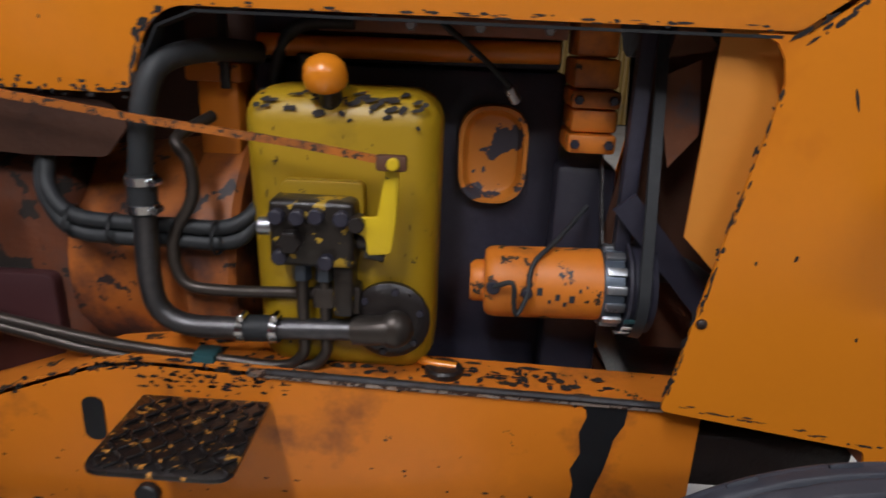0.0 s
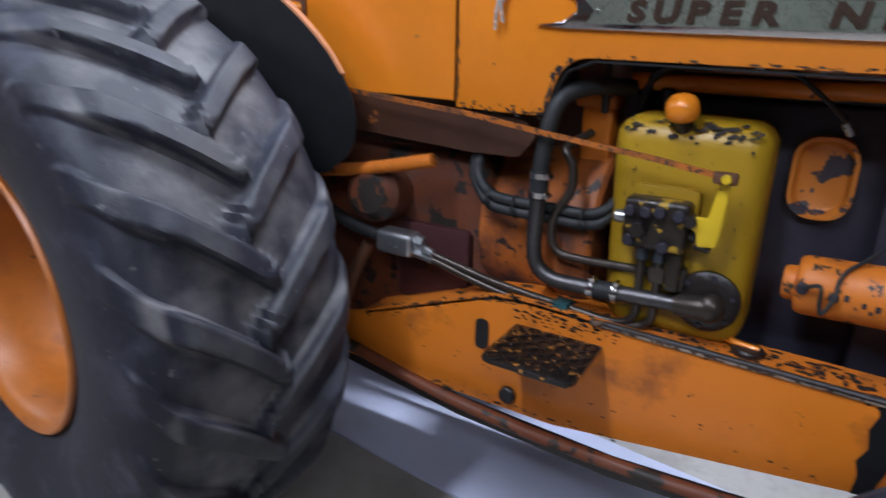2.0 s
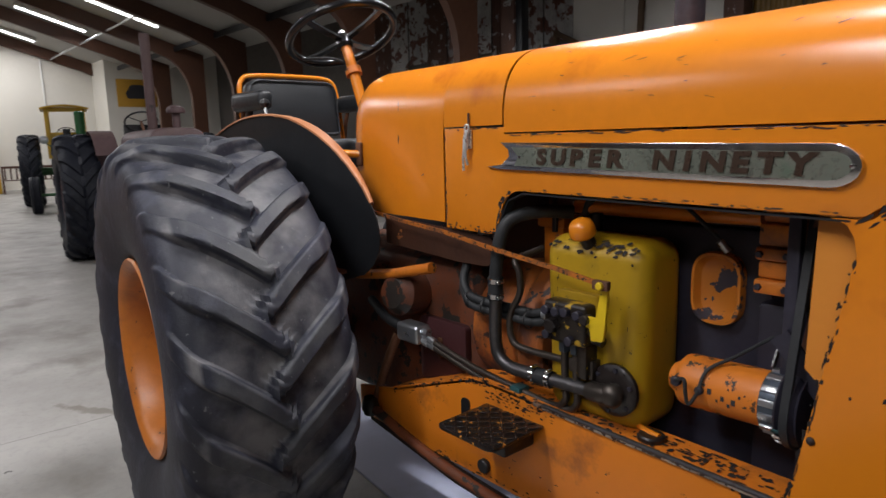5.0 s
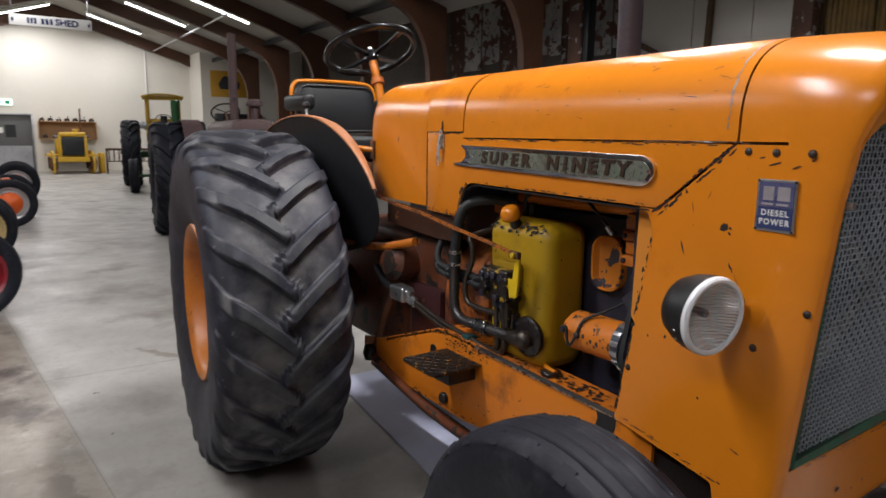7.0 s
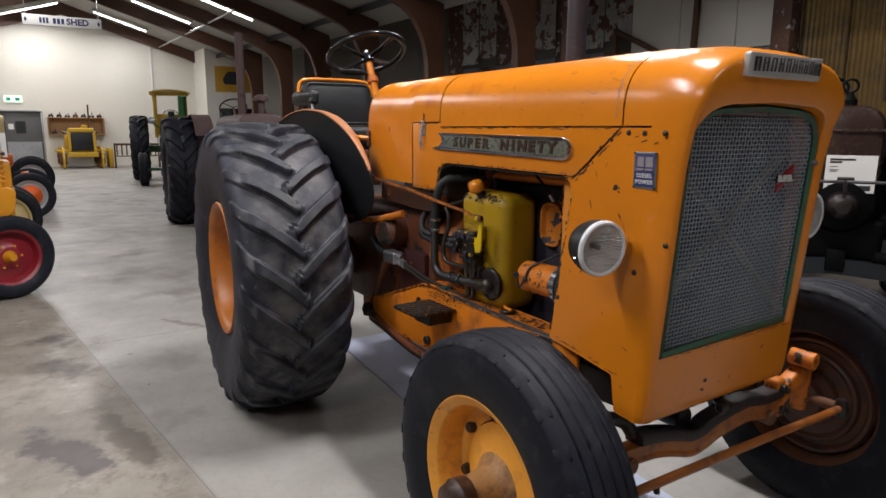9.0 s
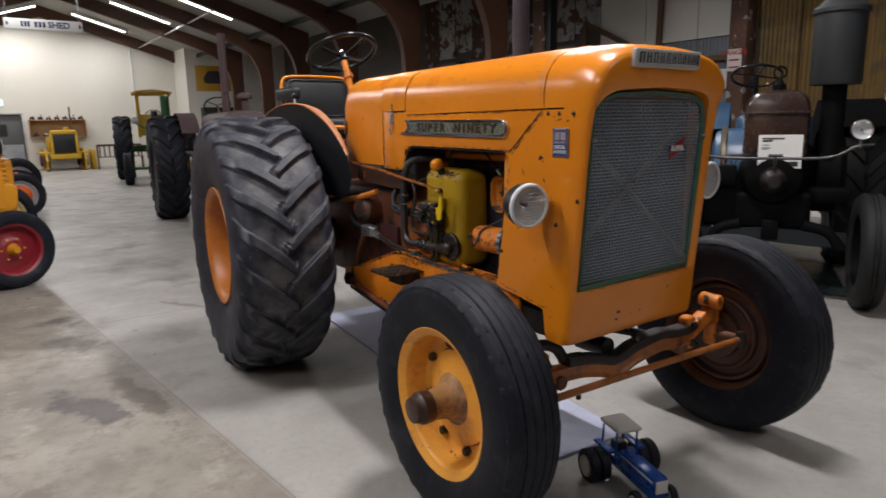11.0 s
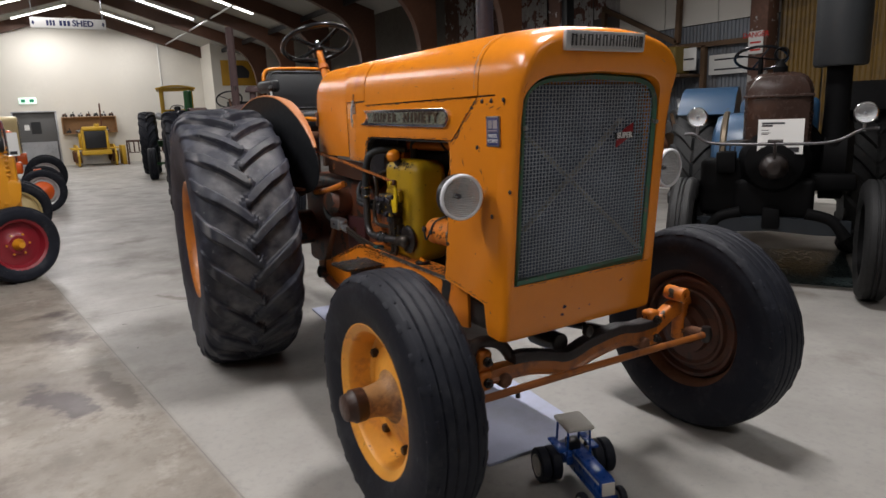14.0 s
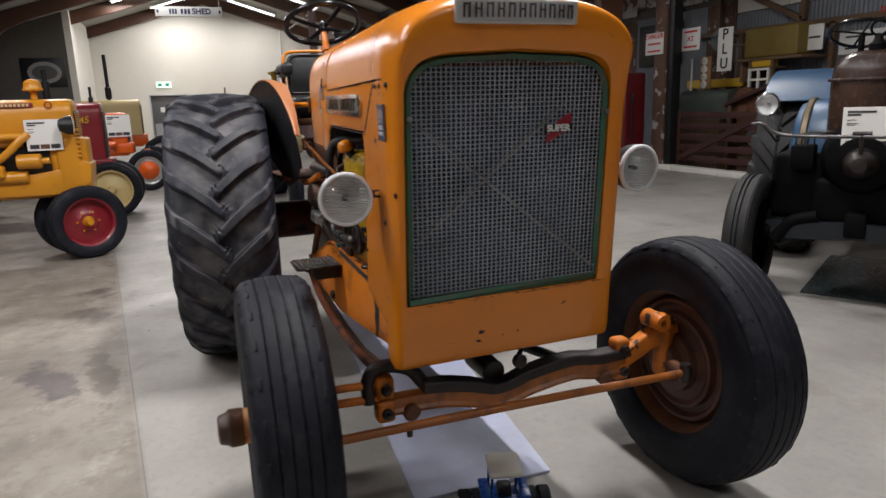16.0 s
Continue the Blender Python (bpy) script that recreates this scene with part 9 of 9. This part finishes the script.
def notice(x, y, z, w, h, label, words, colours, upright=False, reach=0.1):
    """A painted notice facing the aisle; unreadable lines are bars."""
    t = thing("notice", label, "sign", pose(x, y, z))
    part("board", box(-w / 2, w / 2, -0.01, 0.01, 0, h, 0.003), white_plastic, t)
    part("fixing", cyl((0, 0.01, h * 0.6), (0, reach, h * 0.6), 0.015, seg=8), galvanised, t)
    if upright:
        for i, ch in enumerate(words):
            part("letter", lettering(ch, h / len(words) * 1.05, 0.004, pose(0, -0.013, h * (1 - (i + 0.5) / len(words)), 90, 0, 0), bold=0.004), ink, t, "", 0)
    else:
        n = len(words)
        for i, wd_ in enumerate(words):
            z1 = h * (1 - (i + 0.5) / n)
            if wd_:
                part("letters", lettering(wd_, h / n * 0.95, 0.004, pose(0, -0.013, z1, 90, 0, 0), bold=0.002), colours, t, "", 0)
            else:
                part("print_line", box(-w * 0.36, w * 0.36, -0.0135, -0.0105, z1 - h * 0.04, z1 + h * 0.04), colours, t)
    return t


notice(-8.92, 7.78, 2.17, 0.5, 0.4, "white danger notice with red lettering on a post", ["DANGER", "", ""], red_ink)
notice(-8.3, 8.1, 2.2, 0.46, 0.4, "white notice with dark and red lines", ["", "AT", ""], red_ink, reach=1.15)
notice(-7.56, 8.2, 1.79, 0.33, 0.74, "tall white sign with black capitals", "PLU", ink, True, reach=1.05)
notice(-5.0, 8.8, 2.22, 0.26, 0.36, "white danger sign on the rusty post", ["DANGER", "", ""], red_ink)
notice(-5.75, 9.2, 1.95, 0.8, 0.35, "long white sign with black print", ["", ""], ink)
notice(-6.36, 8.9, 2.05, 0.3, 0.4, "dark small sign on the display wall", [""], ink)
pump = thing("fuel_pump", "dark red antique fuel pump cabinet", "pump", pose(-9.38, 7.5, 0))
part("cabinet", box(-0.3, 0.3, -0.25, 0.25, 0.1, 1.85, 0.05, 3), pump_red, pump)
part("base", box(-0.34, 0.34, -0.29, 0.29, 0, 0.1, 0.01), black_paint, pump)
part("dial", box(-0.15, 0.15, -0.262, -0.25, 1.15, 1.5, 0.004), paper, pump)
part("plate", box(-0.12, 0.12, -0.262, -0.25, 0.55, 0.75, 0.004), paper, pump)
part("nozzle", tube([(0.3, -0.1, 1.3), (0.38, -0.12, 1.45), (0.36, -0.12, 1.2), (0.33, -0.1, 0.6)], 0.02), black_paint, pump)
post3 = thing("enamel_sign", "dark enamel sign with pale blocks on the display wall", "sign", pose(-10.6, WY - 0.03, 2.05))
part("board", box(-0.7, 0.7, -0.02, 0.0, 0, 0.9, 0.005), black_paint, post3)
for k in (-0.25, 0.2):
    part("mark", box(k - 0.13, k + 0.13, -0.026, -0.02, 0.3, 0.65, 0.002), sheet_pale, post3)
stack = thing("coil_spring", "stack of rusty coils beside the ochre wall", "coil", pose(-2.0, 8.4, 0.0))
for i in range(7):
    part("ring", sweep([(0.25 * math.cos(2 * math.pi * j / 24), 0.25 * math.sin(2 * math.pi * j / 24), 0.85 + 0.06 * i) for j in range(24)], circle(0.022, 8), closed=True), rust, stack)
part("table", box(-0.6, 0.6, -0.4, 0.4, 0.0, 0.83, 0.02), gate_red, stack)
